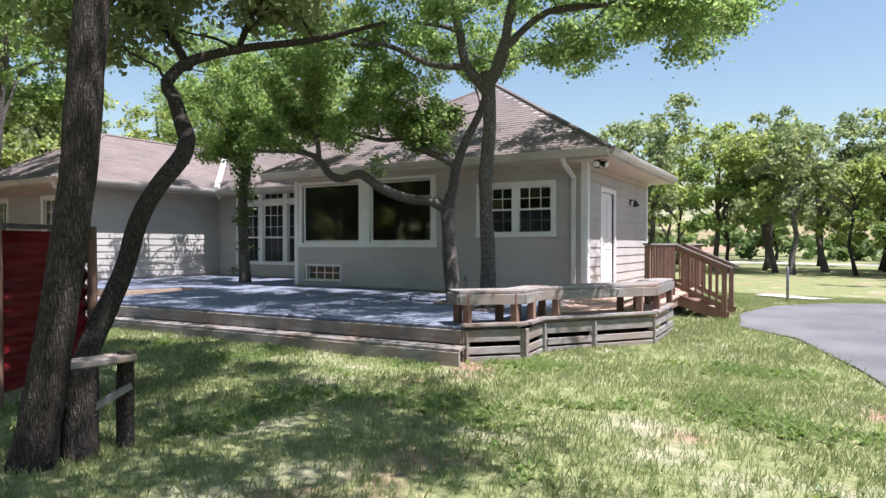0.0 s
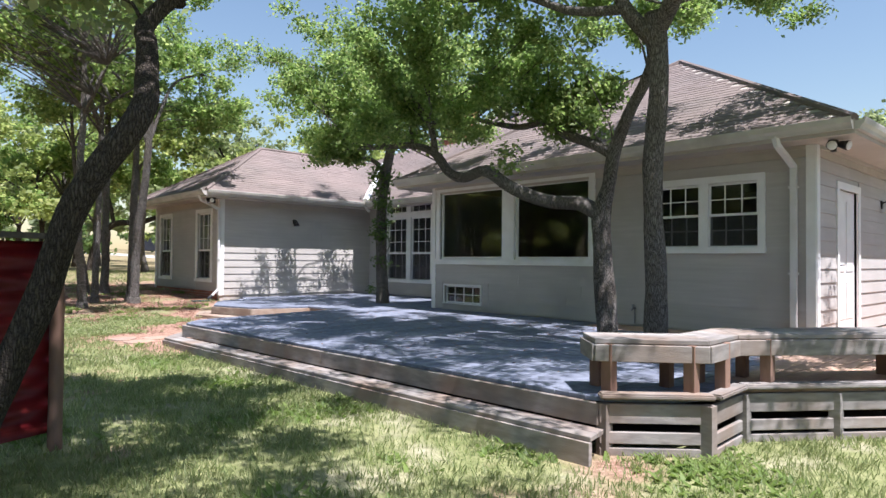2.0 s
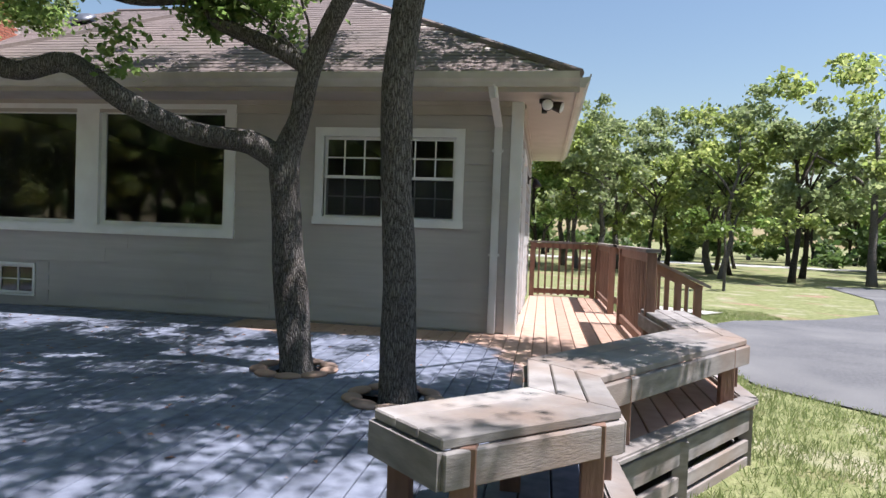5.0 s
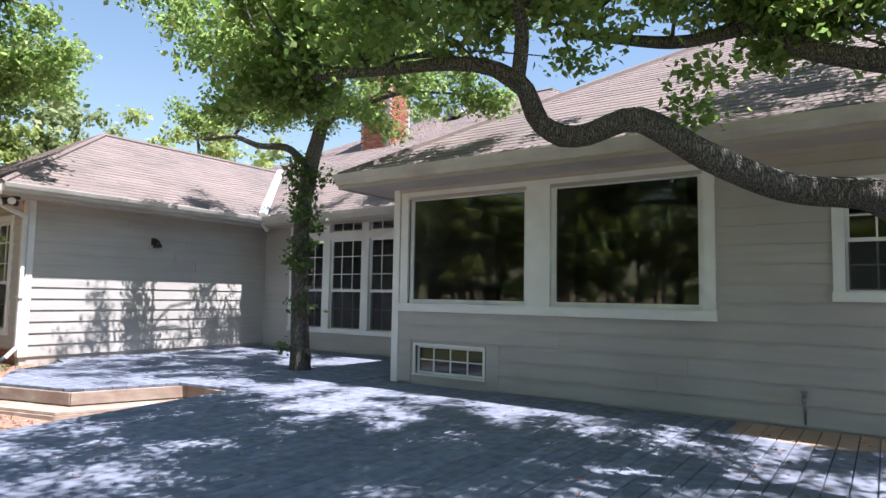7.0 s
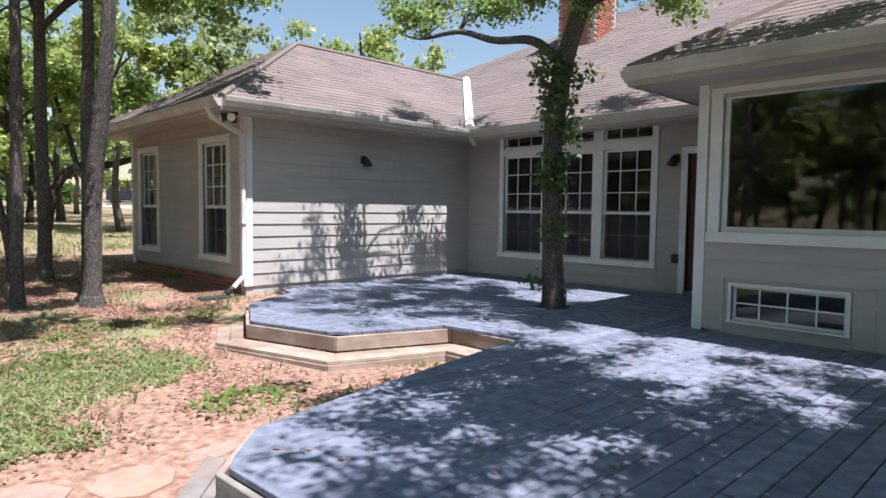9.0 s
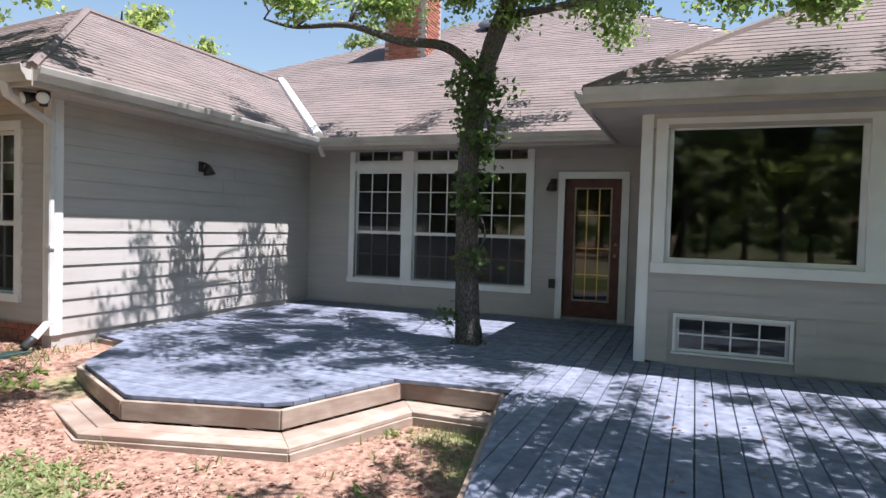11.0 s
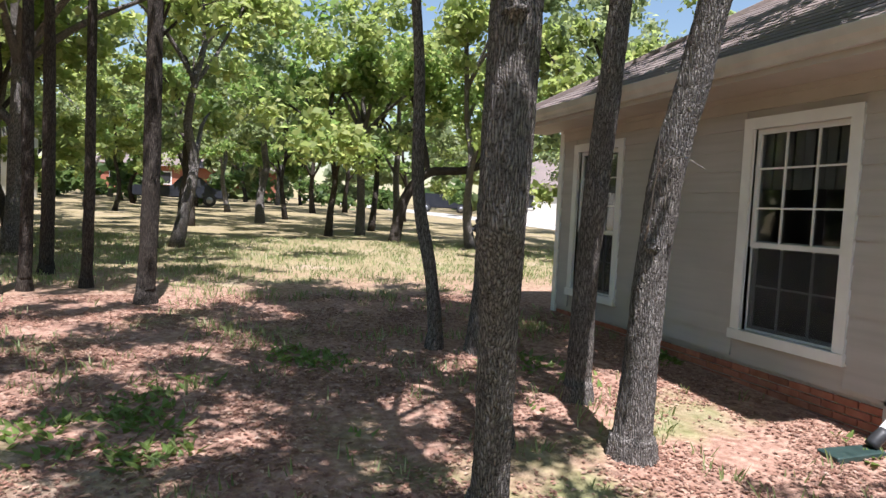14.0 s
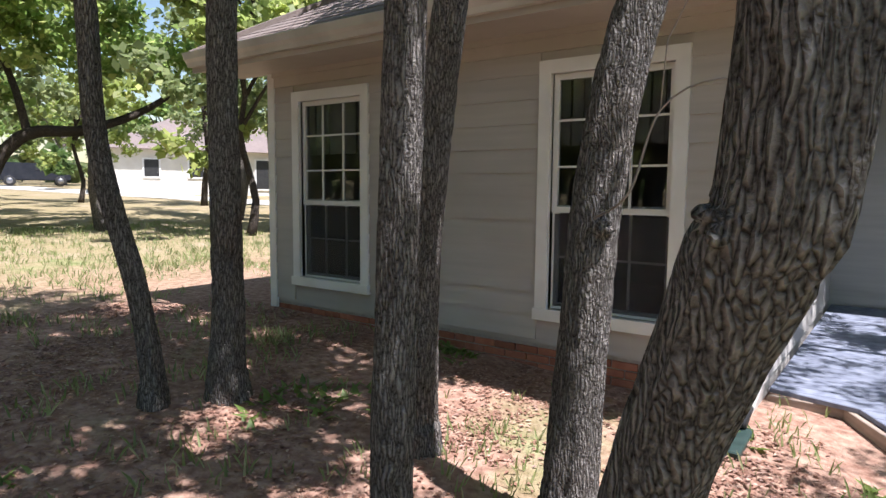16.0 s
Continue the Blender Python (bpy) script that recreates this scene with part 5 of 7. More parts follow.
# oak with the low limb over the deck
l1 = [[(6.02, -2.46, 0.30, 0.16), (6.0, -2.45, 0.55, 0.135), (5.90, -2.38, 1.2, 0.125), (5.82, -2.33, 1.8, 0.12), (5.80, -2.30, 2.12, 0.125), (5.93, -2.33, 2.45, 0.085), (6.02, -2.36, 2.85, 0.082),
       (6.24, -2.38, 3.3, 0.072), (6.52, -2.4, 3.75, 0.066), (6.78, -2.4, 4.5, 0.055), (7.1, -2.3, 5.4, 0.04)],
      [(5.80, -2.30, 2.08, 0.11), (5.55, -2.42, 2.22, 0.095), (5.15, -2.6, 2.27, 0.085), (4.75, -2.84, 2.46, 0.085), (4.35, -2.95, 2.72, 0.08), (3.95, -2.98, 2.66, 0.075), (3.75, -3.1, 2.75, 0.07),
       (3.68, -3.3, 3.0, 0.06), (3.3, -3.4, 3.15, 0.05), (2.6, -3.5, 3.2, 0.035), (1.9, -3.6, 3.25, 0.02)],
      [(3.68, -3.3, 2.98, 0.05), (3.8, -3.5, 3.35, 0.04), (3.6, -3.7, 3.8, 0.025)],
      [(6.02, -2.36, 2.82, 0.075), (5.75, -2.36, 2.98, 0.07), (5.2, -2.3, 3.22, 0.062), (4.95, -2.3, 3.42, 0.055), (4.4, -2.35, 3.42, 0.045), (3.6, -2.4, 3.65, 0.025)],
      [(3.3, -3.4, 3.15, 0.04), (2.9, -3.1, 3.4, 0.03), (2.3, -2.9, 3.55, 0.015)]]
b1 = [((3.0, -3.5, 3.6), (1.3, 1.0, 0.5)), ((4.1, -3.2, 3.75), (1.1, 0.9, 0.5)), ((2.0, -3.5, 3.3), (0.8, 0.8, 0.35)), ((4.9, -2.4, 3.8), (0.8, 0.7, 0.3)), ((3.4, -2.6, 4.4), (1.2, 1.0, 0.5)),
      ((4.6, -3.0, 2.85), (0.22, 0.22, 0.16)), ((5.0, -2.9, 4.6), (1.2, 1.0, 0.5)), ((1.2, -3.7, 3.6), (1.0, 0.9, 0.4)), ((2.2, -4.3, 4.1), (0.9, 0.8, 0.35)), ((0.7, -3.8, 4.3), (0.8, 0.7, 0.3)),
      ((1.4, -2.8, 5.0), (0.9, 0.8, 0.35)), ((5.4, -2.2, 3.35), (0.5, 0.4, 0.16)), ((4.2, -1.2, 4.7), (0.9, 0.6, 0.25)),
      ((5.4, -1.6, 5.2), (0.9, 0.7, 0.3)), ((4.4, -4.4, 4.4), (1.0, 0.7, 0.3)), ((7.2, 0.2, 5.2), (1.2, 0.6, 0.25)), ((5.6, 0.4, 5.5), (1.2, 0.6, 0.25)), ((1.6, -2.4, 5.0), (0.8, 0.7, 0.25))] + shade_canopy(1.6, 8.4, -5.0, 0.6, 4.7, 5.9, 0.48, 0.27, 61)
tree((6.0, -2.46, 0.28), l1 + twigs(l1, b1, 1, 3, 0.010), b1, 92000, 0.063, "oak with a long low limb growing through the deck", LEAF, BARK, 3, per=150, tight=0.75)

# straight oak beside it
l2 = [[(6.98, -3.06, 0.30, 0.16), (6.97, -3.05, 0.55, 0.125), (6.95, -3.0, 1.2, 0.113), (6.89, -2.95, 1.9, 0.108), (6.87, -2.93, 2.6, 0.108), (6.95, -2.96, 3.3, 0.105), (6.94, -2.98, 3.9, 0.112), (6.92, -3.0, 4.2, 0.10)],
      [(6.92, -3.0, 3.9, 0.10), (6.6, -3.1, 4.35, 0.08), (6.45, -3.1, 5.0, 0.07), (6.1, -3.1, 5.9, 0.05), (5.6, -3.2, 6.6, 0.03)],
      [(6.92, -3.0, 3.95, 0.10), (7.25, -3.1, 4.4, 0.085), (7.45, -3.2, 5.1, 0.07), (7.9, -3.3, 5.8, 0.05), (8.5, -3.3, 6.3, 0.03)],
      [(6.6, -3.1, 4.3, 0.06), (6.1, -3.4, 4.35, 0.05), (5.4, -3.6, 4.7, 0.04), (4.7, -3.8, 4.75, 0.025)],
      [(7.3, -3.1, 4.5, 0.06), (7.9, -2.9, 5.0, 0.05), (8.8, -2.7, 5.0, 0.03), (9.6, -3.0, 4.7, 0.015)],
      [(6.45, -3.1, 4.9, 0.05), (5.9, -2.7, 5.2, 0.04), (5.1, -2.4, 5.5, 0.025)],
      [(7.9, -2.9, 5.0, 0.045), (8.9, -2.2, 5.15, 0.035), (9.7, -1.3, 5.05, 0.02), (10.2, -0.8, 5.0, 0.01)]]
b2 = [((6.2, -3.2, 5.9), (1.6, 1.3, 0.7)), ((7.9, -3.2, 5.8), (1.5, 1.2, 0.6)), ((9.1, -3.0, 5.3), (1.1, 0.9, 0.45)), ((5.0, -3.3, 5.2), (1.3, 1.1, 0.5)), ((7.0, -3.2, 6.8), (1.8, 1.5, 0.7)),
      ((8.6, -3.6, 6.6), (1.3, 1.2, 0.6)), ((4.4, -3.9, 4.9), (0.9, 0.8, 0.4)), ((8.4, -0.6, 6.3), (1.4, 0.9, 0.35)), ((5.8, 0.0, 6.6), (1.5, 0.9, 0.35)), ((3.2, -4.9, 5.6), (1.2, 0.7, 0.35)),
      ((8.3, -4.8, 6.9), (1.7, 1.1, 0.5)), ((6.0, -5.2, 6.8), (1.7, 1.2, 0.5)), ((10.0, -3.2, 6.0), (1.2, 1.1, 0.5)), ((9.6, -3.2, 4.75), (0.8, 0.7, 0.35)), ((8.7, -3.1, 4.35), (0.75, 0.6, 0.3)), ((10.2, -3.2, 4.5), (0.45, 0.5, 0.3)),
      ((7.6, 0.4, 6.0), (1.3, 0.7, 0.3)), ((8.9, 0.2, 5.8), (1.0, 0.6, 0.25)), ((4.2, -5.4, 6.4), (1.5, 0.8, 0.4)), ((9.4, -5.0, 6.3), (1.2, 0.8, 0.35)), ((7.4, -5.6, 6.4), (1.3, 0.7, 0.35)), ((8.2, 0.9, 5.9), (1.3, 0.6, 0.25)), ((10.1, -0.8, 5.25), (0.7, 0.8, 0.35)), ((9.8, -2.4, 4.35), (0.5, 0.6, 0.3)), ((10.4, -1.6, 5.0), (0.5, 0.7, 0.3))]
tree((6.98, -3.06, 0.28), l2 + twigs(l2, b2, 2, 3, 0.010), b2, 60000, 0.07, "tall forked oak growing through the deck", LEAF, BARK, 7, per=140, tight=0.75)

# ivy-clad oak by the back windows
l3 = [[(-1.95, 0.10, 0.2, 0.19), (-1.97, 0.1, 0.6, 0.15), (-2.0, 0.08, 1.4, 0.135), (-2.02, 0.08, 2.2, 0.13), (-1.98, 0.08, 3.0, 0.13), (-1.85, 0.1, 3.7, 0.12), (-1.6, 0.1, 4.4, 0.11)],
      [(-1.9, 0.08, 3.6, 0.07), (-2.3, 0.0, 3.95, 0.06), (-2.9, -0.1, 4.05, 0.05), (-3.6, -0.1, 4.3, 0.04), (-4.4, -0.1, 4.35, 0.025), (-4.9, -0.1, 4.5, 0.012)],
      [(-1.6, 0.1, 4.4, 0.09), (-1.2, 0.0, 4.9, 0.08), (-0.6, -0.1, 5.2, 0.06), (0.2, -0.2, 5.5, 0.04)],
      [(-1.6, 0.1, 4.4, 0.08), (-1.8, -0.1, 5.1, 0.07), (-2.2, -0.3, 6.0, 0.045)],
      [(-1.5, 0.1, 4.3, 0.05), (-0.9, -0.3, 4.2, 0.04), (0.3, -0.4, 4.3, 0.025), (1.4, -0.4, 4.1, 0.012)]]
b3 = [((-3.0, -0.2, 4.75), (1.2, 0.9, 0.35)), ((-1.4, -0.3, 5.3), (1.3, 1.1, 0.5)), ((0.0, -0.8, 4.9), (1.2, 1.0, 0.45)), ((-2.2, -0.5, 6.2), (1.6, 1.4, 0.6)), ((0.6, -0.4, 5.9), (1.4, 1.2, 0.5)),
      ((-4.3, -0.2, 4.6), (0.5, 0.45, 0.2)), ((-3.8, 0.9, 5.6), (1.1, 0.8, 0.35)), ((-2.8, -1.5, 6.1), (1.2, 0.9, 0.4)), ((-1.0, 0.9, 6.4), (1.3, 1.0, 0.4)), ((-0.6, -1.8, 6.2), (1.4, 1.1, 0.45)),
      ((-1.5, -0.1, 4.5), (0.6, 0.5, 0.3)), ((-0.5, -0.2, 4.1), (0.6, 0.5, 0.22)), ((0.8, -0.3, 4.2), (0.9, 0.5, 0.25)), ((1.7, -0.3, 3.95), (0.5, 0.4, 0.2)),
      ((-2.6, 2.4, 5.7), (1.3, 0.7, 0.3)), ((-0.8, 2.6, 5.8), (1.2, 0.7, 0.3)), ((-4.4, 2.3, 5.8), (0.9, 0.6, 0.25)), ((-5.3, 0.9, 5.5), (0.7, 0.7, 0.25)), ((-2.0, -1.7, 5.0), (1.2, 0.8, 0.3)), ((-2.6, -3.5, 5.8), (1.1, 0.8, 0.3))] + shade_canopy(-3.3, 1.4, -1.9, 1.7, 4.9, 5.9, 0.5, 0.26, 62)
tree((-1.95, 0.10, 0.18), l3 + twigs(l3, b3, 3), b3, 44000, 0.068, "oak trunk with leafy shoots growing through the upper deck", LEAF, BARK, 11, per=120, tight=0.7)
ivy = [((-2.0, 0.0, 0.75), (0.18, 0.18, 0.10)), ((-1.95, 0.0, 1.4), (0.15, 0.18, 0.2)), ((-1.95, 0.02, 2.3), (0.25, 0.24, 0.35)), ((-1.95, 0.0, 2.9), (0.32, 0.28, 0.4)), ((-1.85, 0.05, 3.5), (0.35, 0.3, 0.35))]
vine = thing("vine", (-1.95, 0.0, ZD), "green climbing vine round the oak trunk", "vine")
leaf_cloud("foliage", ivy, 1400, 0.085, LEAFDARK, vine, 21)
bm = bmesh.new()
tube(bm, [(-1.95 + 0.16 * math.cos(k * 0.8), 0.09 + 0.16 * math.sin(k * 0.8), ZD + k * 0.16) for k in range(20)], [0.012] * 20, 6, step=0.05)
part("stem", bm, BARK, vine, "", True)

# trees beside the path at the start
lb = [[(7.04, -9.87, -0.05, 0.163), (7.08, -9.84, 0.3, 0.129), (7.16, -9.76, 1.0, 0.116), (7.26, -9.7, 1.8, 0.112), (7.32, -9.66, 2.6, 0.109), (7.36, -9.64, 3.4, 0.102), (7.26, -9.61, 5.0, 0.075), (6.96, -9.51, 6.5, 0.048)],
      [(7.36, -9.64, 3.3, 0.09), (6.96, -9.21, 3.9, 0.07), (6.36, -8.81, 4.4, 0.05), (5.56, -8.51, 4.6, 0.025)],
      [(7.31, -9.61, 4.2, 0.08), (7.66, -9.41, 5.0, 0.06), (7.96, -9.21, 6.0, 0.03)]]
# The last five clumps are unseen, added only to cast shade on the lawn.
bb = [((5.4, -9.2, 4.9), (1.6, 1.3, 0.8)), ((6.9, -9.6, 6.4), (1.8, 1.6, 0.9)), ((4.6, -8.9, 4.2), (1.1, 1.0, 0.6)), ((7.6, -9.0, 6.6), (1.8, 1.4, 0.6)), ((9.4, -8.6, 6.9), (1.6, 1.3, 0.5)), ((5.2, -10.8, 6.2), (1.9, 1.5, 0.7)), ((8.4, -11.0, 6.8), (1.7, 1.4, 0.6)), ((10.6, -10.2, 7.0), (1.2, 1.2, 0.45)), ((10.8, -8.2, 6.8), (1.3, 0.9, 0.35)), ((11.8, -9.2, 7.0), (1.2, 1.0, 0.35)), ((9.7, -7.2, 6.6), (1.2, 0.8, 0.3)), ((12.4, -8.0, 7.1), (1.1, 0.8, 0.3)), ((11.0, -6.9, 6.9), (1.1, 0.8, 0.3))]
tree((7.04, -9.87, -0.06), lb + twigs(lb, bb, 5), bb, 41000, 0.085, "dark oak trunk with shade in its bark colour beside the wooden hitching post", LEAF, SHADEBARK, 17)
ll = [[(5.75, -8.95, 0.0, 0.128), (5.85, -8.8, 0.5, 0.096), (5.98, -8.55, 1.2, 0.088), (6.06, -8.38, 1.81, 0.084), (6.23, -8.08, 2.35, 0.080), (6.10, -8.0, 2.6, 0.076), (5.85, -7.93, 2.95, 0.068), (5.72, -7.9, 3.1, 0.064),
       (5.8, -7.7, 3.35, 0.056), (6.2, -7.4, 3.5, 0.044), (6.9, -7.0, 3.6, 0.032), (7.6, -6.7, 3.75, 0.016)],
      [(6.2, -7.4, 3.48, 0.035), (6.2, -7.3, 3.75, 0.03), (6.4, -7.1, 4.3, 0.015)],
      [(5.8, -7.7, 3.3, 0.05), (5.3, -7.6, 3.8, 0.04), (4.7, -7.6, 4.4, 0.02)]]
bl = [((6.6, -7.3, 4.1), (1.1, 0.9, 0.45)), ((5.2, -7.8, 4.4), (1.3, 1.1, 0.6)), ((4.5, -8.0, 3.9), (0.9, 0.9, 0.45)), ((3.4, -8.2, 4.9), (1.5, 1.2, 0.5)), ((6.8, -7.4, 5.6), (1.6, 1.1, 0.5)), ((5.6, -6.7, 4.9), (1.2, 0.8, 0.35))]
tree((5.75, -8.95, -0.02), ll + twigs(ll, bl, 6), bl, 20000, 0.088, "crooked leaning oak with a bent trunk", LEAFGREY, SHADEBARK, 19)


# the group of trunks by the bedroom wing
def grove_tree(x, y, trunk, seed, label, top=7.4, leaves=9000, bark=BARK, more=(), lean=(0, 0)):
    z0 = gz(x, y)
    r0 = trunk[0][3]
    limb = [(x, y, z0 - 0.08, r0 * 1.45), (x, y, z0 + 0.14, r0 * 1.12)] + [(x + a, y + b, z0 + c, r) for a, b, c, r in trunk]
    ax, ay, az, ar = limb[-1]
    limb.append((ax * 1.0 + (ax - x) * 0.5, ay + (ay - y) * 0.5, top, ar * 0.5))
    rng = random.Random(seed)
    limbs = [limb]
    for _ in range(4):
        a = rng.uniform(0, 6.28)
        zz = az + rng.uniform(-0.5, 1.2)
        f = (zz - az) / max(0.1, top - az)
        limbs.append([(ax, ay, az - 0.1 + max(0, f) * 0.5, ar * 0.6), (ax + math.cos(a) * 0.6, ay + math.sin(a) * 0.6, zz + 0.5, ar * 0.45), (ax + math.cos(a) * 1.4, ay + math.sin(a) * 1.4, zz + 1.0, ar * 0.2)])
    blobs = [((ax + lean[0] + rng.uniform(-1.6, 1.6), ay + lean[1] + rng.uniform(-1.6, 1.6), az + rng.uniform(0.7, 3.2)), (rng.uniform(0.7, 1.3), rng.uniform(0.7, 1.3), rng.uniform(0.3, 0.6))) for _ in range(9)] + list(more)
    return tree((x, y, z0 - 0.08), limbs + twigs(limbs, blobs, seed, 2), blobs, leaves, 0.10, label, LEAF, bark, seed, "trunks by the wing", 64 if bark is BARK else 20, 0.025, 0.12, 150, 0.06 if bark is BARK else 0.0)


# The extra clumps overhead are added out of view to shade the soil.
KNOTTED = grove_tree(-5.705, -5.588, [(0.01, 0, 0.15, 0.092), (0.10, -0.04, 0.5, 0.085), (0.22, -0.10, 1.0, 0.084), (0.32, -0.16, 1.28, 0.087), (0.37, -0.19, 1.42, 0.094), (0.42, -0.21, 1.56, 0.087), (0.44, -0.21, 2.1, 0.078), (0.45, -0.21, 2.32, 0.084), (0.48, -0.20, 3.4, 0.070), (0.54, -0.17, 4.4, 0.062)], 31,
           "oak trunk with deeply furrowed grey bark and a knot",
           leaves=29000, lean=(-1.4, -0.9), more=[((-4.6, -7.6, 6.0), (1.2, 0.8, 0.4)), ((-6.4, -6.2, 5.8), (1.2, 1.0, 0.4)), ((-8.6, -8.8, 6.4), (1.3, 1.0, 0.4)), ((-5.6, -7.4, 6.2), (1.3, 1.0, 0.5)), ((-6.6, -8.6, 6.4), (1.4, 1.0, 0.5)), ((-4.2, -7.0, 6.0), (1.1, 0.9, 0.4)), ((-7.8, -7.4, 6.6), (1.3, 1.0, 0.5)), *shade_canopy(-8.6, -1.0, -9.8, -4.0, 6.0, 7.2, 0.6, 0.36, 63)])
grove_tree(-6.60, -5.11, [(0, 0, 0.2, 0.078), (0.0, 0.02, 1.0, 0.073), (0.02, 0.04, 2.0, 0.072), (0.05, 0.05, 3.0, 0.066), (0.12, 0.05, 4.2, 0.055)], 33, "straight oak trunk with furrowed bark", leaves=8500, lean=(-1.6, 0))
LEANING = grove_tree(-6.27, -4.31, [(0, 0, 0.15, 0.125), (0.02, 0.0, 0.6, 0.105), (0.07, 0.0, 1.27, 0.098), (0.14, 0.03, 1.9, 0.098), (0.28, 0.07, 2.5, 0.095), (0.55, 0.1, 3.8, 0.08)], 35, "leaning oak trunk with a dead twig", leaves=5500, lean=(-1.2, 0.6))
grove_tree(-7.28, -4.09, [(0, 0, 0.2, 0.098), (0.01, 0.01, 1.0, 0.09), (0.09, 0.0, 1.8, 0.09), (0.24, -0.03, 2.6, 0.085), (0.45, -0.05, 4.2, 0.066)], 37, "straight oak trunk close to the wing wall", leaves=17000,
           more=[((-6.4, -2.5, 5.4), (1.2, 0.7, 0.3)), ((-7.2, -1.5, 5.5), (1.2, 0.7, 0.25)), ((-8.6, -1.6, 5.6), (1.2, 0.7, 0.25)), ((-8.0, -2.8, 5.2), (1.2, 0.6, 0.25)), ((-7.9, -2.2, 5.8), (1.3, 0.8, 0.3)), ((-5.4, -1.9, 5.3), (0.9, 0.6, 0.25)), ((-9.2, -2.4, 5.9), (1.0, 0.7, 0.3))])
grove_tree(-8.67, -4.36, [(0, 0, 0.25, 0.115), (0.0, 0.02, 0.7, 0.095), (0.02, 0.0, 2.0, 0.09), (0.05, 0.0, 3.2, 0.085), (0.08, 0.0, 4.0, 0.075)], 39, "oak trunk with a cut limb scar")
grove_tree(-8.86, -4.76, [(0, 0, 0.2, 0.070), (-0.04, -0.05, 0.7, 0.064), (-0.13, -0.16, 1.3, 0.062), (-0.21, -0.19, 1.75, 0.060), (-0.23, -0.20, 2.4, 0.058), (-0.25, -0.23, 3.0, 0.05), (-0.33, -0.3, 4.0, 0.045)], 41, "slim leaning oak sapling", leaves=3000)
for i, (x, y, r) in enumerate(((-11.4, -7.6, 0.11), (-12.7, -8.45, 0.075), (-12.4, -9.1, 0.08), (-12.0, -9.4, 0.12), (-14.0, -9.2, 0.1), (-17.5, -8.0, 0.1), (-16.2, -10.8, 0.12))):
    grove_tree(x, y, [(0, 0, 0.2, r), (0.06, 0.03, 1.2, r * 0.9), (0.14, 0.04, 2.4, r * 0.85), (0.22, 0.05, 3.6, r * 0.75), (0.3, 0.05, 4.4, r * 0.6)], 50 + i, "dark oak trunk with shade put into its bark colour", leaves=5000, bark=SHADEBARK)

def knot(name_of, at, d, r, seed):
    """A gnarled boss where a limb was lost."""
    bm = bmesh.new()
    bmesh.ops.create_icosphere(bm, subdivisions=4, radius=1.0)
    d = Vector(d).normalized()
    for v in bm.verts:
        c = v.co.copy()
        ring = 0.16 * math.sin(9.0 * c.dot(d) + 2.0 * noise.noise(c * 1.5 + Vector((seed, 0, 0))))
        k = 1 + 0.35 * noise.noise(c * 2.2 + Vector((seed, 0, 0))) + 0.22 * noise.noise(c * 5.5 + Vector((0, seed, 0))) + ring
        v.co = Vector(at) + Vector((c.x * r, c.y * r, c.z * r * 0.85)) * k
    part("knot", bm, BARK, name_of, "gnarled bark boss", True)


zk = gz(-5.705, -5.588)
knot(KNOTTED, (-5.705 + 0.41, -5.588 - 0.215, zk + 1.49), (0.6, -0.5, 0.1), 0.06, 3)
knot(KNOTTED, (-5.705 + 0.36, -5.588 - 0.24, zk + 1.47), (0.0, -1, 0.2), 0.05, 8)
knot(KNOTTED, (-5.705 + 0.52, -5.588 - 0.25, zk + 2.30), (0.8, -0.4, 0.1), 0.045, 5)
zk = gz(-6.27, -4.31)
knot(LEANING, (-6.27 + 0.13, -4.31 - 0.06, zk + 1.36), (0.7, -0.6, 0.1), 0.045, 11)

# dead twig on the leaning trunk
bm = bmesh.new()
tw = Vector((-6.15, -4.42, gz(-6.2, -4.3) + 1.40))
tube(bm, [tw, tw + Vector((0.18, -0.12, 0.10)), tw + Vector((0.30, -0.18, 0.38)), tw + Vector((0.5, -0.22, 0.46)), tw + Vector((0.72, -0.24, 0.38))], [0.006, 0.005, 0.004, 0.003, 0.0015], 6, step=0.05)
tube(bm, [tw + Vector((0.30, -0.18, 0.38)), tw + Vector((0.32, -0.2, 0.6)), tw + Vector((0.42, -0.2, 0.8))], [0.003, 0.0025, 0.001], 6)
tagged(part("dead_twig", bm, GREYWOOD, None, "", True), "bare pale twig growing from the leaning trunk", "twig")


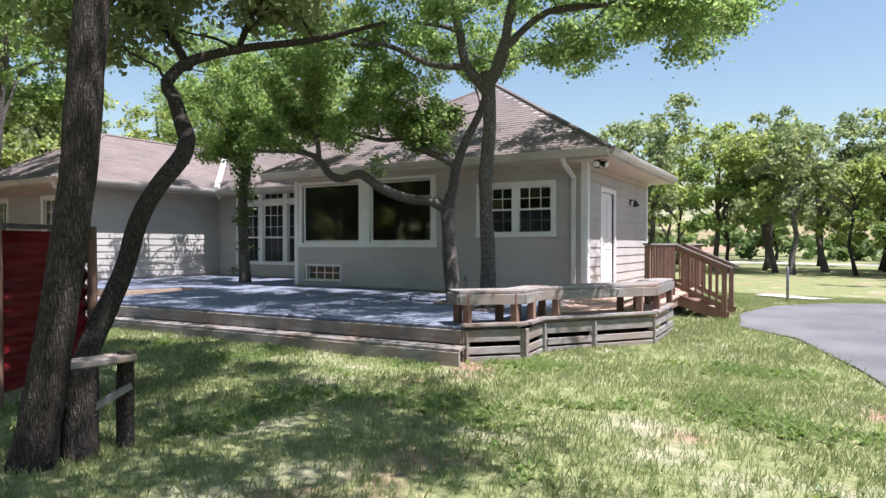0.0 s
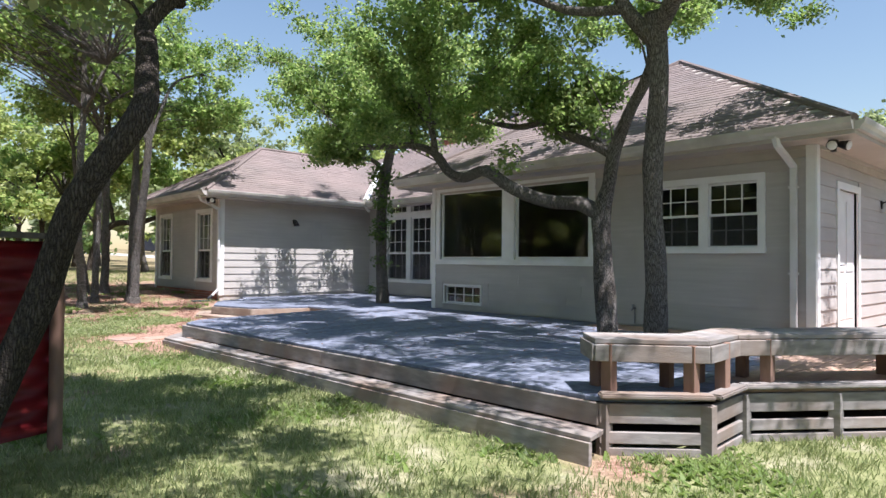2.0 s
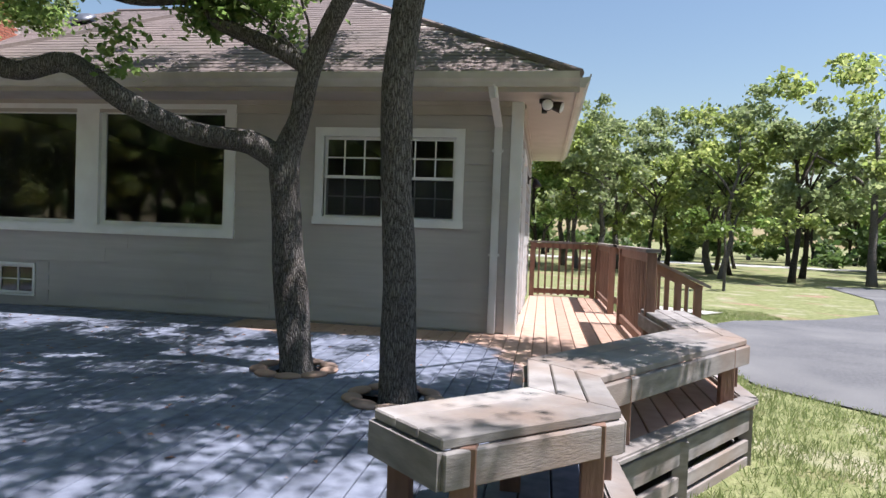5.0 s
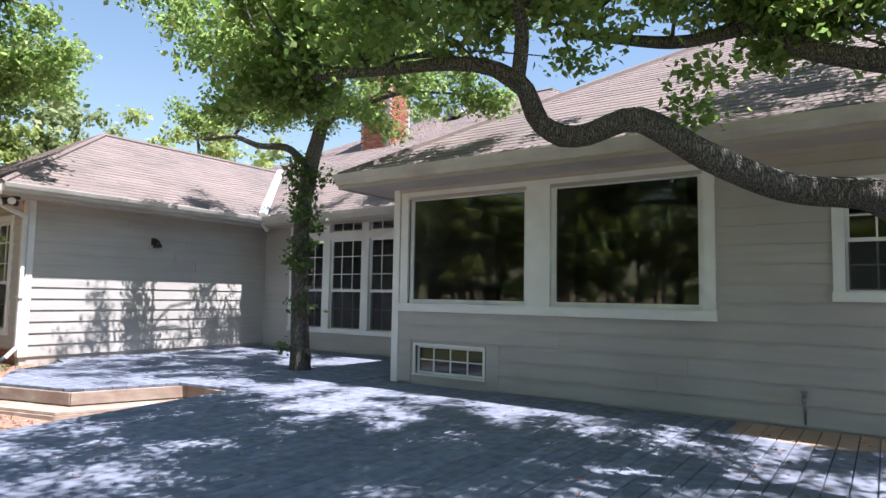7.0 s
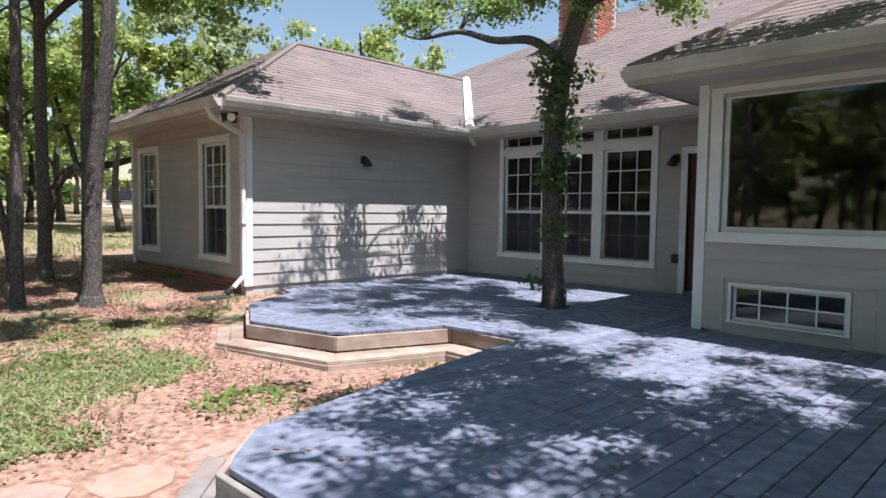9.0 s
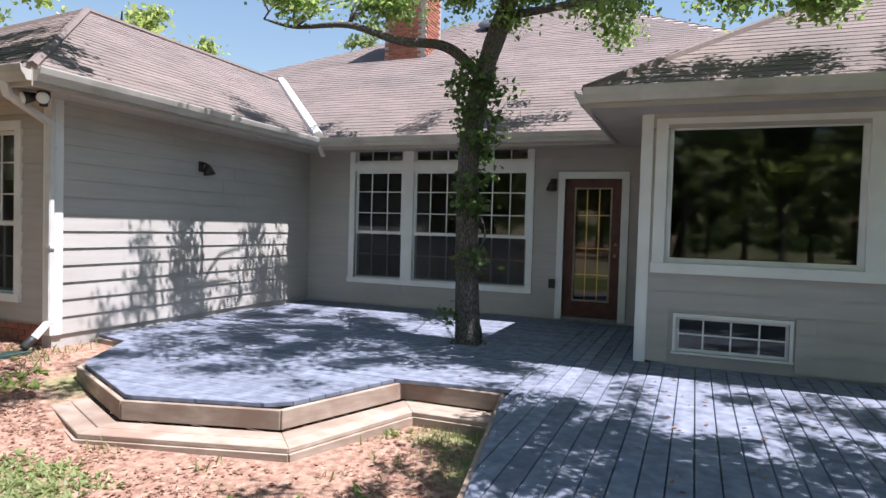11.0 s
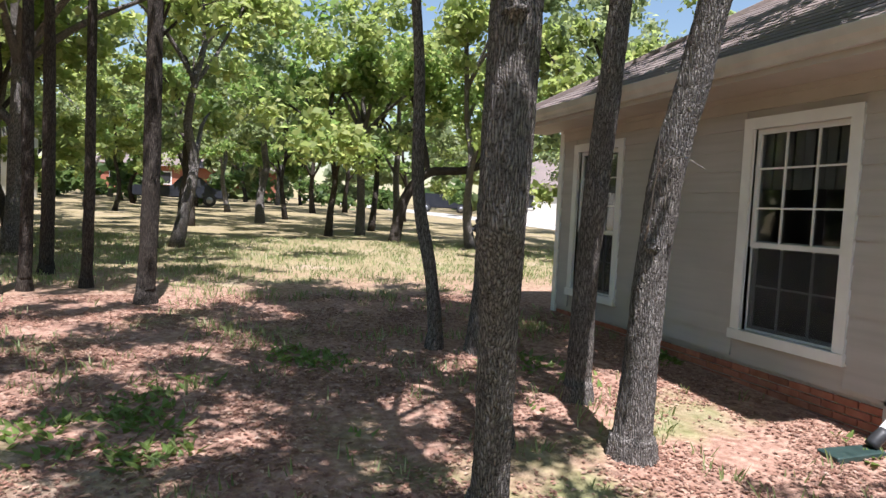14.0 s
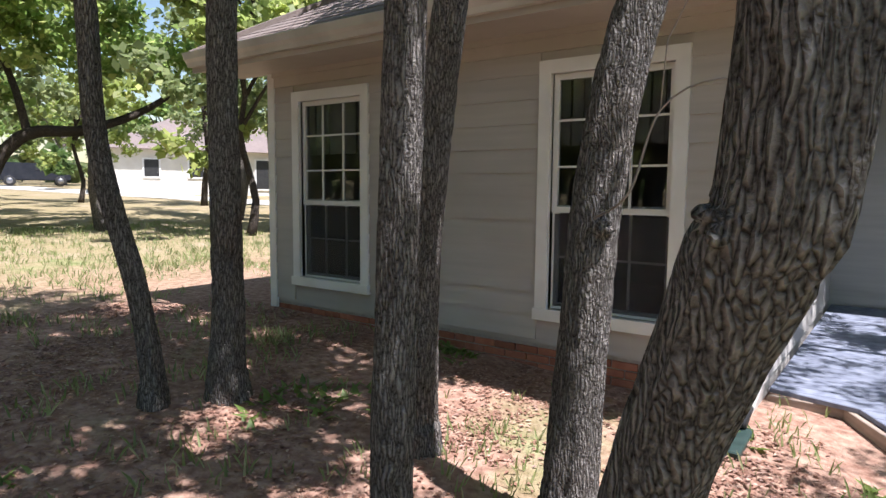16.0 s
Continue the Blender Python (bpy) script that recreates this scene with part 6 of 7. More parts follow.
# ---- woods ----
def wood_tree(seed, h, r, leaves, mat, crook=0.3, low=0.3, size=0.24, per=80):
    """A middle-distance oak, built at the origin."""
    rng = random.Random(seed)
    trunk = [(0, 0, -0.1, r * 1.4)]
    x = y = 0.0
    for k in range(1, 6):
        x += rng.uniform(-crook, crook) * 0.6
        y += rng.uniform(-crook, crook) * 0.6
        trunk.append((x, y, h * 0.12 * k, r * (1.1 - 0.12 * k)))
    limbs = [trunk]
    blobs = []
    for k in range(6):
        a = rng.uniform(0, 6.28)
        s = trunk[rng.choice((2, 3, 4, 5))]
        d = h * rng.uniform(0.12, 0.3)
        e = (s[0] + math.cos(a) * d, s[1] + math.sin(a) * d, s[2] + h * rng.uniform(0.12, 0.3))
        m = (s[0] + math.cos(a) * d * 0.4, s[1] + math.sin(a) * d * 0.4, s[2] + h * rng.uniform(0.08, 0.14))
        limbs.append([(*s[:3], r * 0.55), (*m, r * 0.4), (*e, r * 0.15)])
        blobs.append((e, (h * 0.17, h * 0.17, h * 0.10)))
    for k in range(14):
        a = rng.uniform(0, 6.28)
        d = rng.uniform(0.05, 0.38) * h
        z = h * rng.uniform(low + 0.05, 0.95)
        blobs.append(((math.cos(a) * d, math.sin(a) * d, z), (h * rng.uniform(0.11, 0.2), h * rng.uniform(0.11, 0.2), h * rng.uniform(0.06, 0.11))))
    ob = thing("tree", (0, 0, 0), "oak at the edge of the woods", "tree", "woodland trees")
    for i, limb in enumerate(limbs):
        bm = bmesh.new()
        tube(bm, [p[:3] for p in limb], [p[3] for p in limb], 8 if i == 0 else 6, 0.1, seed + i, 0.4)
        part("trunk" if i == 0 else "limb", bm, SHADEBARK if seed % 2 else BARK, ob, "", True)
    leaf_cloud("crown", blobs, leaves, size, mat, ob, seed, per, 1.0)
    return ob


KINDS = [wood_tree(101, 8.2, 0.13, 3700, LEAFGREY), wood_tree(102, 9.4, 0.15, 4000, WOODLEAF), wood_tree(103, 7.6, 0.11, 3400, LEAF), wood_tree(104, 9.8, 0.17, 4200, LEAFGREY, 0.5),
         wood_tree(105, 7.0, 0.10, 3200, WOODLEAF, 0.45, 0.2), wood_tree(106, 8.6, 0.14, 3800, WOODLEAF, 0.4)]
FAR_KINDS = [wood_tree(111, 8.6, 0.15, 2600, LEAFGREY, 0.4, 0.25, 0.45, 60), wood_tree(112, 9.6, 0.16, 2800, WOODLEAF, 0.3, 0.2, 0.45, 60), wood_tree(113, 7.4, 0.13, 2400, LEAF, 0.4, 0.15, 0.45, 60)]
rng_w = random.Random(5)
SPOTS = [(-24.5, -2.0), (-23.4, -3.3), (-29.3, -5.0), (-17.5, 2.4), (-18.5, -7.6), (-27, -1.0), (-29, 0.6), (-33, -3.6), (-22, 5.2), (-33, 5.5), (-38, -6), (-26, -7.5), (-21, -12), (-36, 3), (-42, -1)]


def sow(upto, x0, x1, y0, y1, gap2, bad):
    """Spots for trees in a stretch of the plan, none too near another."""
    for _ in range(1500):
        if len(SPOTS) >= upto:
            return
        x, y = rng_w.uniform(x0, x1), rng_w.uniform(y0, y1)
        if not bad(x, y) and all((x - a) ** 2 + (y - b) ** 2 > gap2 for a, b in SPOTS):
            SPOTS.append((x, y))


LANE = lambda x, y: abs(y - (9.2 + (x + 60) * 0.14)) < 3.6
sow(62, -60, -13, -34, 40, 11, lambda x, y: x > -24 and -9 < y < 14 or LANE(x, y) or (-52 < x < -28 and 14 < y < 30))
sow(82, -24, -12.5, -26, -9.5, 5, lambda x, y: x > -14 and y > -12)
sow(100, -30, 6, 16.5, 28, 7, lambda x, y: LANE(x, y) or (x < -28))
sow(145, -12, 64, 23, 62, 8, lambda x, y: 8 < x < 32 and y < 25 or abs(y - (45.5 - 0.12 * (x + 10))) < 3)
sow(163, 31, 60, -30, 25, 14, lambda x, y: False)
sow(212, -40, 40, -45, -24, 9, lambda x, y: False)
TALL = {(-18.0, 3.5): 0.95, (-17.5, 8.5): 1.0, (-13.5, 13.5): 1.0, (-9.0, 15.5): 0.95, (-4.0, 17.0): 0.95, (-20.5, 0.5): 0.9, (14.8, 30.0): 1.1, (2.4, 29.0): 1.1,
        (7.5, 24.5): 0.85, (10.5, 23.2): 0.85, (13.2, 24.0): 0.9, (15.8, 22.6): 1.0, (18.6, 22.2): 1.1, (21.6, 21.8): 1.15, (24.6, 23.2): 1.1, (12.0, 27.4): 0.95, (17.2, 26.2): 1.05, (9.0, 28.4): 0.95, (20.6, 26.4): 1.1}
SPOTS = list(TALL) + SPOTS
used = set()
near_k = far_k = 0
for x, y in SPOTS:
    m = pose(x, y, gz(x, y), 0, 0, rng_w.uniform(0, 360)) @ Matrix.Scale(TALL.get((x, y), 1.0), 4)
    if (x > 0 and math.hypot(x - 8, y + 4) > 44) or (x <= 0 and math.hypot(x + 3, y + 6) > 38) or y < -20:
        src = FAR_KINDS[far_k % 3]
        far_k += 1
    else:
        src = KINDS[near_k % len(KINDS)]
        near_k += 1
    if src.name in used:
        copy_thing(src, m)
    else:
        used.add(src.name)
        src.matrix_basis = m
# small bright sapling by the drive
sp = [((14.1, 15.0, 1.9), (0.9, 0.8, 0.35)), ((13.5, 15.2, 2.5), (0.7, 0.6, 0.3))]
tree((13.9, 15.0, gz(13.9, 15) - 0.05), [[(13.9, 15, -0.1, 0.05), (13.9, 15, 1.2, 0.04), (13.8, 15.1, 2.6, 0.015)]], sp, 900, 0.14, "bright green young tree beside the driveway", WEEDM, BARK, 77)


# distant woodland closing the view
def far_woods():
    rng = np.random.default_rng(9)
    blobs = []
    for k in range(150):
        a = k / 150 * 2 * math.pi + rng.uniform(-0.02, 0.02)
        d = rng.uniform(68, 95)
        x, y = d * math.cos(a), d * math.sin(a)
        for _ in range(4):
            blobs.append(((x + rng.uniform(-3, 3), y + rng.uniform(-3, 3), gz(x, y) + rng.uniform(0.8, 8.5)), (rng.uniform(2, 4.2), rng.uniform(2, 4.2), rng.uniform(1.2, 2.2))))
    ob = thing("woodland", (0, 0, 0), "far belt of mixed green woodland", "woodland", kind="stuff")
    leaf_cloud("foliage", blobs, 80000, 1.3, LEAFGREY, ob, 4)


far_woods()


def brush():
    rng = np.random.default_rng(12)
    blobs = []
    for k in range(170):
        a = k / 170 * 2 * math.pi
        d = rng.uniform(50, 64)
        x, y = 2 + d * math.cos(a), d * math.sin(a)
        blobs.append(((x, y, gz(x, y) + rng.uniform(0.6, 2.0)), (rng.uniform(1.5, 3.0), rng.uniform(1.5, 3.0), rng.uniform(0.8, 1.6))))
    ob = thing("undergrowth", (0, 0, 0), "low green undergrowth at the foot of the woods", "undergrowth", kind="stuff")
    leaf_cloud("foliage", blobs, 36000, 0.6, LEAFDARK, ob, 6)


brush()
za = gz(-22, -1.5)
tree((-22, -1.5, za - 0.05), [[(-22, -1.5, za - 0.05, 0.2), (-21.9, -1.2, za + 1.4, 0.15), (-21.6, -0.6, za + 2.2, 0.14), (-21.3, 0.5, za + 2.35, 0.12), (-21.0, 1.8, za + 2.9, 0.09), (-20.8, 3.0, za + 3.8, 0.05)],
     [(-21.6, -0.6, za + 2.2, 0.10), (-21.8, -0.8, za + 3.4, 0.08), (-22.2, -1.2, za + 5.0, 0.05)]],
     [((-21.5, 1.5, za + 4.6), (2.0, 1.8, 0.8)), ((-22, -1.2, za + 5.4), (2.0, 1.8, 0.9)), ((-21, 3.2, za + 4.2), (1.2, 1.2, 0.5))], 6500, 0.2, "oak with a trunk that arches over the lawn", LEAF, SHADEBARK, 88, step=0.2)

# ---- far houses and cars ----
def far_house(name, cx, cy, rot, w, d, h, wall_mat, label, wins):
    z = gz(cx, cy)
    ob = thing(name, (0, 0, 0), label, "house", "neighbouring houses")
    bm = bmesh.new()
    box(bm, -w / 2, w / 2, -d / 2, d / 2, -0.5, h)
    part("wall", bm, wall_mat, ob)
    bm = bmesh.new()
    o = 0.5
    lo = [bm.verts.new(v) for v in ((-w / 2 - o, -d / 2 - o, h), (w / 2 + o, -d / 2 - o, h), (w / 2 + o, d / 2 + o, h), (-w / 2 - o, d / 2 + o, h))]
    t = [bm.verts.new(v) for v in ((-w / 2 + d / 2, 0, h + d * 0.28), (w / 2 - d / 2, 0, h + d * 0.28))]
    for f in ((lo[0], lo[1], t[1], t[0]), (lo[1], lo[2], t[1]), (lo[2], lo[3], t[0], t[1]), (lo[3], lo[0], t[0]), (lo[3], lo[2], lo[1], lo[0])):
        bm.faces.new(f)
    part("roof", bm, SHINGLE, ob)
    for u, zz, ww, hh in wins:
        win = one_box("window", u - ww / 2, u + ww / 2, -d / 2 - 0.06, -d / 2 + 0.05, zz, zz + hh, TRIM, ob)
        one_box("pane", u - ww / 2 + 0.1, u + ww / 2 - 0.1, -d / 2 - 0.07, -d / 2 - 0.05, zz + 0.1, zz + hh - 0.1, BLACK, win)
    ob.matrix_basis = pose(cx, cy, z, 0, 0, rot)
    BASE[ob.name] = Vector((0, 0, 0))
    return ob


far_house("house", -43.5, 18.6, 66, 13, 8, 2.6, SHED, "white house with a shallow hipped roof beyond the lane", [(-4, 0.9, 1.0, 1.2), (-1.5, 0.9, 1.0, 1.2), (2.5, 0.2, 1.0, 2.0), (4.8, 0.9, 1.0, 1.2)])
far_house("house", -76, -9, 86, 18, 9, 2.7, BRICKM, "low red brick house beyond the lane", [(-6, 0.9, 1.6, 1.3), (-2, 0.9, 1.6, 1.3), (3, 0.2, 1.0, 2.0), (6, 0.9, 1.6, 1.3)])
far_house("house", -44, -22, 70, 9, 8, 4.2, SHED, "cream two-storey house between the trunks", [(-2.5, 0.9, 1.0, 1.3), (2, 0.9, 1.0, 1.3), (-2.5, 2.8, 1.0, 1.1), (2, 2.8, 1.0, 1.1)])


def car(name, cx, cy, rot, label, pickup=True):
    z = gz(cx, cy) + 0.02
    ob = thing(name, (0, 0, 0), label, "car", "parked cars")
    L, Wd = 5.2, 1.85
    prof = [(-L / 2, 0.45), (L / 2, 0.45), (L / 2, 0.95), (L / 2 - 0.9, 1.08), (L / 2 - 1.6, 1.72), (0.0, 1.76), (-0.55, 1.12), (-L / 2, 1.08)] if pickup else \
        [(-2.2, 0.4), (2.2, 0.4), (2.2, 0.9), (1.3, 1.05), (0.6, 1.62), (-1.7, 1.66), (-2.15, 1.1)]
    bm = bmesh.new()
    a = [bm.verts.new((x, -Wd / 2, zz)) for x, zz in prof]
    b = [bm.verts.new((x, Wd / 2, zz)) for x, zz in prof]
    bm.faces.new(a)
    bm.faces.new(b[::-1])
    for i in range(len(prof)):
        bm.faces.new((a[i], b[i], b[(i + 1) % len(prof)], a[(i + 1) % len(prof)]))
    bmesh.ops.recalc_face_normals(bm, faces=bm.faces)
    bmesh.ops.bevel(bm, geom=list(bm.edges), offset=0.07, segments=2, affect='EDGES')
    part("body", bm, CARPAINT, ob)
    for s in (-1, 1):
        one_box("side_window", 0.05, 1.0, s * Wd / 2 - 0.02, s * Wd / 2 + 0.02, 1.15, 1.6, BLACK, ob)
        one_box("headlight", L / 2 * (1 if pickup else 0.83) - 0.08, L / 2 * (1 if pickup else 0.83) + 0.03, s * 0.7 - 0.15, s * 0.7 + 0.15, 0.72, 0.88, TRIM, ob)
    for x in (-1.5, 1.55):
        for s in (-1, 1):
            bm = bmesh.new()
            tube(bm, [(x, s * 0.66, 0.37), (x, s * 0.70, 0.37), (x, s * 0.92, 0.37), (x, s * 0.95, 0.37)], [0.3, 0.37, 0.37, 0.3], 18)
            wh = part("wheel", bm, TYRE, ob, "", True)
            bm = bmesh.new()
            tube(bm, [(x, s * 0.94, 0.37), (x, s * 0.965, 0.37)], [0.21, 0.19], 14)
            part("rim", bm, STEEL, wh, "", True)
    ob.matrix_basis = pose(cx, cy, z, 0, 0, rot)


car("pickup_truck", -44, -8.5, 92, "dark pickup truck parked beyond the lawn")
car("parked_car", -56, 12.6, 70, "dark car parked by the far lane", False)


# ---- yard things ----
def hitching_post():
    ob = thing("wooden_stand", (7.0, -9.5, 0), "rough weathered log stand with a plank seat and a metal bracket", "log stand")
    z = gz(7, -9.5)
    for x, y, r, h in ((7.12, -9.60, 0.115, 0.62), (7.12, -9.27, 0.06, 0.68)):
        bm = bmesh.new()
        tube(bm, [(x, y, z - 0.05), (x, y, z + 0.2), (x + 0.01, y, z + h)], [r * 1.05, r, r * 0.95], 14, 0.12, 4, 0.05)
        part("log", bm, SHADEBARK, ob, "", True)
    bm = bmesh.new()
    beam(bm, (7.06, -9.80, z + 0.64), (7.13, -9.23, z + 0.64), 0.2, 0.05)
    bmesh.ops.bevel(bm, geom=list(bm.edges), offset=0.01, segments=1, affect='EDGES')
    part("plank", bm, GREYWOOD, ob)
    bm = bmesh.new()
    beam(bm, (7.20, -9.56, z + 0.34), (7.19, -9.27, z + 0.44), 0.02, 0.05)
    part("bracket", bm, STEEL, ob, "bare metal bracket")


hitching_post()


def tin_rack():
    ob = thing("tin_panel", (5.0, -8.6, 0), "red corrugated metal panel fixed to rough posts", "metal panel")
    z0 = gz(5, -8.4)
    a, b = Vector((4.95, -8.28, 0)), Vector((5.35, -9.35, 0))
    d = (b - a).normalized()
    n = Vector((-d.y, d.x, 0))
    rows, cols = 54, 2
    bm = bmesh.new()
    grid = []
    for i in range(rows + 1):
        z = z0 + 0.12 + 1.42 * i / rows
        o = 0.025 * math.sin(i * 2 * math.pi / 6)
        grid.append([bm.verts.new(a + d * (a - b).length * j / cols + n * o + Vector((0, 0, z))) for j in range(cols + 1)])
    for r0, r1 in zip(grid, grid[1:]):
        for j in range(cols):
            bm.faces.new((r0[j], r0[j + 1], r1[j + 1], r1[j]))
    bmesh.ops.solidify(bm, geom=bm.faces[:], thickness=0.004)
    part("sheet", bm, REDTIN, ob, "", True)
    for p in (a + n * 0.06, b + n * 0.06):
        bm = bmesh.new()
        tube(bm, [(p.x, p.y, z0 - 0.1), (p.x, p.y, z0 + 0.8), (p.x, p.y, z0 + 1.6)], [0.05, 0.048, 0.045], 10, 0.1, 3, 0.1)
        part("post", bm, REDWOOD, ob, "", True)
    bm = bmesh.new()
    beam(bm, a + n * 0.02 + Vector((0, 0, z0 + 1.58)), b + n * 0.02 + Vector((0, 0, z0 + 1.58)), 0.16, 0.04)
    part("cap_board", bm, DARKWOOD, ob)


tin_rack()
bm = bmesh.new()
tube(bm, [(10.85, 6.31, -0.1), (10.85, 6.31, 0.88)], [0.035, 0.035], 10)
bmesh.ops.bevel(bm, geom=list(bm.edges), offset=0.004, segments=1, affect='EDGES')
tagged(part("marker_post", bm, STEEL, None, "", True), "short grey metal post on the lawn beside the drive", "post")
STONES = ((-0.72, -5.62, 0.27), (-0.45, -6.02, 0.25), (-0.82, -6.12, 0.21), (-0.95, -5.05, 0.24))
for k, (x, y, r) in enumerate(STONES):
    bm = bmesh.new()
    rr = random.Random(k + 4)
    pts = [(x + q * math.cos(a), y + q * math.sin(a)) for a, q in ((2 * math.pi * (n + rr.uniform(-0.2, 0.2)) / 7, r * rr.uniform(0.75, 1.2)) for n in range(7))]
    prism(bm, pts, gz(x, y) - 0.03, gz(x, y) + 0.014, 0.006)
    tagged(part("stepping_stone", bm, STONE), "flat reddish stepping stone set in bare soil", "stepping stone", "stepping stones")
# pale stones round the trunks on the deck
for hx, hy, hr in HOLES[:2]:
    for k in range(9):
        a = k * 0.7
        bm = bmesh.new()
        bmesh.ops.create_icosphere(bm, subdivisions=2, radius=0.09)
        rr = random.Random(k + int(hx * 10))
        for v in bm.verts:
            v.co = Vector((v.co.x * 1.25, v.co.y * 0.8, v.co.z * 0.28)) * (1 + 0.15 * noise.noise(v.co * 9 + Vector((k, 0, 0))))
        bm.transform(pose(hx + math.cos(a) * (hr + 0.04), hy + math.sin(a) * (hr + 0.04), ZD + 0.012, 0, 0, math.degrees(a) + 90))
        tagged(part("edging_stone", bm, STONE, None, "", True), "small pale stone laid round a trunk on the deck", "stone", "edging stones")


# ---- grass, weeds and leaf litter ----
def inside(x, y, pts):
    c = False
    for i, (x1, y1) in enumerate(pts):
        x2, y2 = pts[i - 1]
        if (y1 > y) != (y2 > y) and x < (x2 - x1) * (y - y1) / (y2 - y1) + x1:
            c = not c
    return c


STEPS = [(-0.66, -5.22), (0.0, -5.80), (7.84, -5.53), (7.84, -5.1), (0, -5.3), (-0.4, -5.0)]
STEPS_2 = [(-5.66, -2.1), (-5.04, -3.2), (-3.55, -3.92), (-2.0, -3.48), (-1.6, -2.28), (-0.9, -2.26), (-0.9, -1.8), (-5.5, -1.8)]


def in_deck(x, y):
    return y > -5.95 and (inside(x, y, DECK) or inside(x, y, STEPS) or inside(x, y, STEPS_2)) or (-10.9 < x < 7.7 and y > -0.0) or (-10.9 < x < -5.85 and y > -2.33)


def on_stone(x, y):
    return any(math.hypot(x - a, y - b) < r + 0.1 for a, b, r in STONES)


def in_drive(x, y):
    return x > 9.5 and inside(x, y, DRIVE)


def scatter(name, count, area, size, mat, label, density, seed, flat=False, upright=1.0, keep_off=True):
    rng = np.random.default_rng(seed)
    verts, faces = [], []
    made = 0
    tries = 0
    while made < count and tries < count * 12:
        tries += 1
        x, y = rng.uniform(area[0], area[1]), rng.uniform(area[2], area[3])
        if keep_off and (in_deck(x, y) or in_drive(x, y) or on_stone(x, y)) or rng.random() > density(x, y):
            continue
        z = gz(x, y)
        k = 1 if flat else rng.integers(4, 8)
        for _ in range(k):
            if made >= count:
                break
            a = rng.uniform(0, 6.283)
            s = size * rng.uniform(0.5, 1.4)
            c, si = math.cos(a), math.sin(a)
            b = len(verts)
            if flat:
                tl = rng.uniform(-0.35, 0.35) * s
                verts += [(x - c * s, y - si * s, z + 0.008), (x + si * s * 0.5, y - c * s * 0.5, z + 0.012 + abs(tl)), (x + c * s, y + si * s, z + 0.01), (x - si * s * 0.5, y + c * s * 0.5, z + 0.012 + abs(tl) * 0.6)]
                faces.append((b, b + 1, b + 2, b + 3))
            else:
                px, py = x + rng.normal() * size * 0.7, y + rng.normal() * size * 0.7
                lean = rng.uniform(0.2, 0.9) * s / upright
                w = s * 0.085 if upright > 0.8 else s * 0.28
                verts += [(px - si * w, py + c * w, z - 0.005), (px + si * w, py - c * w, z - 0.005), (px + c * lean * 0.5 + si * w * 0.8, py + si * lean * 0.5 - c * w * 0.8, z + s * upright * 0.65), (px + c * lean, py + si * lean, z + s * upright)]
                faces.append((b, b + 1, b + 3))
                faces.append((b + 1, b + 2, b + 3))
            made += 1
    me = bpy.data.meshes.new(name)
    me.from_pydata(verts, [], faces)
    ob = link_mesh(name, me, mat)
    return tagged(ob, label, name, kind="stuff")


def lawn(x, y):
    v = noise.noise(Vector((x * 0.7, y * 0.7, 3))) * 0.5 + 0.5
    east = min(1, max(0.12, (x + 5) / 6)) * min(1.0, max(0.05, math.hypot(x + 1.3, y + 4.6) - 1.2))
    return v * east


def weedy(x, y):
    v = noise.noise(Vector((x * 0.9, y * 0.9, 9)))
    edge = 0.5 if (-6.6 < y < -5.5 and x > 0.3) else -0.25 if math.hypot(x + 1.3, y + 4.6) < 1.8 else 0.0
    bed = 0.16 if -7.0 < x < -1.6 and -9.0 < y < -5.2 else 0.0
    return max(0.0, v * 1.6 - 0.35 + edge + bed)


def litter(x, y):
    west = min(1, max(0.06, (-x + 1) / 6))
    heap = noise.noise(Vector((x * 1.3, y * 1.3, 1))) + 0.5 * noise.noise(Vector((x * 4, y * 4, 2)))
    return west * min(1.0, max(0.03, 0.35 + 0.9 * heap))


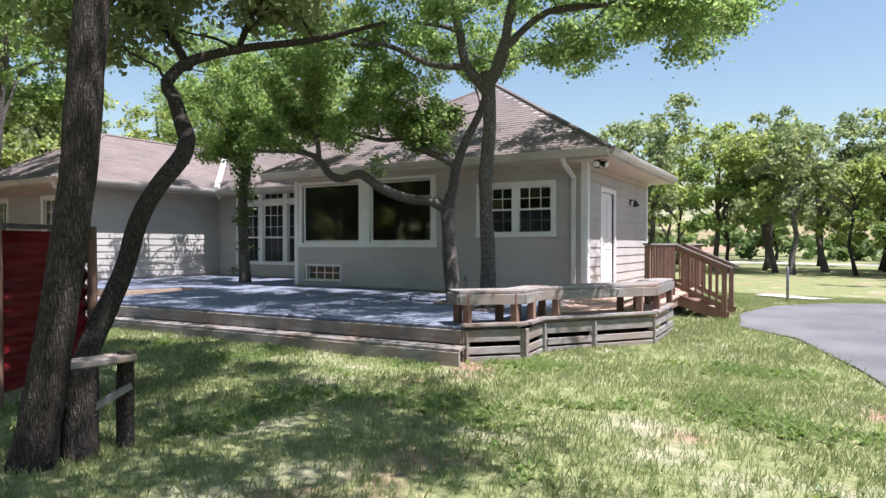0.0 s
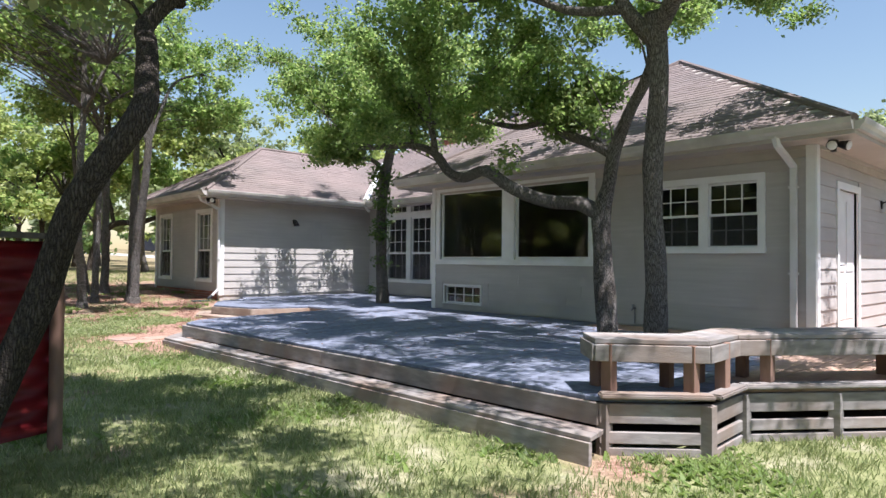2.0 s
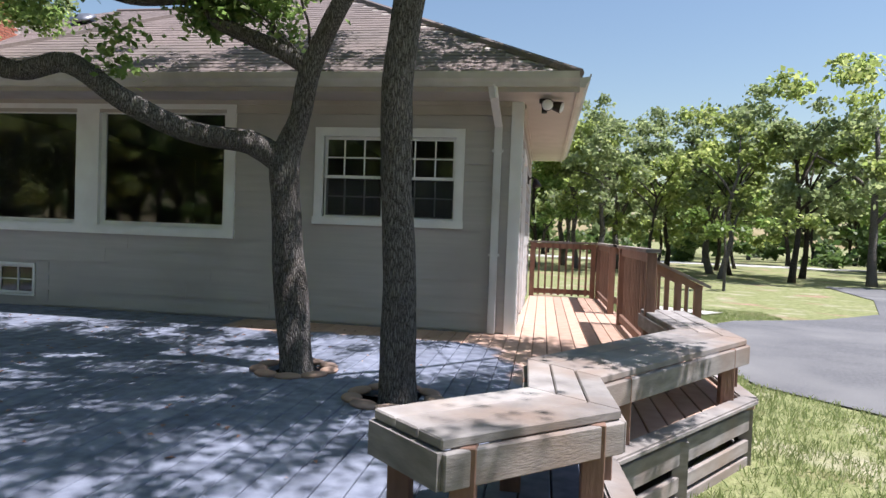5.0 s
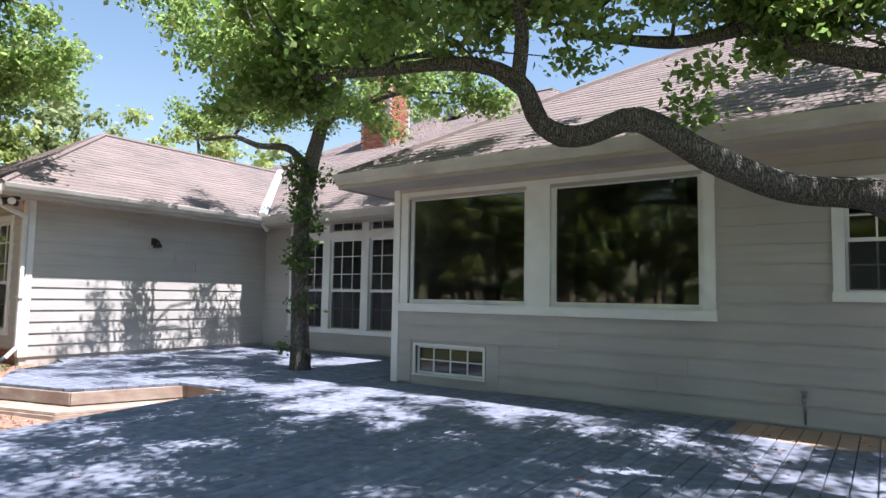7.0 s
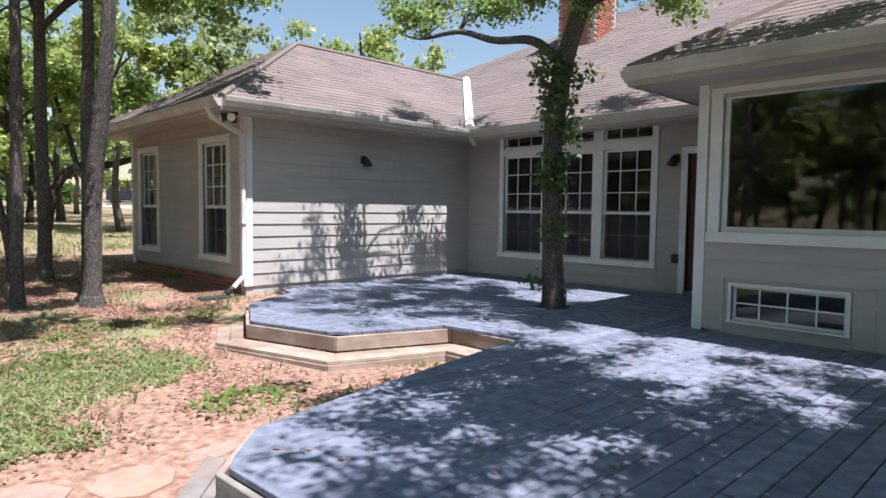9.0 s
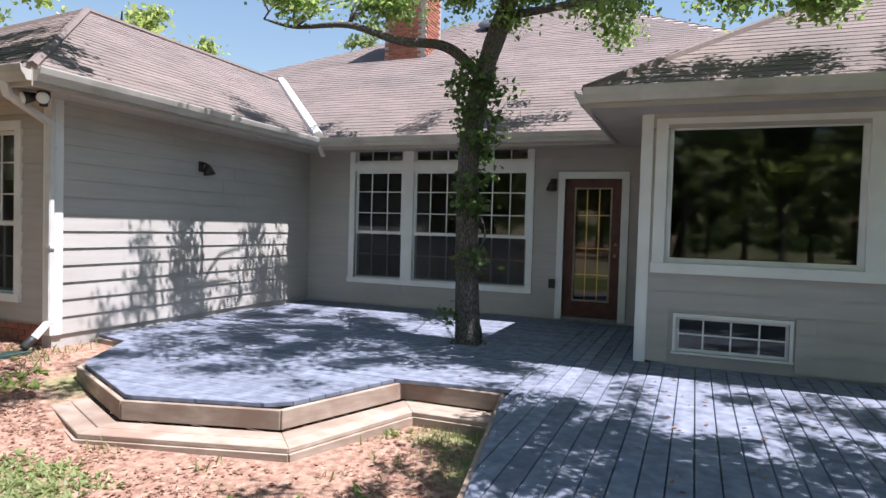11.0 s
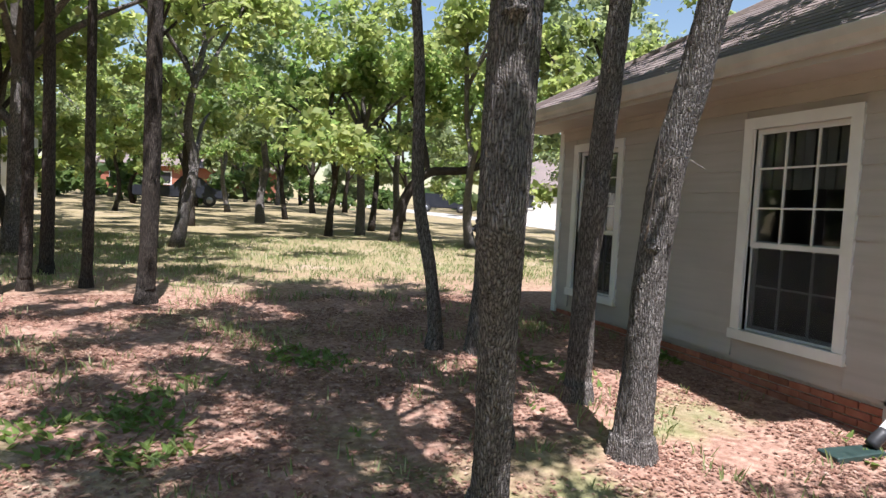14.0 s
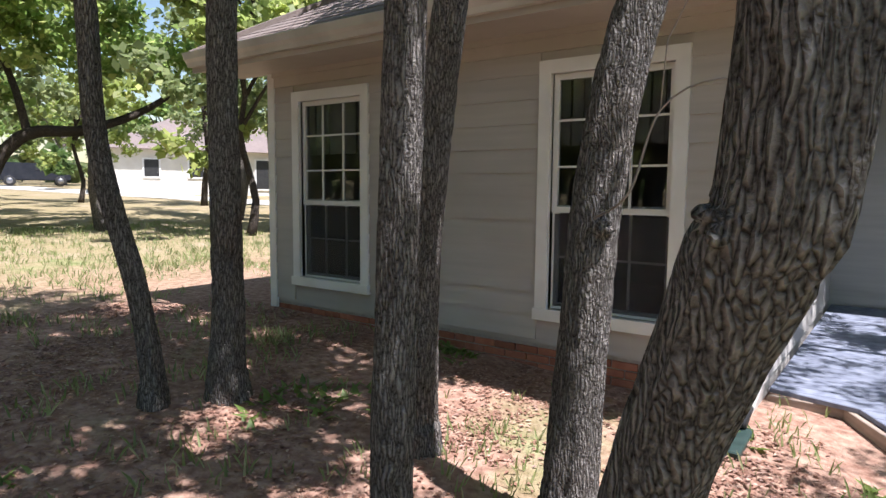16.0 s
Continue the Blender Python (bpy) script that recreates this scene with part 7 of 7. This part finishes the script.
scatter("grass", 150000, (-1.5, 13, -12.5, 8.5), 0.05, GRASSM, "short patchy green and straw-coloured lawn grass", lawn, 1)
scatter("lawn_fringe", 24000, (-22, -1, -11, 3), 0.075, GRASSM, "thin grass between fallen leaves", lambda x, y: (0.2 if x < -13 else 0.0) + max(0.02, 0.9 * noise.noise(Vector((x * 0.8, y * 0.8, 5)))), 2)
scatter("weeds", 7500, (-9, 12, -10, -2.4), 0.075, WEEDM, "low bright green broad-leaved weeds", weedy, 3, upright=0.55)
scatter("side_lawn", 16000, (-4.5, -1.4, -8.5, -4.2), 0.055, GRASSM, "patchy green grass beside the deck", lambda x, y: max(0.0, min(1.0, (x + 4.5) * 0.5, 0.62 + 1.2 * noise.noise(Vector((x * 0.9, y * 0.9, 7))) - 0.9 * max(0.0, 1.9 - math.hypot(x + 1.3, y + 4.4)))), 6, upright=0.6)
scatter("leaf_litter", 52000, (-12, 3, -9.5, -2.35), 0.019, LITTERM, "brown fallen oak leaves on bare soil", litter, 4, flat=True)


def deck_litter():
    rng = np.random.default_rng(8)
    verts, faces = [], []
    for _ in range(700):
        x, y = rng.uniform(-5, 7), rng.uniform(-5.2, 2.2)
        ok = (0 < x < 7 and y < -0.1) or (-4.8 < x < -0.2 and y > -1.7)
        if not ok:
            continue
        a, s, b = rng.uniform(0, 6.28), rng.uniform(0.012, 0.032), len(verts)
        c, si = math.cos(a), math.sin(a)
        verts += [(x - c * s, y - si * s, ZD + 0.004), (x + si * s * 0.5, y - c * s * 0.5, ZD + 0.012), (x + c * s, y + si * s, ZD + 0.005), (x - si * s * 0.5, y + c * s * 0.5, ZD + 0.010)]
        faces.append((b, b + 1, b + 2, b + 3))
    me = bpy.data.meshes.new("deck_leaves")
    me.from_pydata(verts, [], faces)
    tagged(link_mesh("deck_leaves", me, LITTERM), "scattered dry oak leaves on the deck boards", "fallen leaves", kind="stuff")


deck_litter()


# ---- pieces of walls, last ----
def lay_bricks():
    shared = {}
    for parent, W, length, z0, z1 in BRICK_JOBS:
        row, z = 0, z0
        base = BASE.get(parent.name, Vector())
        horiz = abs(W.u.x) > 0.5
        if horiz not in shared:
            bm = bmesh.new()
            box(bm, *((-0.098, 0.098, -0.012, 0.012) if horiz else (-0.012, 0.012, -0.098, 0.098)), -0.028, 0.028, 0.004)
            me = bpy.data.meshes.new("brick")
            bm.to_mesh(me)
            bm.free()
            me.materials.append(BRICKM)
            shared[horiz] = me
        while z + 0.06 < z1 + 0.01:
            u = 0.10 + (0.103 if row % 2 else 0.0)
            while u < length - 0.09:
                ob = new("brick", shared[horiz])
                ob.parent = parent
                ob.location = W.p(u, random.uniform(-0.002, 0.002), z + 0.03) - base
                u += 0.206
            z += 0.067
            row += 1


lay_bricks()
build_siding()
